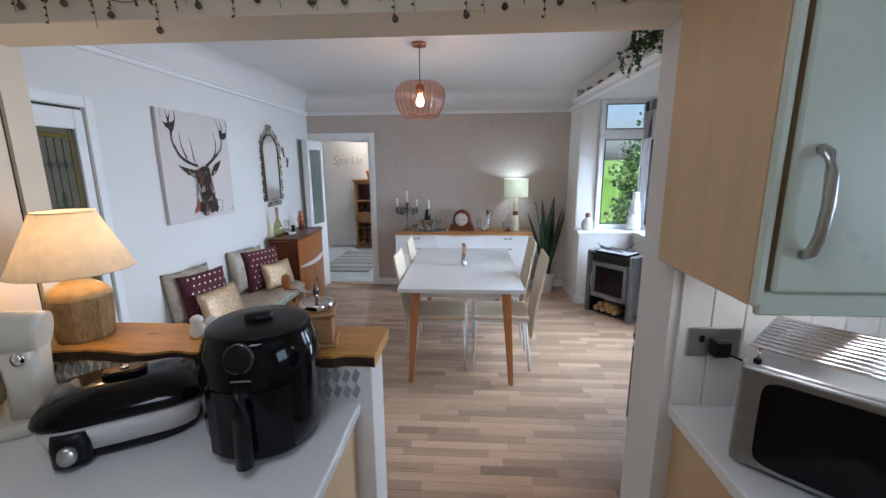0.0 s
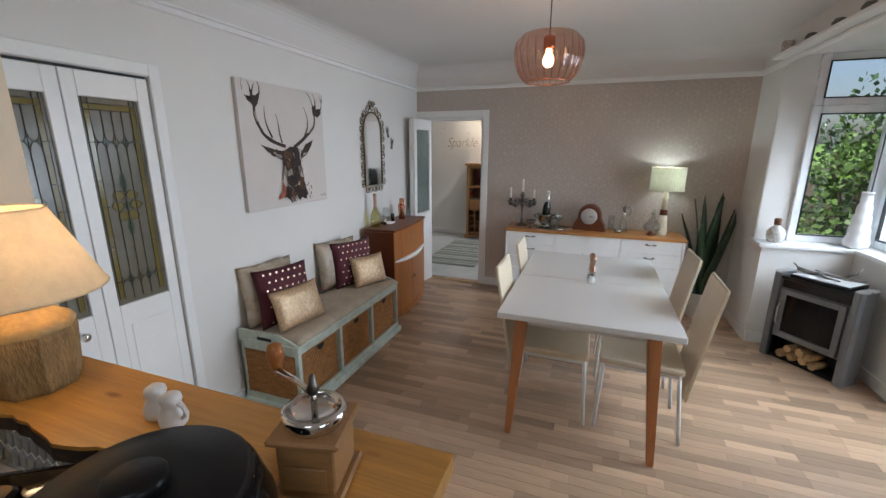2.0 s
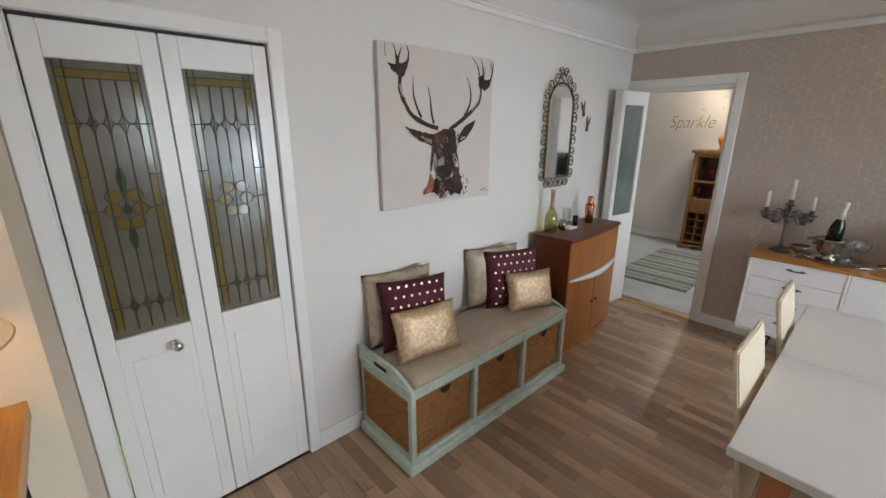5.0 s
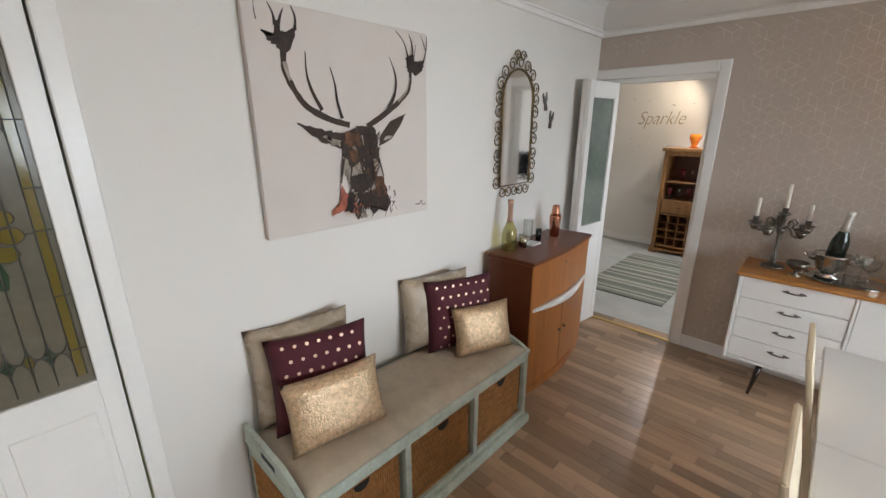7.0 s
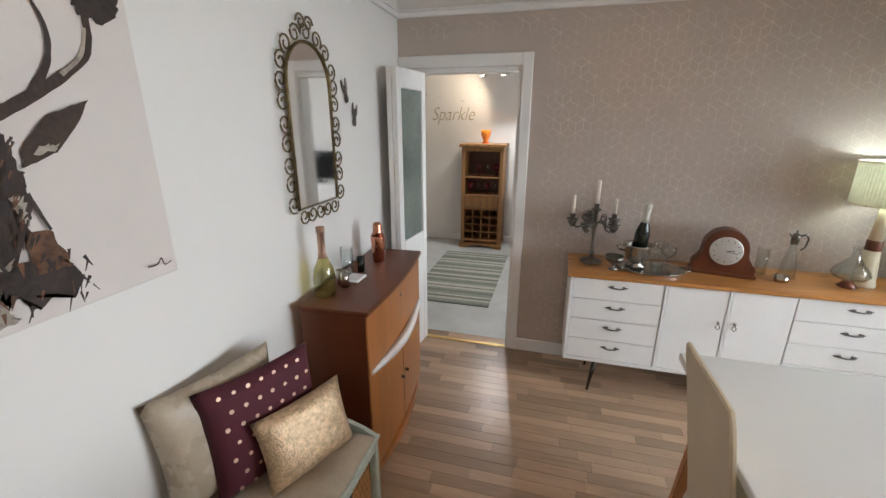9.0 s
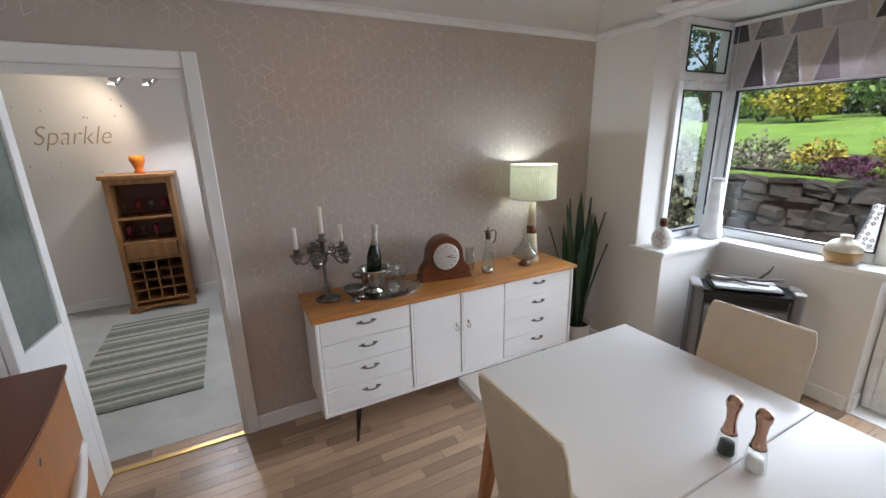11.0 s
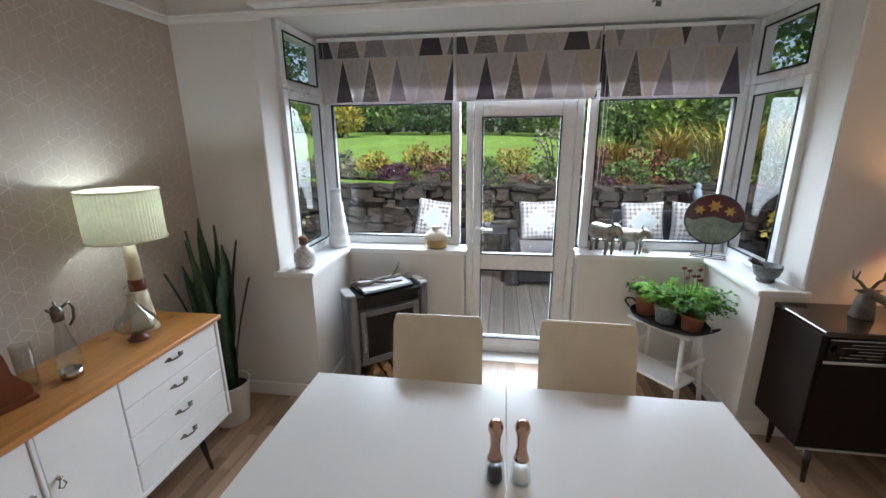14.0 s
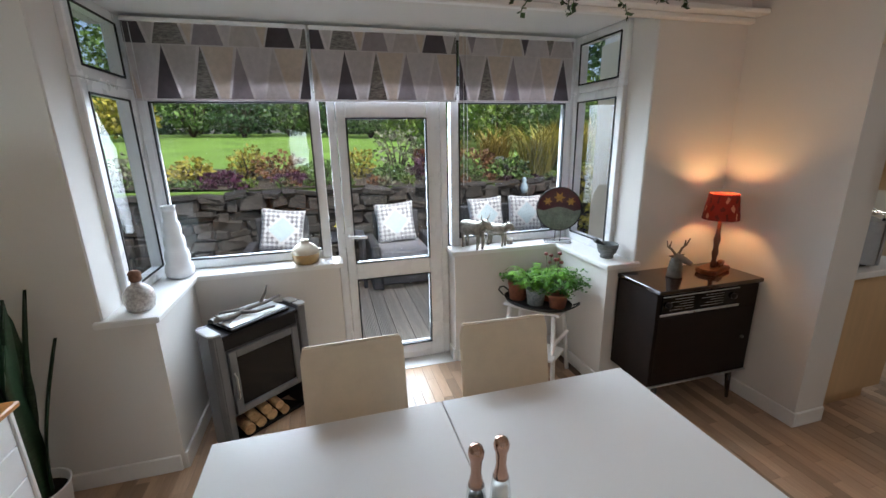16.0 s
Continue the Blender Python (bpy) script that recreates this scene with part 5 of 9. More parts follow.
# ---- stag canvas ----
CY, CZ0, CW, CH = 2.845, 1.237, 0.823, 0.808
cv = thing("canvas_picture", "unframed canvas painting of a stag on pale ground", "picture")
part("canvas", B(LX + 0.001, LX + 0.031, CY, CY + CW, CZ0, CZ0 + CH, 0.004, 2), mat("pale_canvas", (0.66, 0.60, 0.56), 0.8, var=0.02, scale=4, bump=0.03, fine=500), cv)
INK = mat("black_brown_paint", (0.016, 0.012, 0.012), 0.7, dark=(0.05, 0.03, 0.022), scale=26, bump=0.02)
UMBER = mat("umber_paint", (0.06, 0.034, 0.02), 0.7, dark=(0.02, 0.012, 0.01), scale=22, bump=0.02)
ROSE = mat("coral_paint", (0.42, 0.12, 0.07), 0.7, var=0.25, scale=25, bump=0.02)
RUST = mat("rust_paint", (0.15, 0.065, 0.03), 0.7, var=0.25, scale=25, bump=0.02)
PALEP = mat("pale_grey_paint", (0.42, 0.36, 0.30), 0.7, var=0.2, scale=24, bump=0.02)
layer = [0.0]


def on_canvas(u, v, d=0.0):
    return Vector((LX + 0.0316 + layer[0] + d, CY + u * CW, CZ0 + v * CH))


def dab(name, pts, m):
    layer[0] += 0.00025
    bm = bmesh.new()
    c = (sum(p[0] for p in pts) / len(pts), sum(p[1] for p in pts) / len(pts))
    rim = []
    for (u, v), (u2, v2) in zip(pts, pts[1:] + pts[:1]):
        for k in range(7):
            s = k / 7
            w = 0.011 * noise.noise(Vector((u * 40 + k * 1.7, v * 40 + k, 7)))
            rim.append(bm.verts.new(on_canvas(u + (u2 - u) * s + w, v + (v2 - v) * s + w)))
    mid = bm.verts.new(on_canvas(*c))
    for i in range(len(rim)):
        bm.faces.new((mid, rim[i], rim[(i + 1) % len(rim)]))
    part(name, bm, m, cv)


def brush(pts, w0, w1, m, name="antler_stroke"):
    layer[0] += 0.00025
    bm = bmesh.new()
    n = 5
    path = []
    for i in range(len(pts) - 1):
        p0, p1, p2, p3 = (pts[max(0, min(len(pts) - 1, j))] for j in (i - 1, i, i + 1, i + 2))
        for k in range(n):
            t = k / n
            path.append(tuple(0.5 * (2 * b + (c - a) * t + (2 * a - 5 * b + 4 * c - d) * t * t + (3 * b - a - 3 * c + d) * t ** 3) for a, b, c, d in zip(p0, p1, p2, p3)))
    path.append(pts[-1])
    prev = None
    for i, (u, v) in enumerate(path):
        a, b = path[max(0, i - 1)], path[min(len(path) - 1, i + 1)]
        d = Vector((b[0] - a[0], b[1] - a[1]))
        d = Vector((-d.y, d.x)).normalized()
        s = i / (len(path) - 1)
        w = (w0 + (w1 - w0) * s) * (1 + 0.35 * noise.noise(Vector((u * 30, v * 30, 2))))
        cur = [bm.verts.new(on_canvas(u + d.x * w, v + d.y * w)), bm.verts.new(on_canvas(u - d.x * w, v - d.y * w))]
        if prev:
            bm.faces.new((prev[0], prev[1], cur[1], cur[0]))
        prev = cur
    part(name, bm, m, cv)


brush([(0.465, 0.511), (0.359, 0.536), (0.247, 0.589), (0.192, 0.656), (0.159, 0.726), (0.153, 0.789), (0.162, 0.837)], 0.015, 0.013, UMBER, "antler_stroke")
brush([(0.155, 0.773), (0.164, 0.731), (0.176, 0.699)], 0.008, 0.006, PALEP, "antler_stroke")
dab("antler_paint", [(0.066, 0.886), (0.096, 0.867), (0.121, 0.874), (0.132, 0.932), (0.149, 0.932), (0.155, 0.892), (0.185, 0.89), (0.224, 0.92), (0.213, 0.877), (0.189, 0.823), (0.154, 0.798), (0.131, 0.824), (0.103, 0.842)], INK)
brush([(0.054, 0.92), (0.05, 0.959), (0.053, 1)], 0.003, 0.001, INK, "antler_stroke")
brush([(0.13, 0.91), (0.125, 0.954), (0.106, 0.993)], 0.008, 0.002, INK, "antler_stroke")
brush([(0.148, 0.922), (0.159, 0.953), (0.173, 0.98)], 0.006, 0.002, INK, "antler_stroke")
brush([(0.216, 0.903), (0.222, 0.955), (0.206, 0.996)], 0.008, 0.002, INK, "antler_stroke")
brush([(0.317, 0.578), (0.274, 0.658), (0.254, 0.73), (0.255, 0.826)], 0.011, 0.002, UMBER, "antler_stroke")
brush([(0.423, 0.542), (0.401, 0.621), (0.394, 0.697), (0.373, 0.77)], 0.009, 0.002, INK, "antler_stroke")
brush([(0.567, 0.503), (0.669, 0.558), (0.778, 0.628), (0.858, 0.702), (0.873, 0.793)], 0.016, 0.01, UMBER, "antler_stroke")
brush([(0.779, 0.634), (0.839, 0.688), (0.865, 0.761)], 0.006, 0.004, PALEP, "antler_stroke")
dab("antler_paint", [(0.84, 0.861), (0.892, 0.884), (0.911, 0.847), (0.973, 0.86), (0.965, 0.808), (0.911, 0.774), (0.851, 0.799)], INK)
brush([(0.858, 0.86), (0.83, 0.934), (0.775, 0.983)], 0.006, 0.002, INK, "antler_stroke")
brush([(0.892, 0.865), (0.888, 0.927), (0.864, 0.98)], 0.006, 0.002, INK, "antler_stroke")
brush([(0.901, 0.872), (0.914, 0.936)], 0.004, 0.001, INK, "antler_stroke")
brush([(0.969, 0.851), (0.991, 0.917), (0.996, 0.987)], 0.006, 0.002, INK, "antler_stroke")
brush([(0.988, 0.904), (0.972, 0.947), (0.948, 0.985)], 0.004, 0.001, INK, "antler_stroke")
brush([(0.696, 0.577), (0.754, 0.666), (0.766, 0.756), (0.726, 0.852)], 0.011, 0.002, INK, "antler_stroke")
dab("ear_paint", [(0.181, 0.523), (0.253, 0.501), (0.355, 0.481), (0.428, 0.474), (0.417, 0.395), (0.349, 0.413), (0.263, 0.453)], UMBER)
dab("ear_paint", [(0.308, 0.462), (0.401, 0.437), (0.399, 0.409), (0.358, 0.42)], PALEP)
dab("ear_paint", [(0.828, 0.572), (0.713, 0.528), (0.648, 0.456), (0.634, 0.402), (0.719, 0.434), (0.786, 0.507)], UMBER)
dab("ear_paint", [(0.665, 0.431), (0.683, 0.455), (0.729, 0.456), (0.716, 0.438)], PALEP)
dab("head_paint", [(0.42, 0.172), (0.584, 0.177), (0.674, 0.131), (0.707, 0.095), (0.672, 0.042), (0.625, 0.066), (0.582, 0.036), (0.553, 0.079), (0.511, 0.117), (0.48, 0.023), (0.427, 0.081), (0.393, 0.078)], INK)
dab("head_paint", [(0.591, 0.268), (0.659, 0.231), (0.686, 0.13), (0.604, 0.131)], RUST)
dab("head_paint", [(0.391, 0.218), (0.425, 0.169), (0.407, 0.09), (0.324, 0.065), (0.323, 0.094), (0.368, 0.116), (0.379, 0.162)], ROSE)
dab("head_paint", [(0.51, 0.103), (0.536, 0.027), (0.492, 0.027)], PALEP)
dab("head_paint", [(0.423, 0.474), (0.53, 0.51), (0.617, 0.483), (0.633, 0.375), (0.624, 0.279), (0.566, 0.168), (0.513, 0.154), (0.446, 0.175), (0.427, 0.28), (0.407, 0.385)], UMBER)
dab("head_paint", [(0.494, 0.508), (0.611, 0.501), (0.621, 0.403), (0.577, 0.351), (0.524, 0.383)], INK)
dab("head_paint", [(0.432, 0.48), (0.508, 0.464), (0.525, 0.404), (0.462, 0.404), (0.425, 0.423)], RUST)
dab("head_paint", [(0.508, 0.394), (0.596, 0.388), (0.585, 0.293), (0.528, 0.283)], INK)
dab("head_paint", [(0.407, 0.349), (0.433, 0.345), (0.449, 0.289), (0.438, 0.222), (0.412, 0.275)], PALEP)
dab("head_paint", [(0.458, 0.299), (0.504, 0.328), (0.518, 0.27), (0.483, 0.246), (0.451, 0.262)], PALEP)
dab("head_paint", [(0.592, 0.339), (0.619, 0.335), (0.616, 0.26), (0.597, 0.278)], PALEP)
dab("head_paint", [(0.445, 0.384), (0.488, 0.392), (0.502, 0.341), (0.461, 0.32)], RUST)
dab("head_paint", [(0.447, 0.254), (0.518, 0.267), (0.569, 0.241), (0.578, 0.191), (0.541, 0.165), (0.471, 0.172), (0.446, 0.208)], INK)
dab("head_paint", [(0.443, 0.192), (0.487, 0.168), (0.468, 0.161), (0.441, 0.179)], PALEP)
dab("head_paint", [(0.522, 0.166), (0.559, 0.183), (0.553, 0.164)], PALEP)
brush([(0.411, 0.349), (0.397, 0.282), (0.387, 0.227)], 0.007, 0.004, INK, "outline_stroke")
brush([(0.626, 0.341), (0.642, 0.285), (0.655, 0.24)], 0.007, 0.004, INK, "outline_stroke")
dab("head_paint", [(0.407, 0.367), (0.422, 0.377), (0.437, 0.366), (0.421, 0.354)], INK)
dab("head_paint", [(0.6, 0.363), (0.617, 0.372), (0.632, 0.359), (0.616, 0.349)], INK)
brush([(0.883, 0.053), (0.917, 0.052), (0.934, 0.069), (0.943, 0.043), (0.969, 0.049)], 0.003, 0.002, INK, "outline_stroke")
rnd = random.Random(77)
for k in range(120):
    v = rnd.uniform(0.22, 0.49)
    half = 0.085 - 0.10 * max(0.0, 0.36 - v)
    u = 0.535 + rnd.uniform(-half, half)
    tone = (RUST, UMBER, PALEP, INK, UMBER) if u < 0.52 else (INK, INK, UMBER, INK, RUST)
    brush([(u, v), (u + (0.535 - u) * 0.2, v - rnd.uniform(0.012, 0.035))], rnd.uniform(0.0015, 0.0045), 0.001, rnd.choice(tone), "face_stroke")
for k in range(60):
    u, v = rnd.uniform(0.41, 0.70), rnd.uniform(0.06, 0.20)
    brush([(u, v), (u + rnd.uniform(-0.02, 0.02), v - rnd.uniform(0.015, 0.04))], rnd.uniform(0.002, 0.007), 0.001, rnd.choice((ROSE, RUST, UMBER, PALEP)) if u < 0.47 else rnd.choice((INK, INK, INK, UMBER, RUST)), "neck_stroke")

# ---- pendant ----
pen = thing("pendant_lamp", "copper ribbed glass pendant lamp on a black flex", "lamp", pose(-0.15, 3.42, 0))
part("ceiling_rose", L([(0.05, 2.525), (0.055, 2.528), (0.055, 2.5495), (0, 2.5495)], seg=24), COPPER, pen)
part("flex", T([(0, 0, 2.26), (0, 0, 2.53)], 0.0035, seg=6), BLACKMATT, pen)
part("lamp_holder", L([(0.03, 2.185), (0.033, 2.19), (0.033, 2.245), (0.02, 2.262), (0, 2.264)], seg=20), COPPER, pen)
bm = L([(0.014, 2.185), (0.016, 2.165), (0.028, 2.145), (0.032, 2.125), (0.026, 2.102), (0.012, 2.092), (0, 2.09)], seg=18)
part("bulb", bm, mat("lit_bulb", (1, 0.8, 0.5), 0.4, emit=(1.0, 0.66, 0.36, 14)), pen, "glowing warm bulb").visible_shadow = False
AMBERSHADE = pane_mat("copper_tinted_glass", (0.93, 0.73, 0.64), 0.06, 0.55)
bm = bmesh.new()
n = 72
prof = [(0.035, 2.262), (0.09, 2.272), (0.145, 2.262), (0.180, 2.225), (0.190, 2.17), (0.185, 2.12), (0.165, 2.065), (0.14, 2.03), (0.120, 2.012)]
rr = [[bm.verts.new(((r + 0.0045 * math.cos(k * math.tau / 4) * (r > 0.08)) * math.cos(k * math.tau / n), (r + 0.0045 * math.cos(k * math.tau / 4) * (r > 0.08)) * math.sin(k * math.tau / n), z)) for k in range(n)] for r, z in prof]
for p, q in zip(rr, rr[1:]):
    for k in range(n):
        f = bm.faces.new((p[k], p[(k + 1) % n], q[(k + 1) % n], q[k]))
        f.smooth = True
sh = part("shade", bm, AMBERSHADE, pen, "ribbed copper tinted glass shade")
sh.visible_shadow = False
for k in range(24):
    a = k * math.tau / 24
    part("rib", T([((r + 0.004) * math.cos(a), (r + 0.004) * math.sin(a), z) for r, z in prof[3:]], 0.0022, seg=6), AMBERSHADE, sh).visible_shadow = False
part("rim", T([(0.121 * math.cos(k * math.tau / 40), 0.121 * math.sin(k * math.tau / 40), 2.012) for k in range(40)], 0.004, seg=6, closed=True), COPPER, sh)

# ---- pepper mills ----
BRONZE = mat("rose_bronze", (0.50, 0.31, 0.23), 0.18, metal=1.0, var=0.05, bump=0)
for x, y, m2, lab in ((0.188, 3.734, BOTTLE, "copper topped glass pepper mill on the table"), (0.195, 3.664, GLOSS, "copper topped glass salt mill on the table")):
    ml = thing("spice_mill", lab, "mill", pose(x, y, 0.761) @ Matrix.Diagonal((0.92, 0.92, 0.86, 1)), group="mills on the table")
    part("glass_base", L([(0.028, 0), (0.031, 0.004), (0.025, 0.075), (0.022, 0.085), (0.0, 0.085)], seg=20), GLASS, ml)
    part("filling", L([(0.022, 0.006), (0.024, 0.01), (0.020, 0.05), (0, 0.05)], seg=16), BLACKMATT if m2 is BOTTLE else m2, ml)
    part("body", L([(0.023, 0.086), (0.019, 0.10), (0.014, 0.13), (0.0165, 0.17), (0.021, 0.185), (0.0225, 0.20), (0.017, 0.216), (0.006, 0.222), (0, 0.223)], seg=20), BRONZE, ml)

# ---- radiogram ----
rg = thing("radiogram", "dark lacquered radiogram cabinet on tapered legs", "radiogram", pose(0, 1.545, 0) @ Matrix.Diagonal((1, 1.10, 1, 1)) @ pose(0, -1.545, 0))
part("case", B(1.155, 1.495, 1.545, 2.225, 0.205, 0.80, 0.004), EBONYM, rg)
part("top", B(1.135, 1.497, 1.54, 2.23, 0.801, 0.826, 0.004), EBONY, rg, "glossy dark top")
dial = part("dial_panel", B(1.146, 1.1545, 1.70, 2.20, 0.675, 0.79, 0.003), BLACKGLOSS, rg, "black radio dial panel")
part("trim_strip", B(1.138, 1.1455, 1.69, 2.21, 0.668, 0.682, 0.002), STEEL, dial, "aluminium trim")
part("trim_strip", B(1.140, 1.1455, 1.70, 2.20, 0.783, 0.789, 0.001), STEEL, dial)
bm = bmesh.new()
for k in range(5):
    for j in range(2):
        box(bm, 1.1445, 1.1458, 1.80 + j * 0.2, 1.95 + j * 0.2 - 0.03 * (k % 3), 0.70 + k * 0.016, 0.7025 + k * 0.016)
part("dial_scale", bm, STEEL, dial)
for y in (1.735, 2.165):
    bm = L([(0.018, 0), (0.016, 0.016), (0, 0.018)], seg=16)
    bm.transform(pose(1.1455, y, 0.735, 0, -90, 0))
    part("knob", bm, BLACKMATT, dial)
part("front_panel", B(1.148, 1.1545, 1.555, 2.215, 0.215, 0.655, 0.003), EBONYM, rg)
part("base_trim", B(1.144, 1.1545, 1.545, 2.225, 0.203, 0.2125, 0.001), STEEL, rg, "thin aluminium strip")
bm = L([(0.01, 0), (0.008, 0.012), (0, 0.014)], seg=12)
bm.transform(pose(1.148, 1.62, 0.45, 0, -90, 0))
part("door_knob", bm, PEWTER, rg)
for x, y in ((1.19, 1.62), (1.45, 1.62), (1.19, 2.15), (1.45, 2.15)):
    part("leg", T([(x, y, 0.205), (x - 0.02 * (x < 1.3), y, 0)], 0.019, r1=0.010, seg=12), EBONY, rg)
rl = thing("table_lamp", "carved wood lamp with an orange patterned shade", "lamp", pose(1.335, 1.72, 0.827, 0, 0, 20))
part("base", prism(bmesh.new(), [(-0.06, -0.11), (0.06, -0.10), (0.065, 0.09), (0.02, 0.12), (-0.06, 0.10)], 0, 0.03, 0.006), TEAKDARK, rl, "dark carved wood base")
part("stem", L([(0.016, 0.03), (0.018, 0.05), (0.012, 0.08), (0.019, 0.12), (0.013, 0.16), (0.02, 0.21), (0.012, 0.25), (0.010, 0.33), (0, 0.33)], seg=12), TEAKDARK, rl)
bm = T([(-0.02, -0.07, 0.052), (-0.02, -0.04, 0.058), (-0.02, -0.01, 0.05)], 0.018, seg=8, r1=0.013)
for dx, dy in ((-0.03, -0.06), (-0.01, -0.06), (-0.03, -0.02), (-0.01, -0.02)):
    tube(bm, [(dx, dy, 0.03), (dx, dy, 0.052)], 0.005, seg=6)
part("carved_figures", bm, TEAKDARK, rl, "small carved wooden shapes")
RED = shade_mat("red_orange_shade", (0.22, 0.020, 0.010), 0.02)
bm = L([(0.100, 0.338), (0.080, 0.495)], seg=40, close=False)
rsh = part("shade", bm, RED, rl, "red and orange patterned cloth shade")
PEACH = shade_mat("peach_shade_patch", (0.55, 0.30, 0.18), 0.05)
DARKP = shade_mat("brown_shade_patch", (0.10, 0.015, 0.01), 0.05)
rnd = random.Random(9)
for k in range(33):
    a0, z = (k % 11) * math.tau / 11 + 0.28 * (k // 11) + rnd.uniform(-0.06, 0.06), 0.345 + 0.049 * (k // 11) + rnd.uniform(-0.004, 0.004)
    w, h = rnd.uniform(0.24, 0.36), rnd.uniform(0.030, 0.046)
    bm = bmesh.new()
    rim = []
    for i in range(14):
        t_ = i * math.tau / 14
        da, dz = w / 2 * math.cos(t_) * (0.65 + 0.35 * math.sin(t_ * 2 + k)), h / 2 * math.sin(t_) * (1 + 0.25 * math.cos(t_ * 3 + k))
        zz = z + h / 2 + dz
        r = 0.100 - (zz - 0.338) / 0.157 * 0.020 + 0.0012
        rim.append(bm.verts.new((r * math.cos(a0 + da), r * math.sin(a0 + da), zz)))
    bm.faces.new(rim)
    part("shade_pattern", bm, (PEACH, DARKP, PEACH, DARKP, DARKP)[k % 5], rsh)
# stag head ornament: one plain shape
bm = L([(0.034, 0), (0.036, 0.004), (0.03, 0.05), (0.024, 0.08), (0.022, 0.10), (0.0, 0.115)], seg=14)
tube(bm, [(0.0, 0, 0.095), (-0.03, -0.02, 0.085), (-0.055, -0.035, 0.07)], 0.020, r1=0.011, seg=10)
for s in (-1, 1):
    tube(bm, [(0, s * 0.01, 0.11), (0.005, s * 0.03, 0.135), (0.005, s * 0.055, 0.15), (0.0, s * 0.065, 0.18)], 0.006, r1=0.003, seg=6)
    tube(bm, [(0.005, s * 0.045, 0.145), (0.0, s * 0.04, 0.175)], 0.005, r1=0.002, seg=6)
    tube(bm, [(0, s * 0.02, 0.10), (0, s * 0.045, 0.105)], 0.008, r1=0.002, seg=6)
single("stag_ornament", bm, mat("grey_stoneware", (0.17, 0.15, 0.12), 0.6, var=0.15, scale=30), "small grey stag head ornament on the radiogram", "ornament", m=pose(1.33, 2.02, 0.827) @ Matrix.Diagonal((1.3, 1.3, 1.3, 1)))
# ---- stove ----
st = thing("corner_stove", "grey steel log effect stove in the bay corner", "stove")
A_, B_ = Vector((1.59, 4.655)), Vector((1.893, 4.265))
dirv = (B_ - A_).normalized()
nv = Vector((dirv.y, -dirv.x))
if nv.x > 0:
    nv = -nv
SW = (B_ - A_).length
sm = Matrix(((dirv.x, -nv.x, 0, A_.x), (dirv.y, -nv.y, 0, A_.y), (0, 0, 1, 0), (0, 0, 0, 1)))
st.matrix_world = sm
# local: x along the front, y to the back, z up
part("body", prism(bmesh.new(), [(0.015, 0.02), (SW - 0.015, 0.02), (SW - 0.01, 0.16), (SW / 2 + 0.10, 0.30), (SW / 2 - 0.10, 0.30), (0.01, 0.16)], 0.18, 0.66, 0.004), GREYSTEEL, st)
part("top_plate", prism(bmesh.new(), [(0.02, -0.005), (SW - 0.02, -0.005), (SW + 0.02, 0.17), (SW / 2 + 0.12, 0.31), (SW / 2 - 0.12, 0.31), (-0.02, 0.17)], 0.661, 0.685, 0.004), BLACKMATT, st, "black top plate")
bm = bmesh.new()
prism(bm, [(0.02, 0.03), (SW - 0.02, 0.03), (SW / 2 + 0.10, 0.28), (SW / 2 - 0.10, 0.28)], 0.0, 0.025, 0.003)
box(bm, 0.01, 0.03, 0.02, 0.2, 0.0, 0.18)
box(bm, SW - 0.03, SW - 0.01, 0.02, 0.2, 0.0, 0.18)
box(bm, 0.03, SW - 0.03, 0.19, 0.20, 0.02, 0.18)
part("log_store", bm, BLACKMATT, st, "dark open log store")
for x, s in ((-0.012, -1), (SW + 0.012, 1)):
    wing = [(x - s * 0.03, -0.01), (x + s * 0.01, -0.012), (x + s * 0.03, 0.01), (x + s * 0.03, 0.15), (x + s * 0.01, 0.17), (x - s * 0.03, 0.165)]
    part("side_wing", prism(bmesh.new(), wing, 0.0, 0.70, 0.005), GREYSTEEL, st, "rounded grey side wing")
    part("wing_cap", prism(bmesh.new(), [(a + s * 0.004, b) for a, b in wing], 0.701, 0.712, 0.003), STEEL, st)
bm = bmesh.new()
frame_rect(bm, 0.035, SW - 0.035, 0.20, 0.585, 0.042, lambda b, u0, u1, v0, v1: box(b, u0, u1, -0.008, 0.018, v0, v1, 0.004))
sd = part("door", bm, GREYSTEEL, st)
part("fire_glass", B(0.072, SW - 0.072, 0.004, 0.008, 0.235, 0.55), BLACKGLOSS, sd, "dark fire glass")
part("handle", T([(0.05, -0.01, 0.30), (0.05, -0.03, 0.32), (0.05, -0.03, 0.44), (0.05, -0.01, 0.46)], 0.006), STEEL, sd)
part("vent_slot", B(0.03, SW - 0.03, 0.012, 0.019, 0.595, 0.655), BLACKMATT, st)
LOGEND = mat("cut_log_ends", (0.50, 0.32, 0.16), 0.8, var=0.15, scale=30)
for k, (x, z, r) in enumerate(((0.10, 0.055, 0.032), (0.175, 0.052, 0.03), (0.25, 0.056, 0.033), (0.325, 0.053, 0.028), (0.14, 0.108, 0.028), (0.22, 0.11, 0.031), (0.295, 0.106, 0.027))):
    single("log", T([(x, 0.02 + 0.01 * (k % 3), z), (x + 0.01, 0.17, z)], r, seg=9, r1=r * 0.95), LOGEND, "split firewood log under the stove", "log", group="firewood", m=sm.copy())
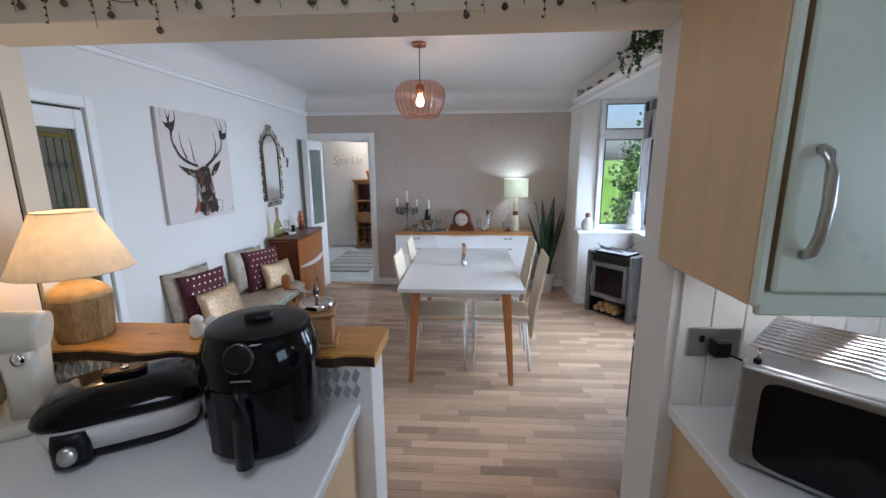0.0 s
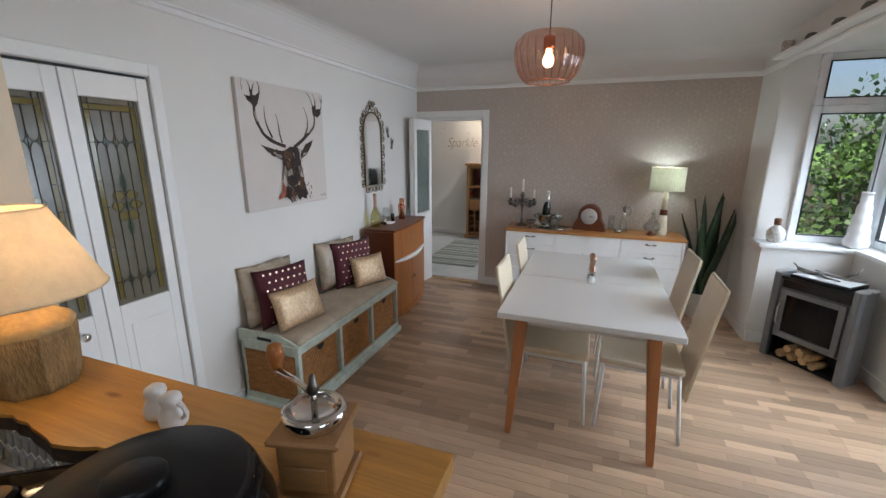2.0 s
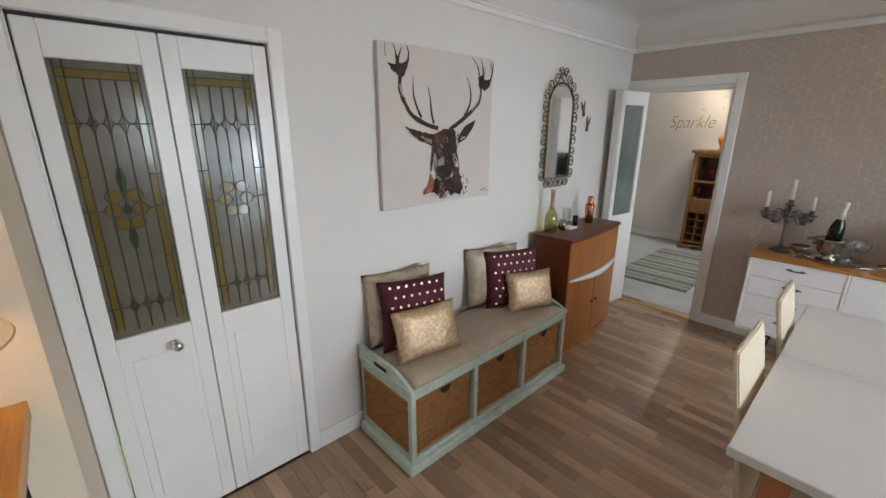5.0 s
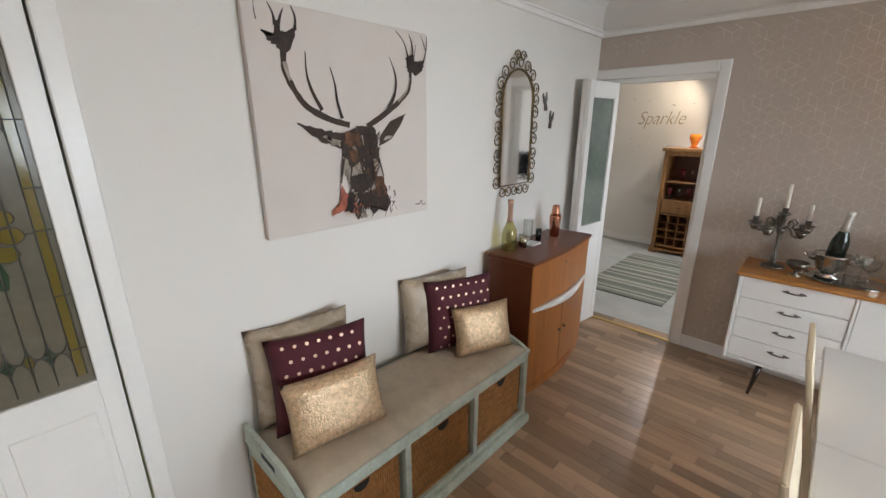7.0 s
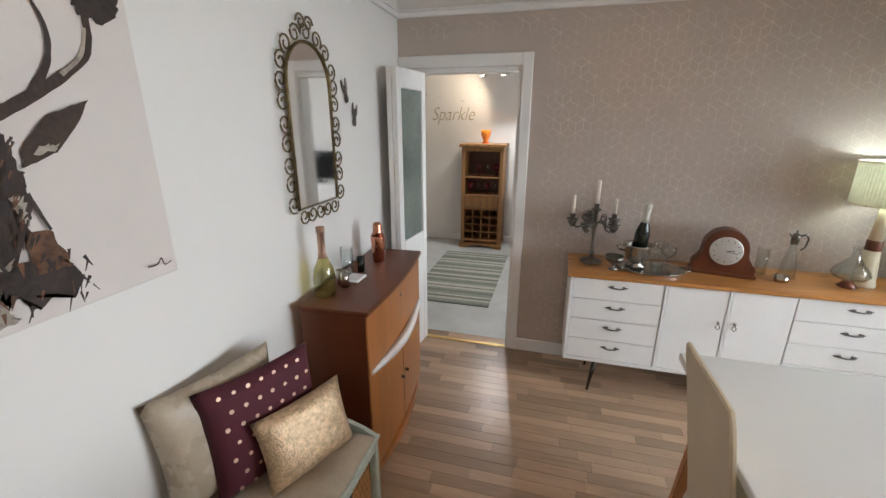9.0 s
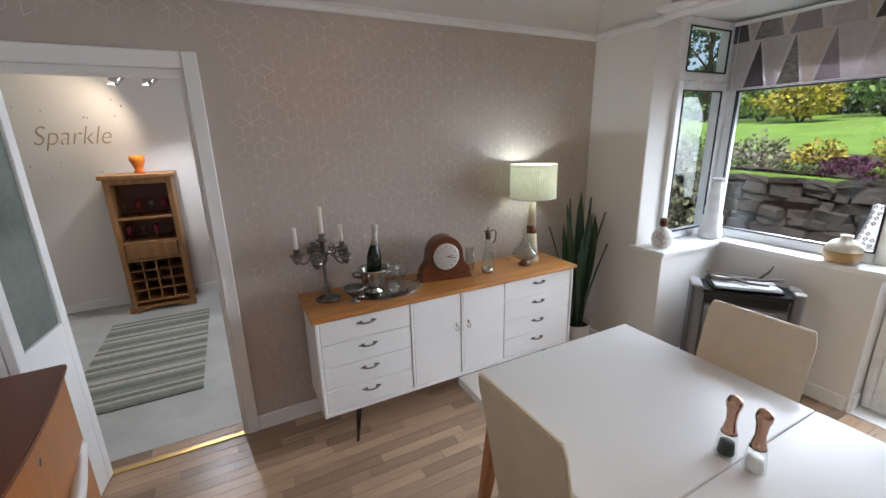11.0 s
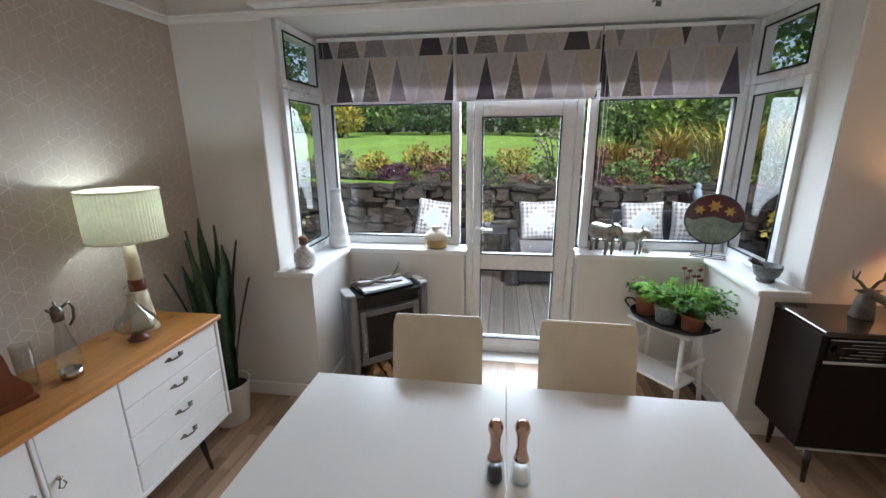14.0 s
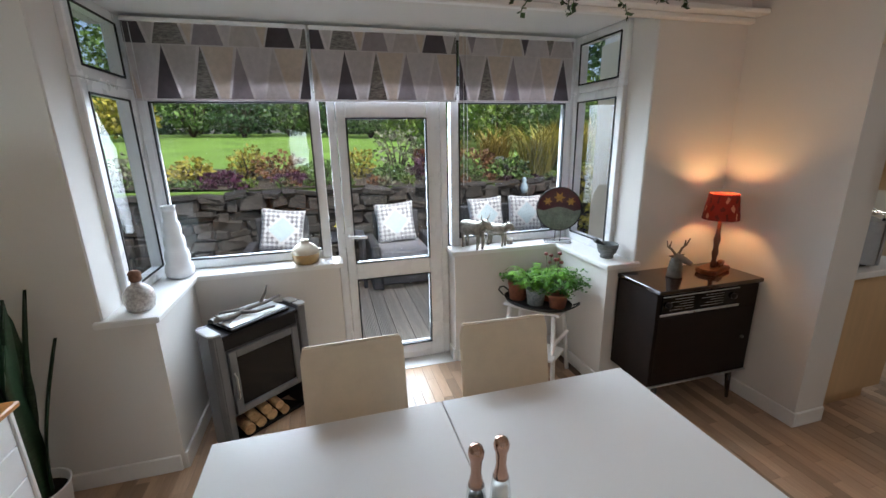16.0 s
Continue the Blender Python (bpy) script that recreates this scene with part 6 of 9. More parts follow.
# folded tray and driftwood on top
ty = thing("serving_tray", "black and white tray lying on the stove", "tray", sm @ pose(SW / 2, 0.13, 0.686, 0, 0, 4))
part("body", B(-0.185, 0.185, -0.12, 0.12, 0.0, 0.022, 0.008, 2), BLACKGLOSS, ty)
part("surface", B(-0.175, 0.175, -0.11, 0.11, 0.0225, 0.03, 0.004), mat("pale_tray_top", (0.62, 0.62, 0.62), 0.2, var=0.02), ty, "pale glossy tray top")
DRIFT = mat("grey_driftwood", (0.20, 0.175, 0.155), 0.85, var=0.2, scale=25, bump=0.08, stretch=(0.4, 2, 2))
bm = T([(-0.20, -0.02, 0.05), (-0.1, -0.03, 0.045), (0.0, 0.0, 0.056), (0.1, 0.02, 0.05), (0.21, 0.03, 0.062)], 0.016, r1=0.009, seg=8)
tube(bm, [(-0.05, -0.02, 0.05), (0.02, -0.06, 0.045), (0.12, -0.08, 0.05)], 0.012, r1=0.006)
tube(bm, [(0.08, 0.02, 0.055), (0.13, 0.05, 0.10), (0.15, 0.06, 0.14)], 0.010, r1=0.004)
tube(bm, [(-0.12, -0.02, 0.05), (-0.18, -0.06, 0.07), (-0.21, -0.07, 0.10)], 0.009, r1=0.004)
tube(bm, [(0.02, 0.0, 0.05), (-0.05, 0.05, 0.044), (-0.14, 0.07, 0.048)], 0.010, r1=0.006)
single("driftwood", bm, DRIFT, "grey branching driftwood piece on the tray", "driftwood", m=sm @ pose(SW / 2, 0.13, 0.686, 0, 0, -4), smooth=True)

# ---- things on the sill ----
ZS = 0.8825
v = thing("stone_bottle", "speckled white stoneware bottle with a cork", "bottle", pose(1.625, 4.975, ZS))
part("body", L([(0.045, 0), (0.058, 0.01), (0.068, 0.05), (0.064, 0.09), (0.045, 0.118), (0.024, 0.132), (0.022, 0.145), (0, 0.145)], seg=26), mat("speckled_stoneware", (0.70, 0.68, 0.64), 0.5, dark=(0.28, 0.25, 0.23), scale=70, bump=0.02), v)
part("cork", L([(0.020, 0.145), (0.028, 0.155), (0.026, 0.175), (0.03, 0.185), (0.02, 0.20), (0, 0.20)], seg=10), mat("cork_stopper", (0.22, 0.10, 0.055), 0.8, var=0.2, scale=60, bump=0.06), v, "brown carved stopper")
bm = bmesh.new()
prof = [(0.055, 0), (0.068, 0.005)]
for k in range(5):
    r = 0.082 - 0.011 * k
    prof += [(r * 0.92, 0.01 + k * 0.085), (r, 0.045 + k * 0.085), (r * 0.9, 0.085 + k * 0.085)]
prof += [(0.04, 0.44), (0.036, 0.44), (0.034, 0.3), (0, 0.29)]
single("faceted_vase", lathe(bm, prof, seg=9), mat("matt_white_ceramic", (0.76, 0.75, 0.74), 0.5, var=0.02, bump=0.01), "tall white faceted ceramic vase on the sill", "vase", m=pose(2.15, 4.955, ZS))
gp = thing("ginger_jar", "squat cream and ochre glazed jar on the sill", "jar", pose(2.195, 4.215, ZS))
part("lower_body", L([(0.06, 0), (0.075, 0.006), (0.088, 0.05), (0.088, 0.072)], seg=30), mat("ochre_glaze", (0.46, 0.30, 0.12), 0.35, var=0.08), gp, "ochre glazed lower half")
part("upper_body", L([(0.088, 0.072), (0.082, 0.10), (0.055, 0.128), (0.03, 0.138), (0.026, 0.155), (0.030, 0.162), (0.02, 0.162), (0.018, 0.12), (0, 0.11)], seg=30), mat("cream_glaze", (0.66, 0.58, 0.46), 0.35, var=0.05), gp, "cream glazed shoulder and neck")


def hoofed(scale):
    """A standing horned animal figure, one plain mesh."""
    bm = T([(-0.06, 0, 0.105), (-0.02, 0, 0.112), (0.03, 0, 0.112), (0.065, 0, 0.105)], 0.044, seg=10, r1=0.040)
    tube(bm, [(0.055, 0, 0.12), (0.09, 0, 0.15), (0.105, 0, 0.145), (0.125, 0, 0.115)], 0.030, r1=0.015, seg=8)
    for x, y in ((-0.055, 0.018), (-0.055, -0.018), (0.055, 0.018), (0.05, -0.018)):
        tube(bm, [(x, y, 0.10), (x + 0.006, y, 0.05), (x, y, 0.0)], 0.012, r1=0.008, seg=7)
    for s in (-1, 1):
        tube(bm, [(0.09, s * 0.01, 0.16), (0.085, s * 0.03, 0.175), (0.095, s * 0.035, 0.20)], 0.006, r1=0.002, seg=6)
    tube(bm, [(-0.065, 0, 0.11), (-0.085, 0, 0.08), (-0.085, 0, 0.04)], 0.005, seg=6)
    bmesh.ops.scale(bm, vec=(scale,) * 3, verts=bm.verts)
    return bm


FIG = mat("silver_grey_cast", (0.36, 0.33, 0.28), 0.38, metal=0.7, var=0.2, scale=30, bump=0.03)
single("animal_figure", hoofed(1.35), FIG, "silver grey standing animal figure on the sill", "figurine", group="sill figures", smooth=True, m=pose(2.20, 3.03, ZS, 0, 0, -150))
single("animal_figure", hoofed(1.1), FIG, "smaller silver grey animal figure on the sill", "figurine", group="sill figures", smooth=True, m=pose(2.215, 2.83, ZS, 0, 0, -140))
single("tea_light_pot", L([(0.022, 0), (0.026, 0.04), (0.022, 0.04), (0.018, 0.01), (0, 0.01)], seg=16), FIG, "small grey tea light pot on the sill", "pot", m=pose(2.22, 2.72, ZS))
dp = thing("glass_disc", "round painted glass disc on a wire stand", "ornament", pose(2.155, 2.345, ZS, 0, 0, -27))
SUNF = mat("amber_painted_glass", (0.50, 0.25, 0.05), 0.15, var=0.2, scale=30)
bm = L([(0.165, 0.0), (0.17, 0.003), (0.165, 0.007), (0, 0.007)], seg=48)
bm.transform(pose(0, 0, 0.255, 0, 90, 0))
part("disc", bm, mat("maroon_painted_glass", (0.075, 0.012, 0.016), 0.10, var=0.2, scale=10, bump=0.01), dp, "dark red glass disc")
bm = bmesh.new()
pts = [(-0.0022, 0.160 * math.cos(a), 0.255 + 0.160 * math.sin(a)) for a in [math.pi + k * math.pi / 16 for k in range(17)]]
pts += [(-0.0022, y, 0.255 + 0.02 * math.cos(y * 20)) for y in (0.11, 0.06, 0.0, -0.06, -0.11)]
bm.faces.new([bm.verts.new(p) for p in pts])
part("lower_field", bm, mat("grey_green_glass", (0.20, 0.22, 0.17), 0.12, dark=(0.08, 0.10, 0.075), scale=12), dp, "grey green lower half")
for y, z, r in ((-0.085, 0.315, 0.036), (0.0, 0.345, 0.045), (0.085, 0.315, 0.036)):
    bm = bmesh.new()
    bm.faces.new([bm.verts.new((-0.0030, y + (r if k % 2 == 0 else r * 0.5) * math.cos(k * math.pi / 6), z + (r if k % 2 == 0 else r * 0.5) * math.sin(k * math.pi / 6))) for k in range(12)])
    part("flower", bm, SUNF, dp, "amber flower shape")
bm = T([(0.0, 0.165 * math.cos(a), 0.255 + 0.165 * math.sin(a)) for a in [k * math.tau / 48 for k in range(48)]], 0.005, closed=True, seg=6)
for y in (-0.02, 0.02):
    tube(bm, [(0, y, 0.10), (0, y, 0.004)], 0.0035, seg=6)
tube(bm, [(-0.05, -0.10, 0.004), (0.05, -0.10, 0.004), (0.05, 0.10, 0.004), (-0.05, 0.10, 0.004)], 0.0035, seg=6, closed=True)
tube(bm, [(0, -0.10, 0.004), (0, 0.10, 0.004)], 0.0035, seg=6)
part("wire_stand", bm, BLACKMETAL, dp, "thin black wire stand")
mo = thing("mortar", "grey granite mortar with a pestle", "mortar", pose(1.66, 2.265, ZS))
GRAN = mat("grey_granite", (0.17, 0.18, 0.175), 0.6, dark=(0.06, 0.065, 0.065), scale=90, bump=0.03)
part("bowl", L([(0.04, 0), (0.044, 0.004), (0.04, 0.02), (0.058, 0.04), (0.07, 0.08), (0.07, 0.096), (0.06, 0.096), (0.05, 0.05), (0, 0.04)], seg=28), GRAN, mo)
part("pestle", T([(-0.01, 0.0, 0.06), (0.01, 0.05, 0.10), (0.02, 0.085, 0.125)], 0.013, r1=0.017, seg=12), mat("black_basalt", (0.02, 0.02, 0.021), 0.5), mo)

# ---- plant stand ----
ps = thing("plant_stand", "white painted two step plant stand in the corner", "stand", pose(1.86, 2.66, 0, 0, 0, 38))
for x, y in ((-0.2, -0.12), (0.2, -0.12), (-0.2, 0.13), (0.2, 0.13)):
    part("leg", T([(x * 0.82, y * 0.75, 0.50), (x, y * 1.1, 0)], 0.015, seg=8), GLOSS, ps)
part("top", B(-0.21, 0.21, -0.12, 0.12, 0.50, 0.522, 0.006), GLOSS, ps)
part("lower_shelf", B(-0.215, 0.215, -0.02, 0.20, 0.20, 0.22, 0.006), GLOSS, ps)
for x in (-0.195, 0.195):
    part("rail", B(x - 0.01, x + 0.01, -0.11, 0.13, 0.30, 0.325, 0.003), GLOSS, ps)
ot = thing("oval_tray", "dark iron oval tray with loop handles", "tray", pose(1.86, 2.66, 0.523, 0, 0, 38))
part("dish", L([(0.19, 0), (0.235, 0.004), (0.25, 0.028), (0.245, 0.028), (0.232, 0.008), (0, 0.005)], seg=40, sy=0.66), BLACKMETAL, ot)
for s in (-1, 1):
    part("handle", T([(s * 0.245, -0.05, 0.025), (s * 0.29, -0.04, 0.055), (s * 0.30, 0, 0.062), (s * 0.29, 0.04, 0.055), (s * 0.245, 0.05, 0.025)], 0.006, seg=7), BLACKMETAL, ot)
TERRA = mat("terracotta", (0.30, 0.10, 0.055), 0.75, var=0.15, scale=20, bump=0.03)
BLUEP = mat("blue_grey_pot", (0.11, 0.14, 0.17), 0.45, dark=(0.35, 0.37, 0.38), scale=45)
FERN = mat("fern_green", (0.17, 0.38, 0.035), 0.6, spec=0.1, var=0.25, scale=20, bump=0.01, per_island=0.35)
HERB = mat("dark_herb_green", (0.08, 0.20, 0.03), 0.6, spec=0.1, var=0.25, scale=20, bump=0.01, per_island=0.35)
REDF = mat("dark_red_petals", (0.22, 0.012, 0.02), 0.6, var=0.2)
SOIL = mat("dark_soil", (0.03, 0.02, 0.014), 0.95, bump=0.1)


def frond_plant(m, kind, seed, potmat, pr, ph, label, n=26, ln=0.22):
    rnd = random.Random(seed)
    p = thing("potted_plant", label, "plant", m, group="plants on the tray")
    part("pot", L([(pr * 0.78, 0), (pr * 0.8, 0.003), (pr * 0.96, ph * 0.8), (pr, ph * 0.82), (pr, ph), (pr * 0.9, ph), (pr * 0.88, ph * 0.85), (0, ph * 0.84)], seg=22), potmat, p)
    bm = bmesh.new()
    for k in range(n):
        a = rnd.random() * math.tau
        l = ln * rnd.uniform(0.6, 1.1)
        up = rnd.uniform(0.7, 1.75)
        prev = None
        side = Vector((-math.sin(a), math.cos(a), 0))
        for i in range(13):
            s = i / 12
            c = Vector((math.cos(a) * l * s * 0.8, math.sin(a) * l * s * 0.8, ph * 0.9 + l * up * (s - 0.75 * s * s)))
            if prev is not None and kind == "fern":
                w = 0.036 * math.sin(math.pi * (0.12 + 0.88 * s)) + 0.004
                for sd in (-1, 1):
                    t = c + side * sd * w + Vector((math.cos(a), math.sin(a), 0)) * 0.012
                    bm.faces.new([bm.verts.new(q) for q in (prev, t, prev.lerp(c, 0.75))])
            elif prev is not None and i > 3:
                for sd in (-1, 1):
                    d = (side * sd * rnd.uniform(0.4, 1) + Vector((rnd.uniform(-1, 1), rnd.uniform(-1, 1), rnd.uniform(-0.4, 0.8)))).normalized() * 0.026
                    o = d.cross(Vector((0, 0, 1))).normalized() * 0.010
                    bm.faces.new([bm.verts.new(q) for q in (c, c + d * 0.5 + o, c + d, c + d * 0.5 - o)])
            prev = c
    part("leaves", bm, FERN if kind == "fern" else HERB, p, "feathery green foliage")
    return p


base_t = pose(1.86, 2.66, 0.53, 0, 0, 38)
frond_plant(base_t @ pose(0.0, 0.03, 0), "fern", 1, BLUEP, 0.07, 0.115, "bright green fern in a blue grey pot", 60, 0.29)
frond_plant(base_t @ pose(-0.15, 0.0, 0), "herb", 2, TERRA, 0.068, 0.10, "trailing green herb in a terracotta pot", 60, 0.26)
frond_plant(base_t @ pose(0.15, 0.01, 0), "herb", 3, TERRA, 0.072, 0.135, "leafy plant in a tall terracotta pot", 22, 0.16)
frond_plant(base_t @ pose(-0.05, -0.09, 0), "fern", 7, TERRA, 0.055, 0.09, "small green fern in a terracotta pot", 40, 0.26)
fl = thing("flower_stems", "dark red flowers rising from the pots", "flowers", base_t @ pose(-0.10, -0.04, 0.09))
rnd = random.Random(3)
for k in range(7):
    dx, dy, h = rnd.uniform(-0.06, 0.09), rnd.uniform(-0.05, 0.05), rnd.uniform(0.2, 0.29)
    stem = part("stem", T([(dx * 0.3, dy * 0.3, 0), (dx * 0.8, dy, h * 0.6), (dx, dy, h)], 0.0022, seg=5), HERB, fl)
    part("flower_head", L([(0.004, h - 0.005), (0.016, h + 0.004), (0.013, h + 0.016), (0, h + 0.020)], (dx, dy, 0), 8), REDF, stem, "dark red flower head")

# ---- shelf above the bay ----
sf = thing("display_shelf", "long white painted shelf above the bay opening", "shelf", kind="structure")
part("board", B(1.39, 1.514, 1.525, 5.03, 2.325, 2.352, 0.004), GLOSS, sf)
bm = bmesh.new()
box(bm, 1.47, 1.514, 1.525, 5.03, 2.295, 2.3245, 0.006)
part("moulding", bm, GLOSS, sf)
ZH = 2.353
single("shelf_mug", L([(0.036, 0), (0.04, 0.004), (0.04, 0.085), (0.036, 0.085), (0.034, 0.01), (0, 0.01)], (1.45, 4.93, ZH), 20), mat("pale_mug_glaze", (0.60, 0.55, 0.50), 0.4, dark=(0.2, 0.1, 0.08), scale=40), "pale patterned mug on the high shelf", "mug")
for k, y in enumerate((3.62, 3.50, 3.38)):
    single("shelf_jar", L([(0.03, 0), (0.034, 0.004), (0.034, 0.09), (0.028, 0.10), (0.028, 0.112), (0, 0.112)], (1.45, y, ZH), 18), GLOSS, "small white lidded jar on the high shelf", "jar", group="shelf jars")
rnd = random.Random(12)
for k, y in enumerate((4.55, 4.2, 3.9)):
    single("shelf_pebble", L([(0.02, 0), (0.034, 0.008), (0.038, 0.028), (0.024, 0.05), (0, 0.055)], (1.45, y, ZH), 12), GRAN if k % 2 else PEWTER, "small dark ornament on the high shelf", "ornament", group="shelf ornaments")
IVY = mat("ivy_leaf", (0.045, 0.085, 0.028), 0.5, var=0.3, scale=20, per_island=0.4)
ivy = thing("trailing_ivy", "trailing dark green ivy on the high shelf", "plant")
rnd = random.Random(6)
bm, bs = bmesh.new(), bmesh.new()
for k in range(26):
    p = Vector((1.44, rnd.uniform(2.35, 3.25), ZH + rnd.uniform(0.02, 0.14)))
    prev = p
    pts = [p]
    d = Vector((rnd.uniform(-0.6, 0.2), rnd.uniform(-0.5, 0.9), rnd.uniform(-0.1, 0.8))).normalized() * 0.03
    for i in range(12):
        d = (d + Vector((rnd.uniform(-0.012, 0.008), rnd.uniform(-0.012, 0.012), rnd.uniform(-0.016, 0.006)))).normalized() * 0.028
        prev = prev + d
        prev.x = min(1.50, max(1.28, prev.x))
        prev.z = min(2.54, max(2.36 if prev.x > 1.38 else 2.22, prev.z))
        pts.append(prev.copy())
        for q in range(3):
            l = Vector((rnd.uniform(-1, 0.5), rnd.uniform(-1, 1), rnd.uniform(-1, 0.6))).normalized() * rnd.uniform(0.02, 0.034)
            o = l.cross(Vector((rnd.uniform(-1, 1), 0.3, 1))).normalized() * l.length * 0.45
            bm.faces.new([bm.verts.new(v_) for v_ in (prev, prev + l * 0.45 + o, prev + l, prev + l * 0.45 - o)])
    tube(bs, pts, 0.0022, seg=4)
part("stems", bs, HERB, ivy)
part("leaves", bm, IVY, ivy, "small dark ivy leaves")
part("pot", L([(0.04, 0), (0.045, 0.004), (0.055, 0.09), (0.05, 0.09), (0, 0.08)], (1.45, 2.75, ZH), 18), TERRA, ivy)

# ---- kitchen: peninsula ----
pu = thing("base_unit", "beech fronted kitchen unit under the peninsula worktop", "cabinet")
part("carcass", B(-1.33, -0.155, 0.66, 1.272, 0.10, 0.858), BEECH, pu)
part("end_panel", B(-0.153, -0.135, 0.655, 1.272, 0.0, 0.858, 0.002), BEECH, pu, "beech end panel")
part("plinth", B(-1.33, -0.17, 0.70, 1.272, 0.0, 0.10), BEECH, pu)
single("peninsula_worktop", B(-1.345, -0.112, 0.60, 1.276, 0.86, 0.90, 0.006, 2), WORKTOP, "pale speckled laminate worktop on the peninsula", "worktop")
setting("bar_wall", B(-1.343, -0.075, 1.281, 1.44, 0.0, 1.02, 0.003), GLOSS, "white painted low wall carrying the bar", "wall")
bm = bmesh.new()
rnd = random.Random(5)
n = 40
front, back = [], []
for k in range(n + 1):
    x = -1.343 + 1.283 * k / n
    front.append((x, 1.262 + 0.010 * math.sin(k * 0.7) + 0.006 * rnd.uniform(-1, 1)))
pts = front + [(-0.06, 1.50), (-1.343, 1.50)]
bar = thing("bar_top", "live edge oiled oak bar top", "worktop")
part("slab", prism(bm, pts, 1.021, 1.062), OAK, bar, "golden oiled oak slab")
bm = bmesh.new()
for (xa, ya), (xb, yb) in zip(front, front[1:]):
    bm.faces.new([bm.verts.new(p) for p in ((xa, ya - 0.003, 1.024), (xb, yb - 0.003, 1.024), (xb, yb - 0.0025, 1.055), (xa, ya - 0.0025, 1.055))])
part("bark_edge", bm, mat("dark_bark", (0.05, 0.025, 0.014), 0.85, var=0.3, scale=25, bump=0.12, stretch=(1, 3, 3)), bar, "rough dark bark edge")
# raised pattern tiles along the low wall
TILE = mat("pearl_grey_tile", (0.42, 0.45, 0.46), 0.22, metal=0.2, var=0.12, scale=12)
til = thing("tile_upstand", "pearl grey relief tile strip above the worktop", "tiles")
me_t = None
for k in range(40):
    for j in range(2):
        x = -1.33 + k * 0.0305
        if me_t is None:
            bm = prism(bmesh.new(), [(0.001, 0.018), (0.015, 0.001), (0.029, 0.036), (0.015, 0.053)], 0, 0.006, m=Matrix(((1, 0, 0, 0), (0, 0, -1, 0), (0, 1, 0, 0), (0, 0, 0, 1))))
            o = part("tile", bm, TILE, til)
            me_t = o.data
        else:
            o = new("tile", me_t)
            o.parent = til
        o.location = (x, 1.2805, 0.905 + j * 0.054)

kl = thing("table_lamp", "brown stoneware lamp with a cream tapered shade", "lamp", pose(-1.115, 1.37, 1.0625, 0, 0, 8))
STONEW = mat("incised_brown_stoneware", (0.36, 0.225, 0.085), 0.7, dark=(0.17, 0.10, 0.04), scale=60, bump=0.25, fine=160, stretch=(1, 1, 0.3))
TANST = mat("tan_glaze", (0.52, 0.34, 0.13), 0.45, var=0.12, scale=20, bump=0.02)
oct_ = [(math.cos(math.radians(22.5 + 45 * k)), math.sin(math.radians(22.5 + 45 * k))) for k in range(8)]
bm = bmesh.new()
rings = []
for r, z in ((0.080, 0.0), (0.086, 0.012), (0.096, 0.135), (0.094, 0.15)):
    rings.append([bm.verts.new((r * x, r * y, z)) for x, y in oct_])
for p, q in zip(rings, rings[1:]):
    for k in range(8):
        bm.faces.new((p[k], p[(k + 1) % 8], q[(k + 1) % 8], q[k]))
bm.faces.new(rings[0])
part("base", bm, STONEW, kl, "rough incised brown stoneware")
bm = bmesh.new()
rings = []
for r, z in ((0.0945, 0.1505), (0.096, 0.157), (0.086, 0.175), (0.058, 0.192), (0.040, 0.207), (0.035, 0.235), (0.033, 0.275)):
    nn = oct_ if r > 0.08 else [(math.cos(math.radians(22.5 + 45 * k)), math.sin(math.radians(22.5 + 45 * k))) for k in range(8)]
    rings.append([bm.verts.new((r * x, r * y, z)) for x, y in nn])
for p, q in zip(rings, rings[1:]):
    for k in range(8):
        f = bm.faces.new((p[k], p[(k + 1) % 8], q[(k + 1) % 8], q[k]))
        f.smooth = True
bm.faces.new(rings[-1])
part("shoulder", bm, TANST, kl, "smooth tan glazed shoulder and neck")
CREAMSH = shade_mat("cream_shade", (0.84, 0.70, 0.48), 0.22)
ksh = part("shade", L([(0.172, 0.245), (0.084, 0.442)], seg=56, close=False), CREAMSH, kl, "cream tapered fabric shade", smooth=True)
for r, z in ((0.172, 0.245), (0.084, 0.442)):
    part("shade_rim", T([(r * math.cos(k * math.tau / 48), r * math.sin(k * math.tau / 48), z) for k in range(48)], 0.0026, seg=5, closed=True), CREAMSH, ksh)
part("flex", T([(-0.1, 0.02, 0.02), (-0.16, 0.03, 0.006), (-0.2, -0.02, 0.006), (-0.235, -0.03, 0.005)], 0.003, seg=6), BLACKMATT, kl)

for x, y in ((-0.712, 1.385), (-0.652, 1.375)):
    s = thing("salt_shaker", "small white ceramic shaker on the bar", "shaker", pose(x, y, 1.0625), group="bar shakers")
    part("body", L([(0.022, 0), (0.027, 0.006), (0.029, 0.02), (0.022, 0.042), (0.018, 0.05), (0.022, 0.06), (0.020, 0.07), (0.010, 0.077), (0, 0.078)], seg=20), GLOSS, s)
    part("handle", T([(0.018, 0, 0.055), (0.035, 0, 0.05), (0.036, 0, 0.03), (0.024, 0, 0.02)], 0.004, seg=6), GLOSS, s)
gr = thing("coffee_grinder", "wooden coffee grinder with a chrome crank", "grinder", pose(-0.27, 1.362, 1.0625, 0, 0, 14))
GWOOD = mat("honey_wood", (0.40, 0.21, 0.08), 0.5, var=0.1, scale=10, bump=0.02, stretch=(1, 1, 4))
part("foot", B(-0.062, 0.062, -0.062, 0.062, 0, 0.012, 0.004), GWOOD, gr)
body = part("box", B(-0.05, 0.05, -0.05, 0.05, 0.0125, 0.105, 0.003), GWOOD, gr)
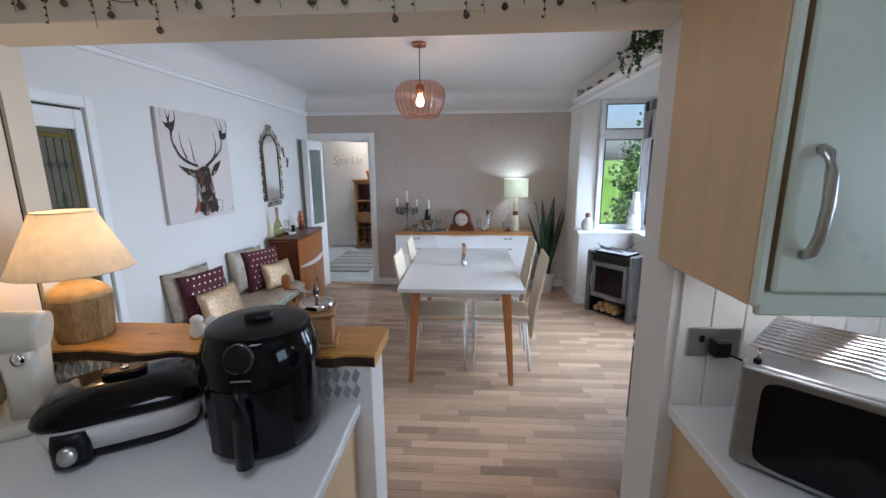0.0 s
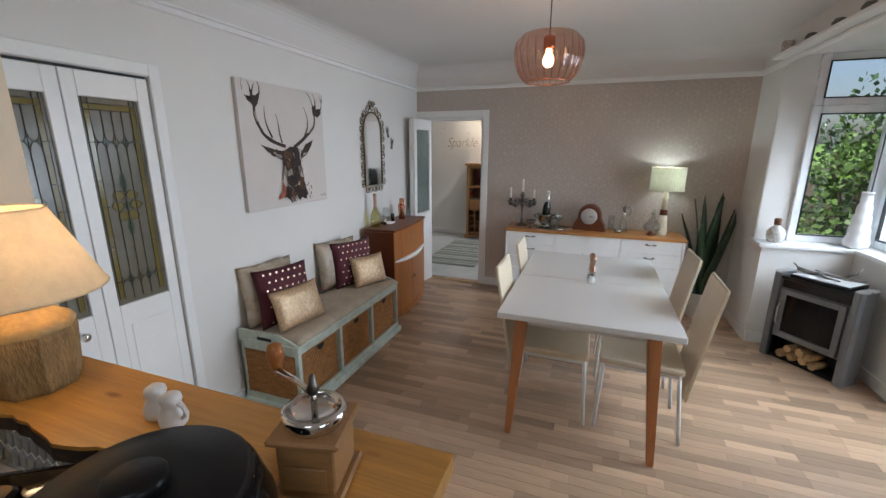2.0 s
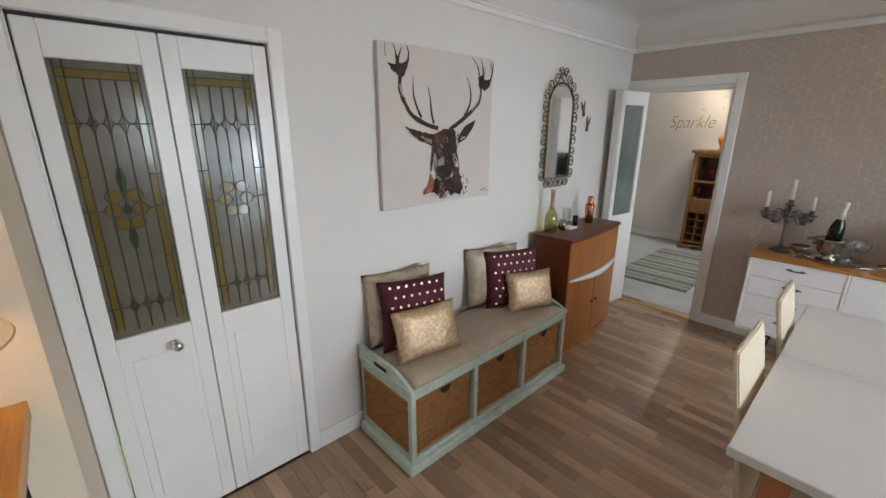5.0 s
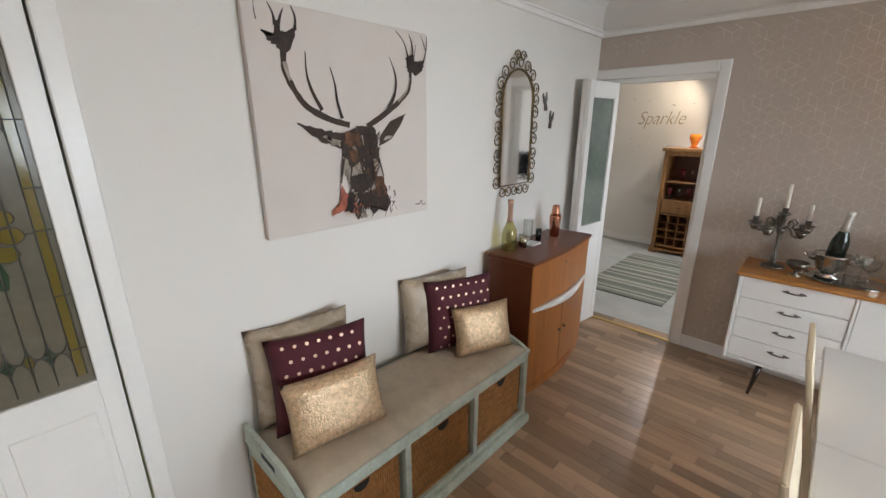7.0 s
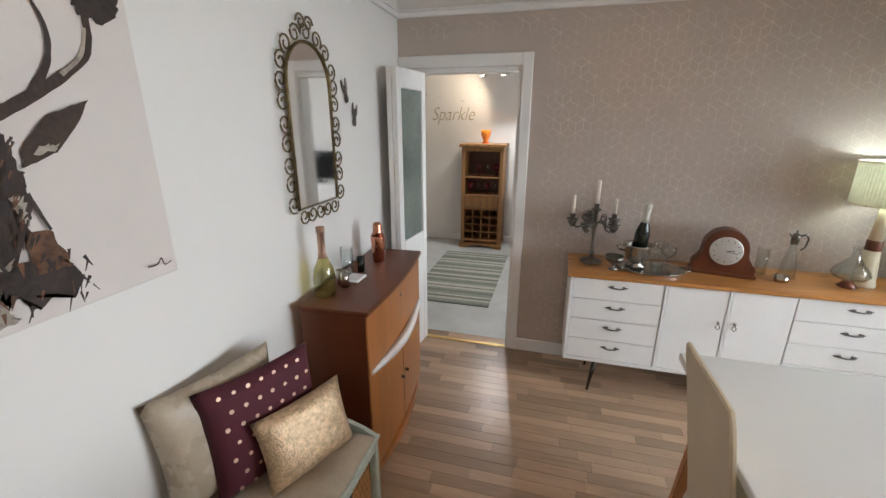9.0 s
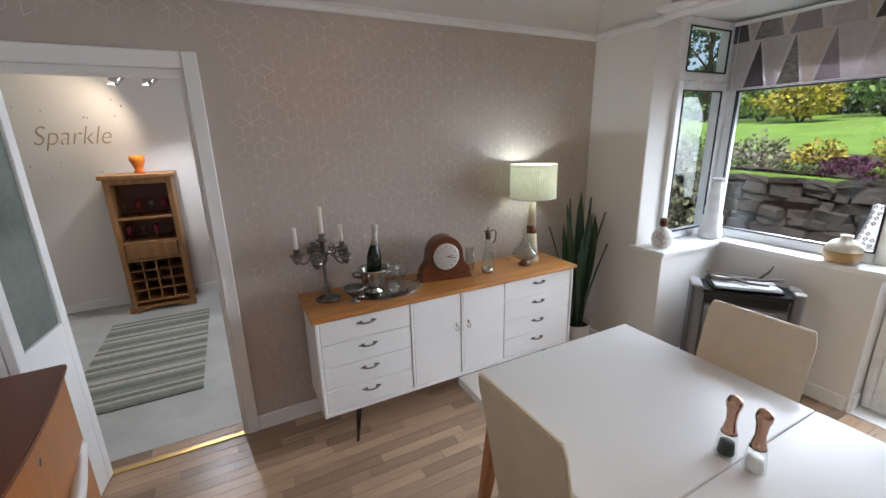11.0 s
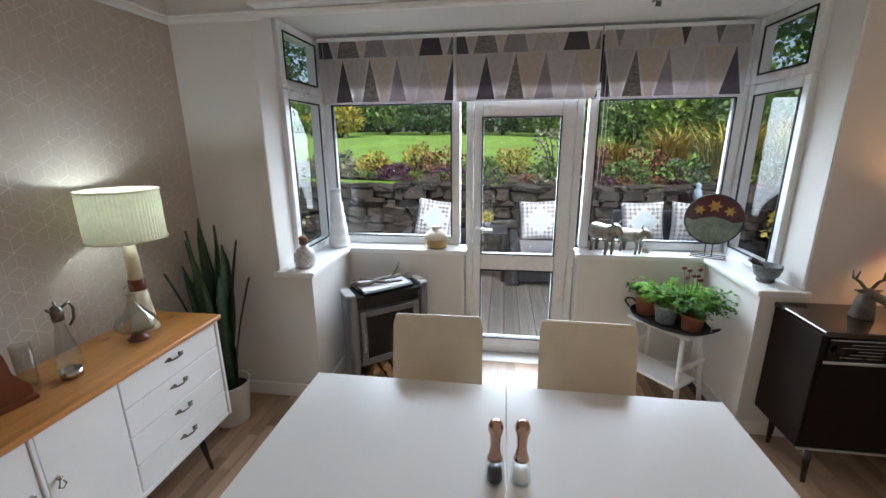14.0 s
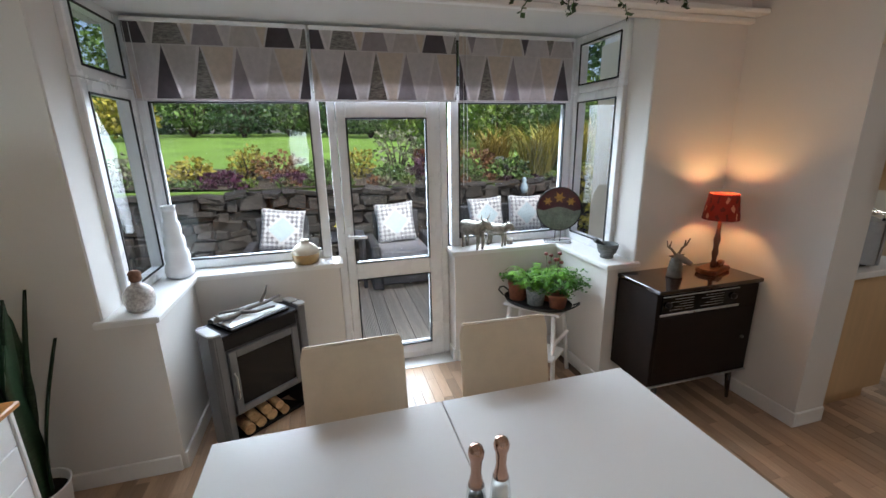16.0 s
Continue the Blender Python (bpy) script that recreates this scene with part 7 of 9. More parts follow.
part("drawer", B(-0.038, 0.038, -0.054, -0.0505, 0.02, 0.065, 0.002), GWOOD, body)
part("cap", B(-0.062, 0.062, -0.062, 0.062, 0.1055, 0.118, 0.004), GWOOD, gr)
part("hopper", L([(0.048, 0.118), (0.052, 0.124), (0.055, 0.142), (0.048, 0.148), (0.046, 0.142), (0.03, 0.128), (0, 0.126)], seg=26), CHROME, gr, "polished chrome hopper")
cr = part("crank", T([(0, 0, 0.126), (0, 0, 0.165), (0, 0, 0.17), (-0.04, 0.03, 0.172), (-0.105, 0.075, 0.168)], 0.0055, seg=8), CHROME, gr, "chrome crank arm")
part("crank_knob", L([(0.010, 0.0), (0.013, 0.012), (0.017, 0.03), (0.013, 0.05), (0, 0.056)], (-0.105, 0.075, 0.168), 16), TEAK, cr, "turned wooden knob")
part("finial", L([(0.008, 0.17), (0.012, 0.18), (0.007, 0.19), (0.005, 0.205), (0, 0.21)], seg=12), PEWTER, gr)

# appliances on the worktop
af = thing("air_fryer", "glossy black air fryer with a front handle", "air fryer", pose(-0.335, 1.112, 0.901, 0, 0, 10) @ Matrix.Diagonal((1.08, 1.02, 1.11, 1)))
part("body", L([(0.115, 0.004), (0.128, 0.012), (0.142, 0.06), (0.145, 0.18), (0.140, 0.245), (0.126, 0.285), (0.118, 0.298)], seg=44, sy=1.08), BLACKGLOSS, af)
top = part("lid", L([(0.1185, 0.2985), (0.112, 0.304), (0.06, 0.308), (0, 0.309)], seg=44, sy=1.08), BLACKMATT, af, "matt black top")
part("top_vent", L([(0.034, 0.309), (0.034, 0.322), (0.030, 0.326), (0, 0.326)], seg=24), BLACKMATT, top)
bm = L([(0.030, 0), (0.033, 0.006), (0.031, 0.02), (0.028, 0.022), (0, 0.022)], seg=28)
bm.transform(pose(0.0, -0.143, 0.268, 75, 0, 0))
part("timer_knob", bm, BLACKMATT, af, "round timer knob")
bm = T([(0.03 * math.cos(k * math.tau / 30), 0.03 * math.sin(k * math.tau / 30), 0.018) for k in range(30)], 0.0022, closed=True, seg=5)
bm.transform(pose(0.0, -0.143, 0.268, 75, 0, 0))
part("knob_ring", bm, CHROME, af)
bm = bmesh.new()
for k in range(6):
    a0, a1 = (-math.pi / 2 - 0.7 + j * 1.4 / 6 for j in (k, k + 1))
    bm.faces.new([bm.verts.new((0.1475 * math.cos(a), 0.1475 * 1.08 * math.sin(a), z)) for a, z in ((a0, 0.03), (a1, 0.03), (a1, 0.19), (a0, 0.19))])
part("basket_front", bm, BLACKGLOSS, af)
bm = T([(0, -0.150, 0.195), (0, -0.168, 0.19), (0, -0.178, 0.15), (0, -0.184, 0.07), (0, -0.186, 0.032)], 0.019, seg=12)
part("handle", bm, BLACKMATT, af, "downward basket handle")
part("print", B(-0.022, 0.022, -0.1578, -0.1568, 0.218, 0.222), STEEL, af, "small pale print")
for a in (0.6, 2.5, 3.9, 5.5):
    part("foot", L([(0.012, -0.0005), (0.012, 0.008), (0, 0.009)], (0.10 * math.cos(a), 0.10 * math.sin(a), 0), 10), BLACKMATT, af)

def superoval(w, d, n=40, p=3.2):
    pts = []
    for k in range(n):
        a = k * math.tau / n
        c, s = math.cos(a), math.sin(a)
        pts.append((w * math.copysign(abs(c) ** (2 / p), c), d * math.copysign(abs(s) ** (2 / p), s)))
    return pts


def loft(layers, cap=True, p=3.2):
    """layers: (half width, half depth, z) rings of rounded rectangles."""
    bm = bmesh.new()
    rs = [[bm.verts.new((x, y, z)) for x, y in superoval(w, d, p=p)] for w, d, z in layers]
    for p, q in zip(rs, rs[1:]):
        for k in range(40):
            f = bm.faces.new((p[k], p[(k + 1) % 40], q[(k + 1) % 40], q[k]))
            f.smooth = True
    if cap:
        bm.faces.new(rs[0][::-1])
        bm.faces.new(rs[-1])
    return bm


mc = thing("multi_cooker", "white electric multi cooker with a black lid", "cooker", pose(-0.74, 1.105, 0.901, 0, 0, 31) @ Matrix.Diagonal((0.87, 0.87, 1.06, 1)))
part("base_ring", loft([(0.185, 0.125, 0.004), (0.195, 0.135, 0.012), (0.198, 0.138, 0.03)]), BLACKMATT, mc)
part("body", loft([(0.198, 0.138, 0.0305), (0.210, 0.148, 0.07), (0.216, 0.152, 0.10)], p=4.6), mat("pearl_white_plastic", (0.72, 0.70, 0.68), 0.25, var=0.02), mc, "pearl white body")
lid = part("lid", loft([(0.222, 0.158, 0.1005), (0.224, 0.160, 0.112), (0.214, 0.150, 0.125), (0.19, 0.128, 0.142), (0.13, 0.085, 0.158), (0.05, 0.03, 0.164)], p=4.4), BLACKGLOSS, mc, "domed glossy black lid")
part("lid_handle", loft([(0.060, 0.035, 0.163), (0.055, 0.032, 0.168), (0.062, 0.038, 0.173), (0.05, 0.03, 0.180)]), BLACKGLOSS, lid)
part("steam_vent", L([(0.012, 0.180), (0.012, 0.184), (0, 0.185)], seg=14), CHROME, lid)
pan = part("control_panel", loft([(0.045, 0.03, 0.012), (0.047, 0.032, 0.06), (0.04, 0.028, 0.09)]), BLACKMATT, mc, "black control panel")
pan.location = (-0.12, -0.140, 0)
bm = L([(0.022, 0), (0.024, 0.008), (0.020, 0.022), (0, 0.023)], seg=24)
bm.transform(pose(-0.12, -0.172, 0.048, 90, 0, 0))
part("dial_knob", bm, STEEL, mc, "pale round dial")
part("print", B(0.0, 0.04, -0.1515, -0.1508, 0.066, 0.069), STEEL, mc)
bm = T([(0.212, -0.05, 0.075), (0.24, -0.045, 0.08), (0.246, 0, 0.082), (0.24, 0.045, 0.08), (0.212, 0.05, 0.075)], 0.012, seg=8)
part("side_handle", bm, BLACKMATT, mc)

CREAMEN = mat("cream_enamel", (0.72, 0.67, 0.57), 0.22, var=0.03, bump=0.002)
mx = thing("stand_mixer", "cream enamel stand mixer with a steel bowl", "mixer", pose(-1.125, 1.085, 0.901, 0, 0, 205) @ Matrix.Diagonal((0.9, 0.9, 1.14, 1)))
part("foot", loft([(0.15, 0.10, 0.0), (0.155, 0.105, 0.012), (0.145, 0.095, 0.035)]), CREAMEN, mx)
bm = loft([(0.055, 0.062, 0.035), (0.05, 0.055, 0.12), (0.058, 0.058, 0.21)])
bm.transform(pose(-0.09, 0, 0))
part("column", bm, CREAMEN, mx)
bm = T([(-0.15, 0, 0.24), (-0.13, 0, 0.245), (-0.05, 0, 0.25), (0.06, 0, 0.245), (0.13, 0, 0.235), (0.165, 0, 0.23)], 0.058, seg=20, r1=0.048)
part("motor_head", bm, CREAMEN, mx, "rounded motor head")
bm = T([(0.16, 0, 0.232), (0.178, 0, 0.231)], 0.04, seg=20)
part("nose_band", bm, CHROME, mx)
part("bowl", L([(0.05, 0.036), (0.055, 0.04), (0.085, 0.08), (0.10, 0.16), (0.102, 0.162), (0.09, 0.15), (0.075, 0.08), (0, 0.05)], (0.06, 0, 0), 28), CHROME, mx, "polished steel bowl")
part("beater_shaft", T([(0.06, 0, 0.10), (0.06, 0, 0.20)], 0.012, seg=12), CHROME, mx)
bm = L([(0.016, 0), (0.018, 0.01), (0, 0.016)], seg=16)
bm.transform(pose(-0.10, 0.056, 0.195, -90, 0, 0))
part("speed_knob", bm, CHROME, mx)

# string of bead lights on the beam
gar = thing("bead_light_string", "fairy lights with hanging glass beads on the beam", "fairy lights")
rnd = random.Random(21)
GLOWB = mat("tiny_warm_bulb", (1, 0.75, 0.4), 0.4, emit=(1.0, 0.60, 0.22, 8))
BEAD = mat("smoky_glass_bead", (0.16, 0.12, 0.09), 0.15, metal=0.4, var=0.2)
pts = [(x, 1.292, 2.115 + 0.012 * math.sin(x * 11) + 0.006 * math.sin(x * 37)) for x in [-1.33 + k * 0.03 for k in range(71)]]
part("wire", T(pts, 0.0016, seg=4), BEAD, gar)
for k in range(46):
    x = -1.31 + k * 0.0455 + rnd.uniform(-0.03, 0.03)
    z = 2.115 + 0.012 * math.sin(x * 11)
    ln = rnd.choice((0.012, 0.02, 0.03, 0.045, 0.075))
    bm = T([(x, 1.291, z), (x + 0.004, 1.290, z - ln)], 0.0009, seg=4)
    for j in range(rnd.choice((2, 3, 4))):
        zz = z - ln * (j + 1) / 4
        lathe(bm, [(0, -0.004), (0.004, -0.001), (0.004, 0.002), (0, 0.005)], (x + rnd.uniform(-0.004, 0.004), 1.290, zz), 6)
    part("bead_drop", bm, BEAD, gar)
    if k % 3 == 0:
        part("bead", L([(0, -0.011), (0.008, -0.006), (0.010, 0.0), (0.006, 0.008), (0, 0.011)], (x + 0.004, 1.289, z - ln - 0.01), 10), BEAD, gar, "teardrop glass bead")
    if k % 2 == 0:
        part("light_bulb", L([(0, -0.004), (0.0035, 0), (0, 0.005)], (x, 1.288, z + rnd.uniform(0, 0.03)), 8), GLOWB, gar, "tiny glowing warm bulb")

# ---- kitchen: units along the dividing wall ----
ku = thing("base_unit", "beech fronted kitchen unit beside the opening", "cabinet")
part("carcass", B(0.905, 1.69, 0.74, 1.298, 0.10, 0.868), BEECH, ku)
part("end_panel", B(0.885, 0.903, 0.73, 1.298, 0.10, 0.868, 0.002), BEECH, ku)
part("plinth", B(0.93, 1.69, 0.79, 1.298, 0.0, 0.10), BEECH, ku)
dr = part("door", B(0.91, 1.30, 0.72, 0.739, 0.11, 0.86, 0.004), SAGE, ku)
part("handle", T([(1.25, 0.72, 0.60), (1.25, 0.695, 0.62), (1.25, 0.695, 0.74), (1.25, 0.72, 0.76)], 0.007), STEEL, dr)
single("kitchen_worktop", B(0.86, 1.70, 0.69, 1.299, 0.87, 0.91, 0.006, 2), WORKTOP, "pale speckled laminate worktop beside the opening", "worktop")
bm = bmesh.new()
for k in range(9):
    box(bm, 0.862 + k * 0.094, 0.862 + k * 0.094 + 0.0915, 1.288, 1.2985, 0.911, 1.372, 0.002)
setting("splash_panel", bm, WALL, "white boarded splashback between worktop and cupboard", "panel")
wc = thing("wall_cupboard", "sage green wall cupboard with a beech side", "cupboard")
part("carcass", B(0.802, 1.69, 0.915, 1.297, 1.378, 2.30), BEECH, wc, "beech carcass")
part("side_panel", B(0.784, 0.8015, 0.905, 1.297, 1.372, 2.30, 0.002), BEECH, wc)
part("light_pelmet", B(0.80, 1.69, 0.896, 0.912, 1.352, 1.40, 0.004), SAGE, wc, "pale pelmet strip")
part("corner_strip", B(0.784, 0.806, 0.888, 0.904, 1.372, 2.30, 0.006), SAGE, wc)
wd = part("door", B(0.818, 1.28, 0.888, 0.9, 1.402, 2.30, 0.006, 2), SAGE, wc, "pale sage gloss door")
bm = bmesh.new()
pts = [(0.862, 0.888, 1.478), (0.862, 0.870, 1.486), (0.862, 0.858, 1.52), (0.862, 0.853, 1.575), (0.862, 0.858, 1.63), (0.862, 0.870, 1.664), (0.862, 0.888, 1.672)]
tube(bm, pts, 0.0105, seg=10)
part("handle", bm, STEEL, wd, "brushed steel bow handle")
part("door", B(1.286, 1.69, 0.888, 0.9, 1.402, 2.30, 0.006, 2), SAGE, wc, "pale sage gloss door")
sk = thing("wall_socket", "brushed steel double socket with a black plug", "socket", pose(0.965, 1.2875, 1.125))
part("plate", B(-0.075, 0.075, -0.008, 0, -0.045, 0.045, 0.003), STEEL, sk)
part("switch", B(-0.045, -0.03, -0.013, -0.0082, 0.0, 0.022, 0.002), BLACKMATT, sk)
part("plug", B(-0.018, 0.032, -0.045, -0.0083, -0.035, 0.018, 0.006), BLACKMATT, sk, "black moulded plug")
part("flex", T([(0.02, -0.045, -0.02), (0.05, -0.06, -0.03), (0.09, -0.05, -0.06), (0.12, -0.03, -0.12)], 0.004, seg=6), BLACKMATT, sk)
mw = thing("microwave", "brushed steel microwave with a black glass door", "microwave", pose(0.893, 1.052, 0.911, 0, 0, -44) @ Matrix.Diagonal((1, 1, 0.93, 1)))
BRUSHED = mat("dark_brushed_steel", (0.36, 0.36, 0.36), 0.34, metal=0.9, var=0.05, fine=150, stretch=(0.1, 4, 4), bump=0.01)
part("case", B(0, 0.50, 0.0, 0.29, 0.012, 0.29, 0.008, 2), BRUSHED, mw)
dm = part("door", B(0.004, 0.40, -0.016, -0.001, 0.016, 0.286, 0.006, 2), BRUSHED, mw)
out = [(x + 0.222, z + 0.148) for x, z in superoval(0.174, 0.116, p=9)]
part("door_glass", prism(bmesh.new(), out, 0.0165, 0.019, m=Matrix(((1, 0, 0, 0), (0, 0, -1, 0), (0, 1, 0, 0), (0, 0, 0, 1)))), BLACKGLOSS, dm, "rounded black glass window")
part("control_panel", B(0.404, 0.497, -0.014, -0.001, 0.016, 0.286, 0.004), BLACKGLOSS, mw)
for x, y in ((0.04, 0.04), (0.46, 0.04), (0.04, 0.25), (0.46, 0.25)):
    part("foot", L([(0.014, 0), (0.012, 0.012), (0, 0.012)], (x, y, 0), 10), BLACKMATT, mw)
rk = thing("cooling_rack", "chrome wire cooling rack on the microwave", "rack", pose(0.893, 1.052, 1.1818, 0, 0, -46))
for k in range(10):
    y = 0.01 + k * 0.029
    part("bar", T([(0.01, y, 0.042), (0.48, y, 0.042)], 0.0052, seg=8), CHROME, rk)
for x in (0.03, 0.46):
    part("side_wire", T([(x, 0.005, 0.0), (x, 0.01, 0.036), (x, 0.27, 0.036), (x, 0.275, 0.0)], 0.004, seg=6), CHROME, rk)
for x in (0.03, 0.46):
    part("rubber_foot", B(x - 0.008, x + 0.008, -0.002, 0.014, 0.0, 0.014, 0.003), BLACKMATT, rk)

# far side of the kitchen
fu = thing("base_unit", "cream fronted kitchen unit along the far wall", "cabinet")
part("carcass", B(2.5, 3.09, -1.5, 0.60, 0.1, 0.868), CREAM, fu)
part("plinth", B(2.55, 3.09, -1.5, 0.60, 0.0, 0.1), BLACKMATT, fu)
for k in range(3):
    d = part("door", B(2.482, 2.499, -1.48 + k * 0.69, -0.80 + k * 0.69, 0.12, 0.86, 0.004), SAGE, fu)
    part("handle", T([(2.482, -1.40 + k * 0.69, 0.7), (2.46, -1.40 + k * 0.69, 0.71), (2.46, -1.40 + k * 0.69, 0.81), (2.482, -1.40 + k * 0.69, 0.82)], 0.006), STEEL, d)
single("kitchen_worktop", B(2.46, 3.095, -1.5, 0.60, 0.87, 0.91, 0.005), WORKTOP, "pale laminate worktop along the far wall", "worktop")
kt = thing("toaster", "brushed steel toaster on the far worktop", "toaster", pose(2.75, -0.55, 0.911))
part("shell", B(-0.09, 0.09, -0.15, 0.15, 0.01, 0.20, 0.03, 3), STEEL, kt)
part("slot", B(-0.03, -0.012, -0.11, 0.11, 0.197, 0.2015), BLACKMATT, kt)
part("slot", B(0.012, 0.03, -0.11, 0.11, 0.197, 0.2015), BLACKMATT, kt)
part("base", B(-0.085, 0.085, -0.145, 0.145, 0, 0.0095), BLACKMATT, kt)

# ---- next room ----
wr = thing("wine_rack", "rustic pine wine rack with glass shelves", "wine rack", pose(-1.755, 8.22, 0))
RPINE = mat("rustic_pine", (0.36, 0.175, 0.06), 0.5, var=0.15, scale=6, bump=0.02, stretch=(3, 3, 0.3))
part("cornice", B(-0.30, 0.30, -0.18, 0.19, 1.335, 1.375, 0.006), RPINE, wr)
for x in (-0.27, 0.225):
    part("post", B(x, x + 0.045, -0.15, 0.185, 0.06, 1.334, 0.003), RPINE, wr)
part("back_panel", B(-0.225, 0.225, 0.17, 0.184, 0.07, 1.333), TEAKDARK, wr)
for z in (0.94, 0.70, 0.52, 0.09):
    part("shelf", B(-0.2245, 0.2245, -0.145, 0.169, z, z + 0.022, 0.002), RPINE, wr)
part("top_rail", B(-0.2245, 0.2245, -0.148, -0.12, 1.28, 1.333, 0.002), RPINE, wr)
dw_ = part("drawer", B(-0.215, 0.215, -0.152, -0.13, 0.55, 0.695, 0.004), RPINE, wr)
part("knob", L([(0.014, 0), (0.016, 0.006), (0, 0.01)], (0, -0.158, 0.62), 10), PEWTER, dw_)
out = [(-0.29, 0), (-0.20, 0)] + [(-0.20 + 0.4 * k / 12, 0.02 + 0.02 * math.sin(k * math.pi / 12) + 0.008 * math.cos(k * math.pi / 2)) for k in range(1, 12)] + [(0.20, 0), (0.29, 0), (0.29, 0.06), (-0.29, 0.06)]
part("plinth", prism(bmesh.new(), out, 0.155, 0.175, m=Matrix(((1, 0, 0, 0), (0, 0, -1, 0), (0, 1, 0, 0), (0, 0, 0, 1)))), RPINE, wr)
part("plinth_block", B(-0.28, 0.28, -0.15, 0.185, 0.04, 0.0595), RPINE, wr)
for k in range(1, 4):
    part("rack_bar", B(-0.225 + k * 0.1125 - 0.006, -0.225 + k * 0.1125 + 0.006, -0.13, 0.12, 0.113, 0.519), RPINE, wr)
for k in range(1, 4):
    part("rack_bar", B(-0.2245, 0.2245, -0.125, 0.11, 0.113 + k * 0.10, 0.122 + k * 0.10), RPINE, wr)
rnd = random.Random(8)
for k in range(4):
    for j in range(2):
        x = -0.17 + k * 0.113
        bm = L([(0.03, 0), (0.004, 0.006), (0.004, 0.06), (0.03, 0.085), (0.034, 0.12), (0.03, 0.15), (0.028, 0.15), (0, 0.09)], seg=12)
        single("goblet", bm, GLASS if (k + j) % 2 else mat("ruby_glass", (0.16, 0.01, 0.02), 0.12, var=0.1, bump=0), "stemmed goblet on the wine rack shelf", "glass", group="rack goblets", m=pose(-1.755 + x, 8.17 + 0.03 * j, 0.962 if j else 0.7225))
single("red_vase", L([(0.05, 0), (0.052, 0.005), (0.03, 0.03), (0.045, 0.07), (0.065, 0.12), (0.062, 0.17), (0.058, 0.17), (0.05, 0.12), (0, 0.06)], seg=22), mat("red_amber_glass", (0.62, 0.05, 0.012), 0.12, dark=(0.70, 0.28, 0.03), scale=8, bump=0), "red and amber glass vase on the rack", "vase", m=pose(-1.74, 8.2, 1.376))
RUGC = [mat("rug_sage", (0.30, 0.33, 0.27), 0.95, var=0.1, scale=40, bump=0.08, fine=250), mat("rug_cream", (0.55, 0.53, 0.46), 0.95, var=0.1, scale=40, bump=0.08, fine=250), mat("rug_grey", (0.22, 0.23, 0.20), 0.95, var=0.1, scale=40, bump=0.08, fine=250)]
rug = thing("striped_rug", "sage and cream striped woven rug", "rug", pose(-1.73, 7.03, 0.001))
y = -0.77
k = 0
while y < 0.77:
    w = (0.05, 0.035, 0.045, 0.03, 0.06)[k % 5]
    part("stripe", B(-0.41, 0.39, y, min(0.77, y + w), 0, 0.010 + 0.001 * (k % 2)), RUGC[(0, 1, 2, 1, 0, 2)[k % 6]], rug)
    y += w
    k += 1
part("fringe", B(-0.412, 0.392, -0.80, -0.7705, 0, 0.008), RUGC[2], rug, "dark bound edge")
sp = thing("spotlight_bar", "ceiling bar with two chrome spotlights", "spotlight", pose(-1.57, 8.0, 2.32))
part("bar", B(-0.15, 0.15, -0.02, 0.02, -0.03, -0.001, 0.006), CHROME, sp)
for x in (-0.13, 0.12):
    hd = part("lamp_head", T([(x, 0, -0.04), (x, -0.02, -0.09), (x - 0.03, -0.03, -0.12), (x - 0.06, -0.04, -0.15)], 0.034, r1=0.042, seg=16), CHROME, sp)
    part("lit_face", L([(0.0, 0), (0.03, 0.001)], (x - 0.065, -0.043, -0.158), 14, close=False), mat("lit_spot_face", (1, 0.9, 0.75), 0.4, emit=(1.0, 0.88, 0.7, 12)), hd)
fc = bpy.data.curves.new("wall_lettering", "FONT")
fc.body = "Sparkle"
fc.offset = -0.004
fc.size, fc.shear, fc.extrude, fc.align_x = 0.25, 0.35, 0.002, "CENTER"
tmp_ob = bpy.data.objects.new("tmp_text", fc)
scene.collection.objects.link(tmp_ob)
me_txt = bpy.data.meshes.new_from_object(tmp_ob.evaluated_get(bpy.context.evaluated_depsgraph_get()))
bpy.data.objects.remove(tmp_ob)
me_txt.name = "wall_lettering"
me_txt.materials.clear()
me_txt.materials.append(mat("gold_vinyl", (0.40, 0.31, 0.20), 0.6, var=0.1))
wl = new("wall_lettering", me_txt)
wl.matrix_world = pose(-2.24, 8.415, 1.66, 90, 0, 0) @ Matrix.Diagonal((0.80, 1.0, 1.0, 1.0))
tagged(wl, "thin gold script lettering on the white wall", "lettering")
stars = thing("wall_stickers", "scattered small silver star stickers on the wall", "stickers")
rnd = random.Random(14)
for k in range(14):
    x, z = -2.24 + rnd.uniform(-0.45, 0.45), 1.70 + rnd.choice((-1, 1)) * rnd.uniform(0.16, 0.42)
    bm = L([(0.007, 0), (0.007, 0.0015), (0, 0.0016)], seg=6)
    bm.transform(pose(x, 8.4195, z, 90, 0, 0))
    part("sticker", bm, SILVER, stars)
tv = thing("television", "black flat television on a low white unit", "television", pose(0.36, 8.1, 0.80, 0, 0, 8) @ Matrix.Diagonal((0.66, 1, 0.72, 1)))
part("screen", B(-0.45, 0.45, -0.02, 0.02, 0.08, 0.62, 0.006), BLACKGLOSS, tv)
part("stand", B(-0.15, 0.15, -0.08, 0.08, 0.0, 0.012, 0.003), BLACKMATT, tv)
part("neck", B(-0.03, 0.03, -0.015, 0.015, 0.012, 0.08), BLACKMATT, tv)
tu = thing("media_unit", "low white media unit in the next room", "cabinet", pose(0.36, 8.12, 0))
part("carcass", B(-0.6, 0.6, -0.2, 0.2, 0.06, 0.798, 0.004), GLOSS, tu)
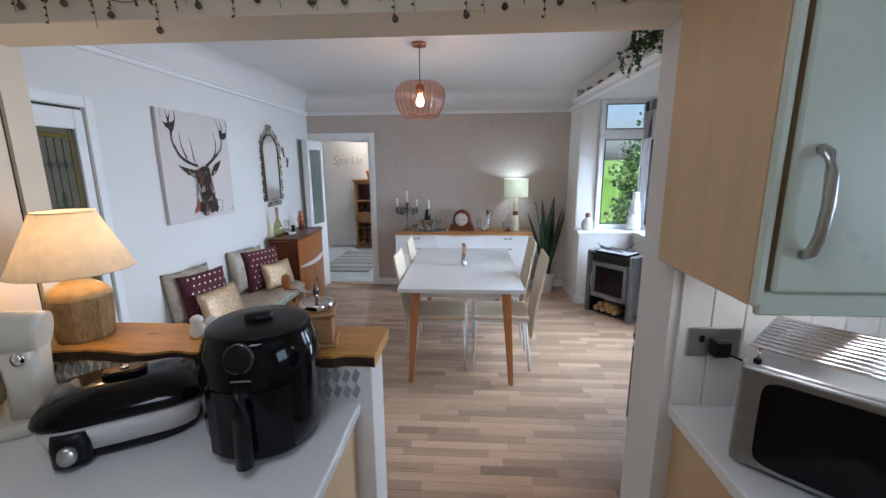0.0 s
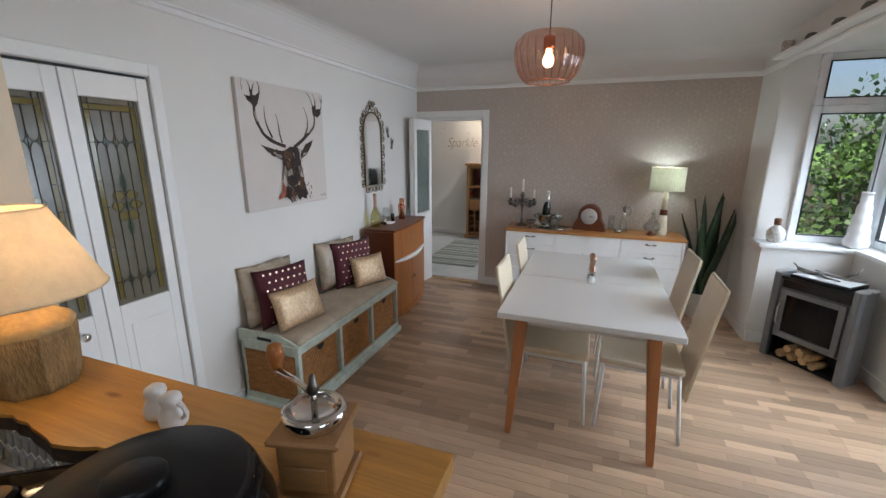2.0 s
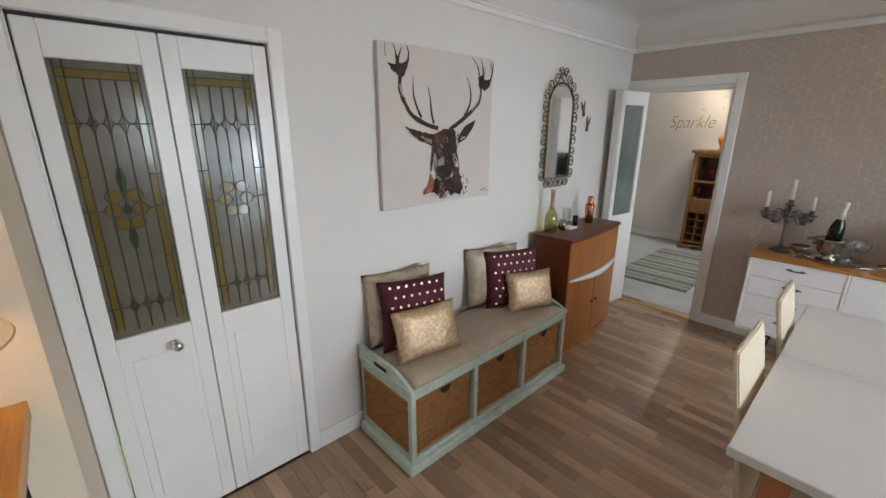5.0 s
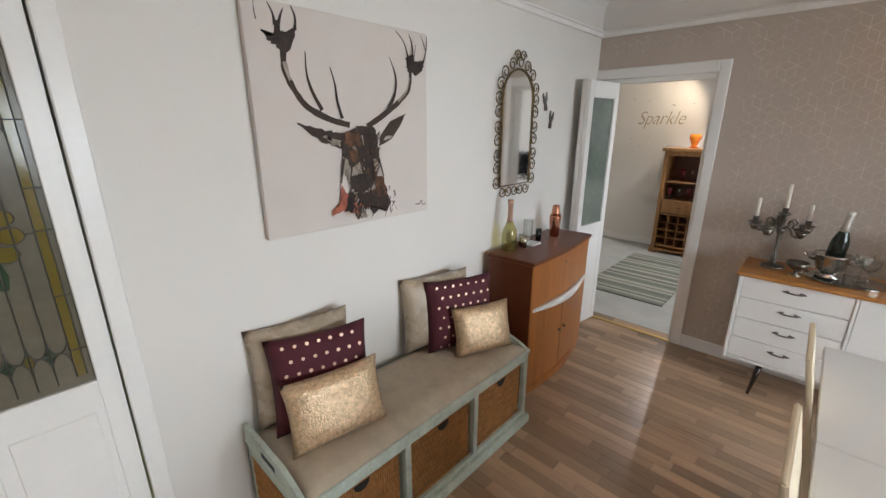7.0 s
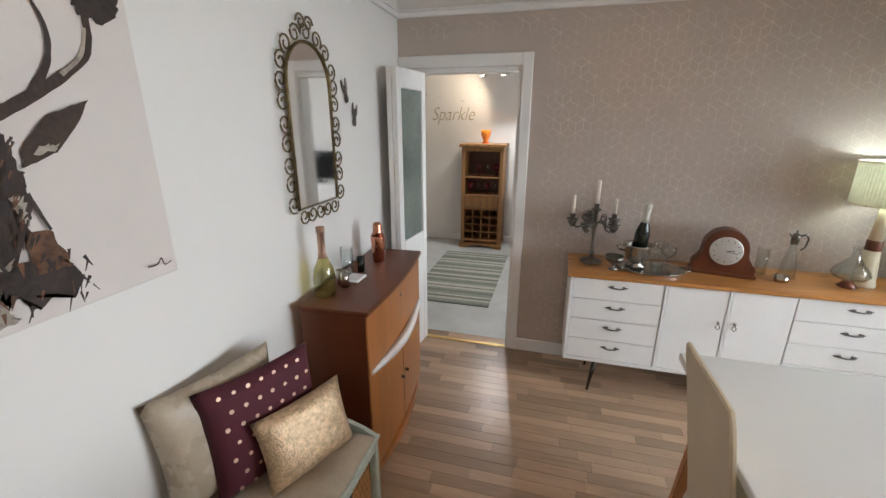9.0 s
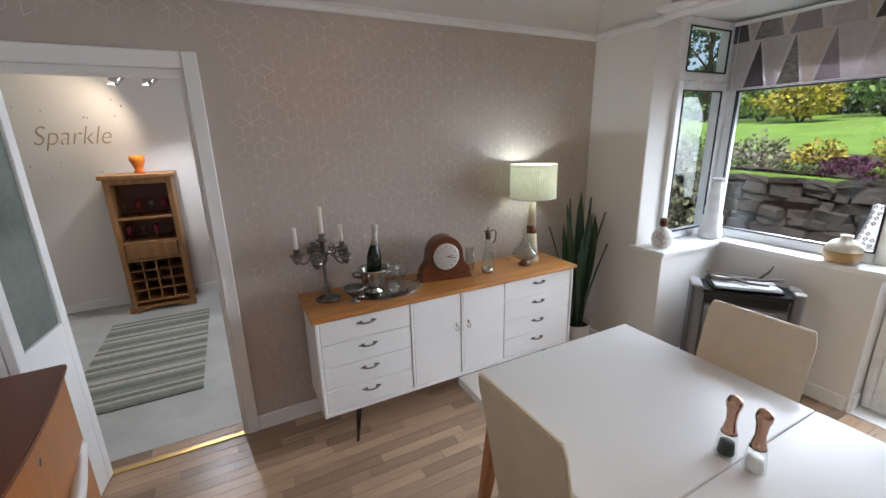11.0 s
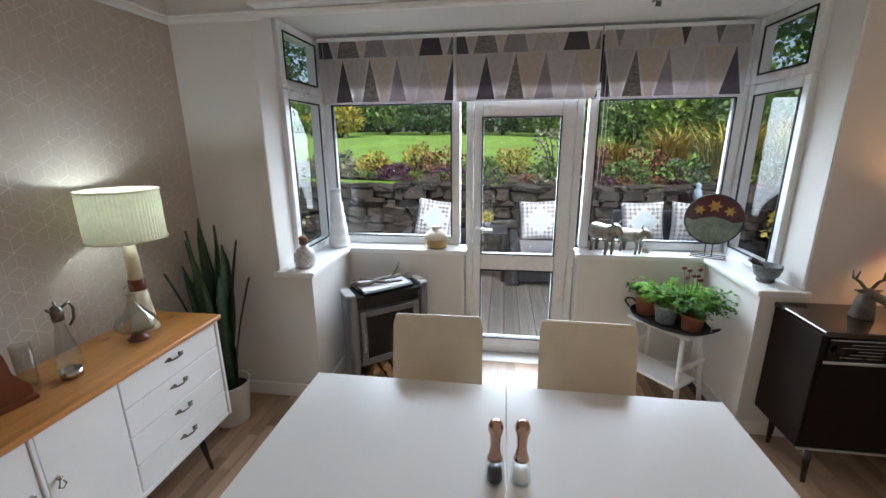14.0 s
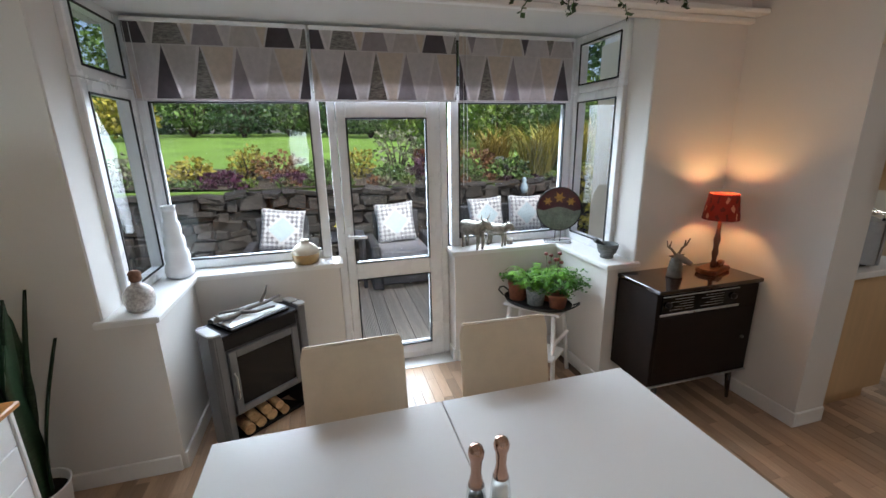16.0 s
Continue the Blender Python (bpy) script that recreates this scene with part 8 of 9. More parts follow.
part("plinth", B(-0.58, 0.58, -0.18, 0.18, 0.0, 0.06), GLOSS, tu)
sc = thing("side_cabinet", "pale topped oak side cabinet in the next room", "cabinet", pose(-0.95, 7.85, 0))
part("carcass", B(-0.25, 0.3, -0.3, 0.3, 0.05, 0.76, 0.004), RPINE, sc)
part("top", B(-0.28, 0.33, -0.33, 0.33, 0.761, 0.79, 0.005), GLOSS, sc)
part("plinth", B(-0.24, 0.29, -0.29, 0.29, 0.0, 0.05), RPINE, sc)
dk = thing("coffee_machine", "small black coffee machine on the cabinet", "appliance", pose(-1.1, 7.75, 0.791))
part("body", B(-0.06, 0.06, -0.07, 0.07, 0.0, 0.19, 0.015, 2), BLACKMATT, dk)
part("drip_tray", B(-0.06, 0.06, -0.14, -0.071, 0.0, 0.02, 0.004), BLACKGLOSS, dk)
# ---- garden ----
GRASS = mat("lawn_grass", (0.19, 0.34, 0.05), 0.9, var=0.14, scale=0.9, bump=0.10, fine=55)
EARTH = mat("garden_earth", (0.07, 0.055, 0.035), 0.95, var=0.25, scale=5, bump=0.12, fine=30)


def ground_z(x, y):
    if x < 5.42:
        return -0.22
    base = 1.02 - 0.02 * max(-4, min(4, 4 - y))
    return base + 0.045 * min(x - 5.42, 3.0) + 0.062 * max(0, min(x - 8.4, 14)) + 0.02 * max(0, min(x - 22, 200)) + 0.03 * noise.noise(Vector((x * 0.3, y * 0.3, 0)))


xs = [-150, -60, -20, -8, 0, 3, 5.36, 5.42, 5.8, 6.3, 6.8, 7.3, 7.8, 8.4, 9.2, 10, 11, 12, 14, 16, 18, 20, 22, 26, 34, 60, 150, 400]
ys = [-300, -100, -40, -20] + [-12 + k * 1.5 for k in range(22)] + [26, 45, 110, 300]
bm = bmesh.new()
gv = [[bm.verts.new((x, y, ground_z(x, y))) for y in ys] for x in xs]
for i in range(len(xs) - 1):
    for j in range(len(ys) - 1):
        f = bm.faces.new((gv[i][j], gv[i + 1][j], gv[i + 1][j + 1], gv[i][j + 1]))
        f.smooth = xs[i] > 5.4
setting("ground", bm, GRASS, "sloping green lawn behind the garden wall", "lawn")
bm = bmesh.new()
bx = [5.45, 5.9, 6.4, 6.9, 7.4, 7.9]
by = [-10 + 0.8 * k for k in range(32)]
bv = [[bm.verts.new((x + (0.35 * math.sin(y * 1.3) if x > 7.5 else 0), y, ground_z(x, y) + 0.035 + 0.03 * noise.noise(Vector((x * 3, y * 3, 1))))) for y in by] for x in bx]
for i in range(len(bx) - 1):
    for j in range(len(by) - 1):
        bm.faces.new((bv[i][j], bv[i + 1][j], bv[i + 1][j + 1], bv[i][j + 1]))
setting("flower_bed", bm, EARTH, "dark earth planting bed above the stone wall", "flower bed")

DECKW = mat("weathered_deck_board", (0.54, 0.47, 0.38), 0.7, var=0.12, scale=4, bump=0.03, fine=60, stretch=(0.1, 3, 3), per_object=0.16)
deck = thing("deck", "grooved weathered timber decking", "deck", kind="structure")
bm = bmesh.new()
w, n = 0.140, 9
prof = []
for k in range(n):
    a = k * w / n
    prof += [(a, -0.062), (a + w / n * 0.3, -0.055), (a + w / n * 0.75, -0.055)]
prof += [(w, -0.062), (w, -0.09), (0, -0.09)]
va = [bm.verts.new((2.42, y, z)) for y, z in prof]
vb = [bm.verts.new((5.20, y, z)) for y, z in prof]
for k in range(len(prof)):
    j = (k + 1) % len(prof)
    bm.faces.new((va[k], va[j], vb[j], vb[k]))
bm.faces.new(va[::-1])
bmesh.ops.recalc_face_normals(bm, faces=bm.faces)
me = bpy.data.meshes.new("deck_board")
bm.to_mesh(me)
bm.free()
me.materials.append(DECKW)
for k in range(42):
    o = new("deck_board", me)
    o.parent = deck
    o.location = (0, 0.6 + k * 0.147, 0)
part("joists", B(2.42, 5.2, 0.6, 6.75, -0.2, -0.1), GAP, deck)

# dry stone wall
STONE = mat("dark_gritstone", (0.05, 0.043, 0.035), 0.9, var=0.3, scale=9, bump=0.14, fine=40, per_object=0.45)
STONER = mat("dark_gritstone_far", (0.05, 0.043, 0.035), 0.9, var=0.3, scale=9, bump=0.14, fine=40, per_island=0.45)
sw = thing("garden_wall", "dark weathered dry stone retaining wall", "wall", kind="structure")
part("core", B(5.30, 5.42, -8, 14, -0.22, 0.95), GAP, sw)
rnd = random.Random(17)
stone_me = []
for v in range(9):
    t = bmesh.new()
    bmesh.ops.create_cube(t, size=1)
    bmesh.ops.bevel(t, geom=list(t.edges), offset=0.13, segments=1, affect="EDGES")
    for q in t.verts:
        q.co += Vector([rnd.uniform(-0.10, 0.10) for _ in range(3)])
    me = bpy.data.meshes.new("stone")
    t.to_mesh(me)
    t.free()
    me.materials.append(STONE)
    stone_me.append(me)
joined = bmesh.new()
z, row, ns = -0.10, 0, 0
while z < 1.0:
    h = rnd.uniform(0.06, 0.17)
    y = -6 + rnd.random() * 0.2
    while y < 12:
        ln = rnd.uniform(0.13, 0.42)
        top_here = ground_z(5.5, y) + 0.03 + rnd.uniform(-0.07, 0.05)
        if z < top_here:
            m = Matrix.Translation((5.26 + rnd.uniform(-0.035, 0.03), y + ln / 2, z + h / 2 + rnd.uniform(-0.025, 0.025))) @ pose(0, 0, 0, rnd.uniform(-9, 9), rnd.uniform(-6, 6), rnd.uniform(-9, 9)) @ Matrix.Diagonal((rnd.uniform(0.2, 0.3), ln * rnd.uniform(0.9, 1.04), h * rnd.uniform(0.8, 1.25), 1))
            me = rnd.choice(stone_me)
            if 0.8 < y < 6.2 and z > 0.1 and ns < 290:
                o = new("stone", me)
                o.parent = sw
                o.matrix_local = m
                ns += 1
            else:
                t = bmesh.new()
                t.from_mesh(me)
                t.transform(m)
                merge(joined, t)
        y += ln
    z += h
o = finish("stones_joined", joined, STONER, sw)
o["kind"] = "stuff"


def leaf_mat(name, col, k=0.4):
    return mat(name, col, 0.6, var=0.2, scale=3, bump=0.0, per_island=k)


GREEN = leaf_mat("mid_green_leaves", (0.13, 0.23, 0.05))
BRIGHT = leaf_mat("bright_green_leaves", (0.19, 0.30, 0.04))
DARKG = leaf_mat("dark_evergreen_leaves", (0.055, 0.115, 0.04))
YELLOW = leaf_mat("yellow_green_leaves", (0.42, 0.37, 0.05))
RUSTY = leaf_mat("russet_leaves", (0.26, 0.12, 0.05))
PURPLE = leaf_mat("purple_leaves", (0.09, 0.02, 0.055))
SILVERG = leaf_mat("grey_green_leaves", (0.27, 0.29, 0.17))
BARK = mat("brown_bark", (0.07, 0.05, 0.035), 0.9, var=0.25, scale=14, bump=0.15)


def foliage(bm, rnd, c, rx, ry, rz, n, size, seed, grass=False):
    for k in range(n):
        while True:
            d = Vector((rnd.uniform(-1, 1), rnd.uniform(-1, 1), rnd.uniform(-0.9, 1)))
            if 0.1 < d.length < 1:
                break
        u = d.normalized()
        lump = 0.72 + 0.55 * noise.noise(u * 2.3 + Vector((seed, seed * 0.3, 0)))
        r = max(0.25, d.length) ** 0.45 * lump
        p = Vector((c[0] + u.x * rx * r, c[1] + u.y * ry * r, c[2] + u.z * rz * r))
        s = size * rnd.uniform(0.55, 1.3)
        l = (u + Vector((rnd.uniform(-1, 1), rnd.uniform(-1, 1), rnd.uniform(-0.8, 0.9)))).normalized() * s
        o = l.cross(Vector((rnd.uniform(-1, 1), rnd.uniform(-1, 1), rnd.uniform(-1, 1)))).normalized() * s * 0.42
        bm.faces.new([bm.verts.new(q) for q in (p - l * 0.5, p + o, p + l * 0.6, p - o)])


def shrub(x, y, r, h, m, label, seed, n=500, size=0.06, name="shrub", stretch=1.0):
    rnd = random.Random(seed)
    z = ground_z(x, y)
    s = thing(name, label, "shrub", pose(x, y, z))
    bm = bmesh.new()
    for k in range(6):
        a = k * 1.05 + seed
        tube(bm, [(0.03 * math.cos(a), 0.03 * math.sin(a), -0.05), (r * 0.3 * math.cos(a), r * 0.3 * math.sin(a), h * 0.45), (r * 0.6 * math.cos(a), r * 0.6 * math.sin(a), h * 0.8)], 0.012 + 0.01 * h, r1=0.005, seg=5)
    part("stem_cluster", bm, BARK, s)
    bm = bmesh.new()
    foliage(bm, rnd, (0, 0, h * 0.52), r, r * stretch, h * 0.58, n, size, seed)
    part("leaves", bm, m, s)
    return s


def grass_clump(x, y, r, h, m, label, seed, n=260):
    rnd = random.Random(seed)
    s = thing("ornamental_grass", label, "grass", pose(x, y, ground_z(x, y)))
    bm = bmesh.new()
    for k in range(n):
        a = rnd.random() * math.tau
        b = Vector((rnd.uniform(-0.3, 0.3) * r, rnd.uniform(-0.3, 0.3) * r, 0))
        l = h * rnd.uniform(0.7, 1.15)
        o = Vector((math.cos(a), math.sin(a), 0))
        sd = Vector((-o.y, o.x, 0)) * 0.010
        p1 = b + o * r * 0.35 + Vector((0, 0, l * 0.65))
        p2 = b + o * r * rnd.uniform(0.7, 1.1) + Vector((0, 0, l * rnd.uniform(0.6, 1.0)))
        vs = [bm.verts.new(q) for q in (b - sd, b + sd, p1 + sd, p1 - sd, p2)]
        bm.faces.new((vs[0], vs[1], vs[2], vs[3]))
        bm.faces.new((vs[3], vs[2], vs[4]))
    part("blades", bm, m, s)
    return s


rnd = random.Random(40)
beds = [(5.9, 7.6, 0.5, 0.5, GREEN), (6.0, 6.6, 0.5, 0.45, SILVERG), (6.1, 5.9, 0.4, 0.4, YELLOW), (6.4, 5.2, 0.35, 0.55, YELLOW), (5.9, 5.5, 0.35, 0.22, PURPLE), (6.3, 4.75, 0.50, 0.45, RUSTY), (5.85, 4.55, 0.35, 0.20, PURPLE),
        (6.2, 4.1, 0.42, 0.36, GREEN), (6.4, 3.55, 0.40, 0.5, YELLOW), (6.6, 2.85, 0.55, 0.85, SILVERG), (5.95, 3.1, 0.35, 0.30, GREEN), (6.0, 2.5, 0.32, 0.45, PURPLE), (6.3, 2.3, 0.35, 0.5, RUSTY),
        (5.9, 1.9, 0.4, 0.36, GREEN), (6.3, 1.5, 0.45, 0.5, RUSTY), (5.8, 1.1, 0.45, 0.4, GREEN), (6.2, 0.4, 0.5, 0.5, YELLOW), (5.8, 0.0, 0.5, 0.45, BRIGHT), (6.0, -0.9, 0.6, 0.6, GREEN), (5.9, -1.8, 0.6, 0.7, BRIGHT), (5.9, 8.6, 0.6, 0.7, BRIGHT), (6.1, 9.6, 0.7, 0.9, GREEN)]
NAMES = {GREEN: "leafy green shrub in the planting bed", SILVERG: "pale grey green shrub in the planting bed", YELLOW: "yellow green shrub in the planting bed", RUSTY: "russet autumn shrub in the planting bed", PURPLE: "low purple plant by the wall top", BRIGHT: "bright green shrub in the planting bed"}
for k, (x, y, r, h, m) in enumerate(beds):
    shrub(x, y, r, h, m, NAMES[m], k + 1, n=560, size=0.055 if m is not PURPLE else 0.045)
for k, (x, y, r, h) in enumerate(((6.9, 0.9, 0.6, 0.9), (6.6, -0.3, 0.6, 1.0), (7.0, -1.2, 0.7, 1.1), (6.5, -2.2, 0.7, 1.2), (6.9, 1.8, 0.45, 0.65))):
    grass_clump(x, y, r, h, YELLOW if k % 2 else leaf_mat("golden_blades", (0.42, 0.33, 0.06)), "golden arching ornamental grass clump", 60 + k)
for k in range(40):
    y = -2 + k * 0.27 + rnd.uniform(-0.1, 0.1)
    shrub(5.58 + rnd.uniform(-0.05, 0.1), y, 0.17, 0.16, rnd.choice((GREEN, GREEN, PURPLE, SILVERG, RUSTY, BRIGHT)), "small trailing plant over the wall top", 100 + k, n=110, size=0.04, name="trailing_plant")
for k, (x, y, r, h, m) in enumerate(((3.4, 7.6, 0.75, 2.3, GREEN), (4.4, 7.5, 0.7, 2.0, BRIGHT), (5.0, 7.1, 0.5, 1.7, SILVERG), (3.9, 8.8, 0.9, 2.7, DARKG), (4.9, -0.2, 0.6, 1.7, YELLOW), (4.2, -0.6, 0.7, 1.9, RUSTY), (5.0, -1.4, 0.8, 2.2, GREEN), (4.1, -1.9, 0.9, 2.5, BRIGHT))):
    shrub(x, y, r, h, m, "tall leafy shrub beside the timber deck", 150 + k, n=1700, size=0.085, name="large_shrub")
for k, (x, y) in enumerate(((5.8, 0.6), (5.9, -0.3), (6.2, 0.1))):
    grass_clump(x, y, 0.6, 1.0, YELLOW, "golden arching ornamental grass clump", 70 + k)
# far planting and trees round the lawn
far = [(19, 13, 2.0, 2.0, BRIGHT), (17.5, 11, 1.4, 1.6, YELLOW), (20, 9.5, 1.8, 2.4, GREEN), (19.5, 7.4, 1.6, 2.2, DARKG), (20.5, 5.6, 1.6, 2.0, GREEN), (20, 3.8, 1.5, 2.6, DARKG), (19, 2.0, 1.4, 1.8, GREEN), (17, 0.6, 1.3, 1.6, BRIGHT), (14.5, -0.6, 1.4, 1.8, GREEN), (12.5, -1.5, 1.3, 2.0, BRIGHT), (11, -2.6, 1.4, 2.2, GREEN), (9.5, -3.4, 1.3, 2.2, BRIGHT), (8.6, -1.6, 0.9, 1.5, GREEN), (8.2, -4.6, 1.4, 2.6, YELLOW), (15, 15, 1.8, 2.0, GREEN), (11.5, 14.5, 1.6, 1.9, BRIGHT), (8.5, 12.5, 1.4, 1.8, GREEN), (7.2, -3.2, 1.1, 2.2, RUSTY)]
for k, (x, y, r, h, m) in enumerate(far):
    shrub(x, y, r, h, m, "large garden shrub beyond the lawn", 200 + k, n=1500, size=0.16, name="large_shrub")


def tree(x, y, h, r, m, seed, label):
    rnd = random.Random(seed)
    t = thing("tree", label, "tree", pose(x, y, ground_z(x, y)))
    bm = T([(0, 0, -0.1), (0.05, 0.03, h * 0.3), (0.0, 0.08, h * 0.6), (0.1, 0, h * 0.9)], 0.05 * h ** 0.6, r1=0.03, seg=8)
    tips = []
    for k in range(9):
        a = k * 2.4
        b0 = Vector((0.03, 0.05, h * (0.3 + 0.06 * k)))
        b1 = b0 + Vector((math.cos(a) * r * 0.75, math.sin(a) * r * 0.75, h * 0.16))
        tube(bm, [b0, b0.lerp(b1, 0.5) + Vector((0, 0, 0.1 * h)), b1], 0.02 * h ** 0.5, r1=0.012, seg=6)
        tips.append(b1)
    part("trunk", bm, BARK, t)
    bm = bmesh.new()
    for k, c in enumerate(tips + [Vector((0, 0, h * 0.95))]):
        foliage(bm, rnd, c, r * 0.55, r * 0.55, h * 0.2, 420, 0.2, seed + k)
    part("crown", bm, m, t)


for k, (x, y, h, r, m) in enumerate(((23, 12, 6, 2.4, GREEN), (24, 8, 7, 2.6, DARKG), (23.5, 4.5, 6.5, 2.4, DARKG), (23, 1.5, 6.5, 2.5, GREEN), (20, -1.5, 6, 2.4, DARKG), (16, -4, 6, 2.4, GREEN), (12, -6, 6, 2.4, DARKG), (20, 16, 6.5, 2.6, DARKG), (13, 18, 6, 2.6, GREEN), (27, 6, 8, 3, DARKG), (27, 11, 8, 3, DARKG), (26, 1, 8, 3, DARKG))):
    tree(x, y, h, r, m, 300 + k, "leafy garden tree beyond the lawn")
# hedge closing the view
bm = bmesh.new()
rnd = random.Random(71)
for k in range(7000):
    y = rnd.uniform(-8, 22)
    x = 25.5 + 1.2 * noise.noise(Vector((y * 0.4, 0, 0)))
    top = 3.0 + 0.7 * noise.noise(Vector((y * 0.5, 3, 0)))
    p = Vector((x + rnd.uniform(-0.4, 0.3), y, ground_z(x, y) + rnd.uniform(0, top)))
    l = Vector((rnd.uniform(-1, 1), rnd.uniform(-1, 1), rnd.uniform(-1, 1))).normalized() * 0.24
    o = l.cross(Vector((rnd.uniform(-1, 1), rnd.uniform(-1, 1), rnd.uniform(-1, 1)))).normalized() * 0.13
    bm.faces.new([bm.verts.new(q) for q in (p - l, p + o, p + l, p - o)])
single("hedge", bm, DARKG, "dense dark green hedge at the garden end", "hedge", kind="stuff")
gpot = thing("garden_pot", "tall terracotta pot with a plant on the lawn", "plant pot", pose(8.0, 2.15, ground_z(8.0, 2.15)))
part("pot", L([(0.11, 0), (0.16, 0.36), (0.18, 0.38), (0.15, 0.38), (0, 0.34)], seg=18), TERRA, gpot)
bm = bmesh.new()
foliage(bm, random.Random(3), (0, 0, 0.46), 0.2, 0.2, 0.16, 160, 0.06, 4)
part("plant", bm, GREEN, gpot)
single("stone_ball", L([(0.05, 0), (0.14, 0.05), (0.18, 0.15), (0.14, 0.26), (0.06, 0.31), (0, 0.32)], seg=18), GRAN, "round grey stone ball among the plants", "ornament", m=pose(6.55, 0.95, ground_z(6.55, 0.95) + 0.02), smooth=True)

# rattan seats on the deck
RATTAN = mat("dark_grey_rattan", (0.045, 0.045, 0.05), 0.7, var=0.2, scale=30, bump=0.15, fine=120)
SEATC = mat("grey_seat_cloth", (0.20, 0.20, 0.22), 0.9, var=0.06, scale=20, bump=0.04)
CUSHW = mat("white_outdoor_cloth", (0.68, 0.69, 0.70), 0.85, var=0.03, bump=0.03)
CUSHD = mat("charcoal_lattice_print", (0.10, 0.10, 0.12), 0.85, var=0.05)
CUSHB = mat("pale_aqua_cloth", (0.52, 0.64, 0.68), 0.85, var=0.03)


def garden_seat(y, w, cushions, label):
    """Faces the house (-x)."""
    g = thing("rattan_seat", label, "garden seat", pose(4.35, y, -0.055), group="deck seats")
    part("base", B(-0.36, 0.36, -w / 2, w / 2, 0.06, 0.36, 0.02), RATTAN, g)
    for s in (-1, 1):
        part("arm", B(-0.38, 0.36, s * (w / 2 + 0.055) - 0.055, s * (w / 2 + 0.055) + 0.055, 0.02, 0.56, 0.025, 2), RATTAN, g)
    part("backrest", B(0.30, 0.40, -w / 2, w / 2, 0.361, 0.84, 0.025, 2), RATTAN, g)
    part("seat_pad", B(-0.36, 0.295, -w / 2 + 0.01, w / 2 - 0.01, 0.361, 0.47, 0.03, 3), SEATC, g, "grey seat pad")
    for x in (-0.32, 0.32):
        for s in (-1, 1):
            part("foot", B(x - 0.02, x + 0.02, s * w / 2 - 0.02, s * w / 2 + 0.02, 0.0, 0.058), RATTAN, g)
    for k, (cy, roll) in enumerate(cushions):
        m = pose(4.35 + 0.10, y + cy, 0.42) @ pose(0, 0, 0, 0, 0, -90) @ pose(0, 0, 0, -14, roll, 0)
        c = thing("scatter_cushion", "white lattice print cushion with an aqua centre", "cushion", m, group="deck cushions")
        part("cover", cushion_mesh(0.50, 0.50, 0.15, 20 + k), CUSHW, c)
        bm = bmesh.new()
        nn = 9
        for i in range(nn):
            for j in range(nn):
                u, v = -0.84 + 1.68 * i / (nn - 1), -0.84 + 1.68 * j / (nn - 1)
                if abs(u) + abs(v) < 0.72:
                    continue
                d = ((1 - u ** 4) * (1 - v ** 4)) ** 0.55
                d += 0.10 * noise.noise(Vector((u * 2.2 + 20 + k, v * 2.2, -1))) * d
                cc = Vector((u * 0.246, -(0.075 * d + 0.004), 0.25 + v * 0.246))
                r = 0.022
                ring = [(r, 0), (0, r), (-r, 0), (0, -r)]
                o_ = [bm.verts.new(cc + Vector((a, 0, b))) for a, b in ring]
                i_ = [bm.verts.new(cc + Vector((a * 0.45, -0.001, b * 0.45))) for a, b in ring]
                for q in range(4):
                    bm.faces.new((o_[q], o_[(q + 1) % 4], i_[(q + 1) % 4], i_[q]))
        part("lattice_print", bm, CUSHD, c, "charcoal lattice print")
        bm = bmesh.new()
        N = 8
        gg = {}
        for i in range(-N, N + 1):
            for j in range(-N, N + 1):
                if abs(i) + abs(j) <= N:
                    u, v = i / N * 0.62, j / N * 0.62
                    d = ((1 - u ** 4) * (1 - v ** 4)) ** 0.55
                    d += 0.10 * noise.noise(Vector((u * 2.2 + 20 + k, v * 2.2, -1))) * d
                    gg[i, j] = bm.verts.new((u * 0.25, -(0.075 * d + 0.003), 0.25 + v * 0.25))
        for (i, j) in list(gg):
            for di, dj in ((1, 1), (-1, -1)):
                if (i + di, j) in gg and (i, j + dj) in gg:
                    bm.faces.new((gg[i, j], gg[i + di, j], gg[i, j + dj]))
        part("aqua_panel", bm, CUSHB, c, "pale aqua tufted centre")


garden_seat(4.62, 0.60, [(0.02, 8)], "dark rattan armchair with a grey seat pad")
garden_seat(3.22, 0.60, [(0.02, -3)], "dark rattan armchair with a grey seat pad")
garden_seat(1.72, 1.25, [(0.29, -2), (-0.26, 3)], "dark rattan sofa with a grey seat pad")
stb = thing("side_table", "dark rattan side table between the deck armchairs", "table", pose(4.36, 3.90, -0.055))
part("tabletop", B(-0.24, 0.24, -0.24, 0.24, 0.60, 0.63, 0.008), RATTAN, stb)
for x in (-0.2, 0.2):
    for y in (-0.2, 0.2):
        part("leg", B(x - 0.022, x + 0.022, y - 0.022, y + 0.022, 0.0, 0.599, 0.004), RATTAN, stb)
part("lower_shelf", B(-0.17, 0.17, -0.17, 0.17, 0.22, 0.24, 0.004), RATTAN, stb)
tpl = thing("potted_plant", "small yellow green plant in a dark pot", "plant", pose(4.36, 3.92, 0.576))
part("pot", L([(0.04, 0), (0.055, 0.08), (0.05, 0.08), (0, 0.07)], seg=16), GREYSTEEL, tpl)
bm = bmesh.new()
foliage(bm, random.Random(5), (0, 0, 0.13), 0.09, 0.09, 0.08, 90, 0.05, 6)
part("leaves", bm, YELLOW, tpl)
gb = thing("garden_bird", "pale blue glass bird on a thin garden stake", "ornament", pose(5.0, 1.22, -0.06))
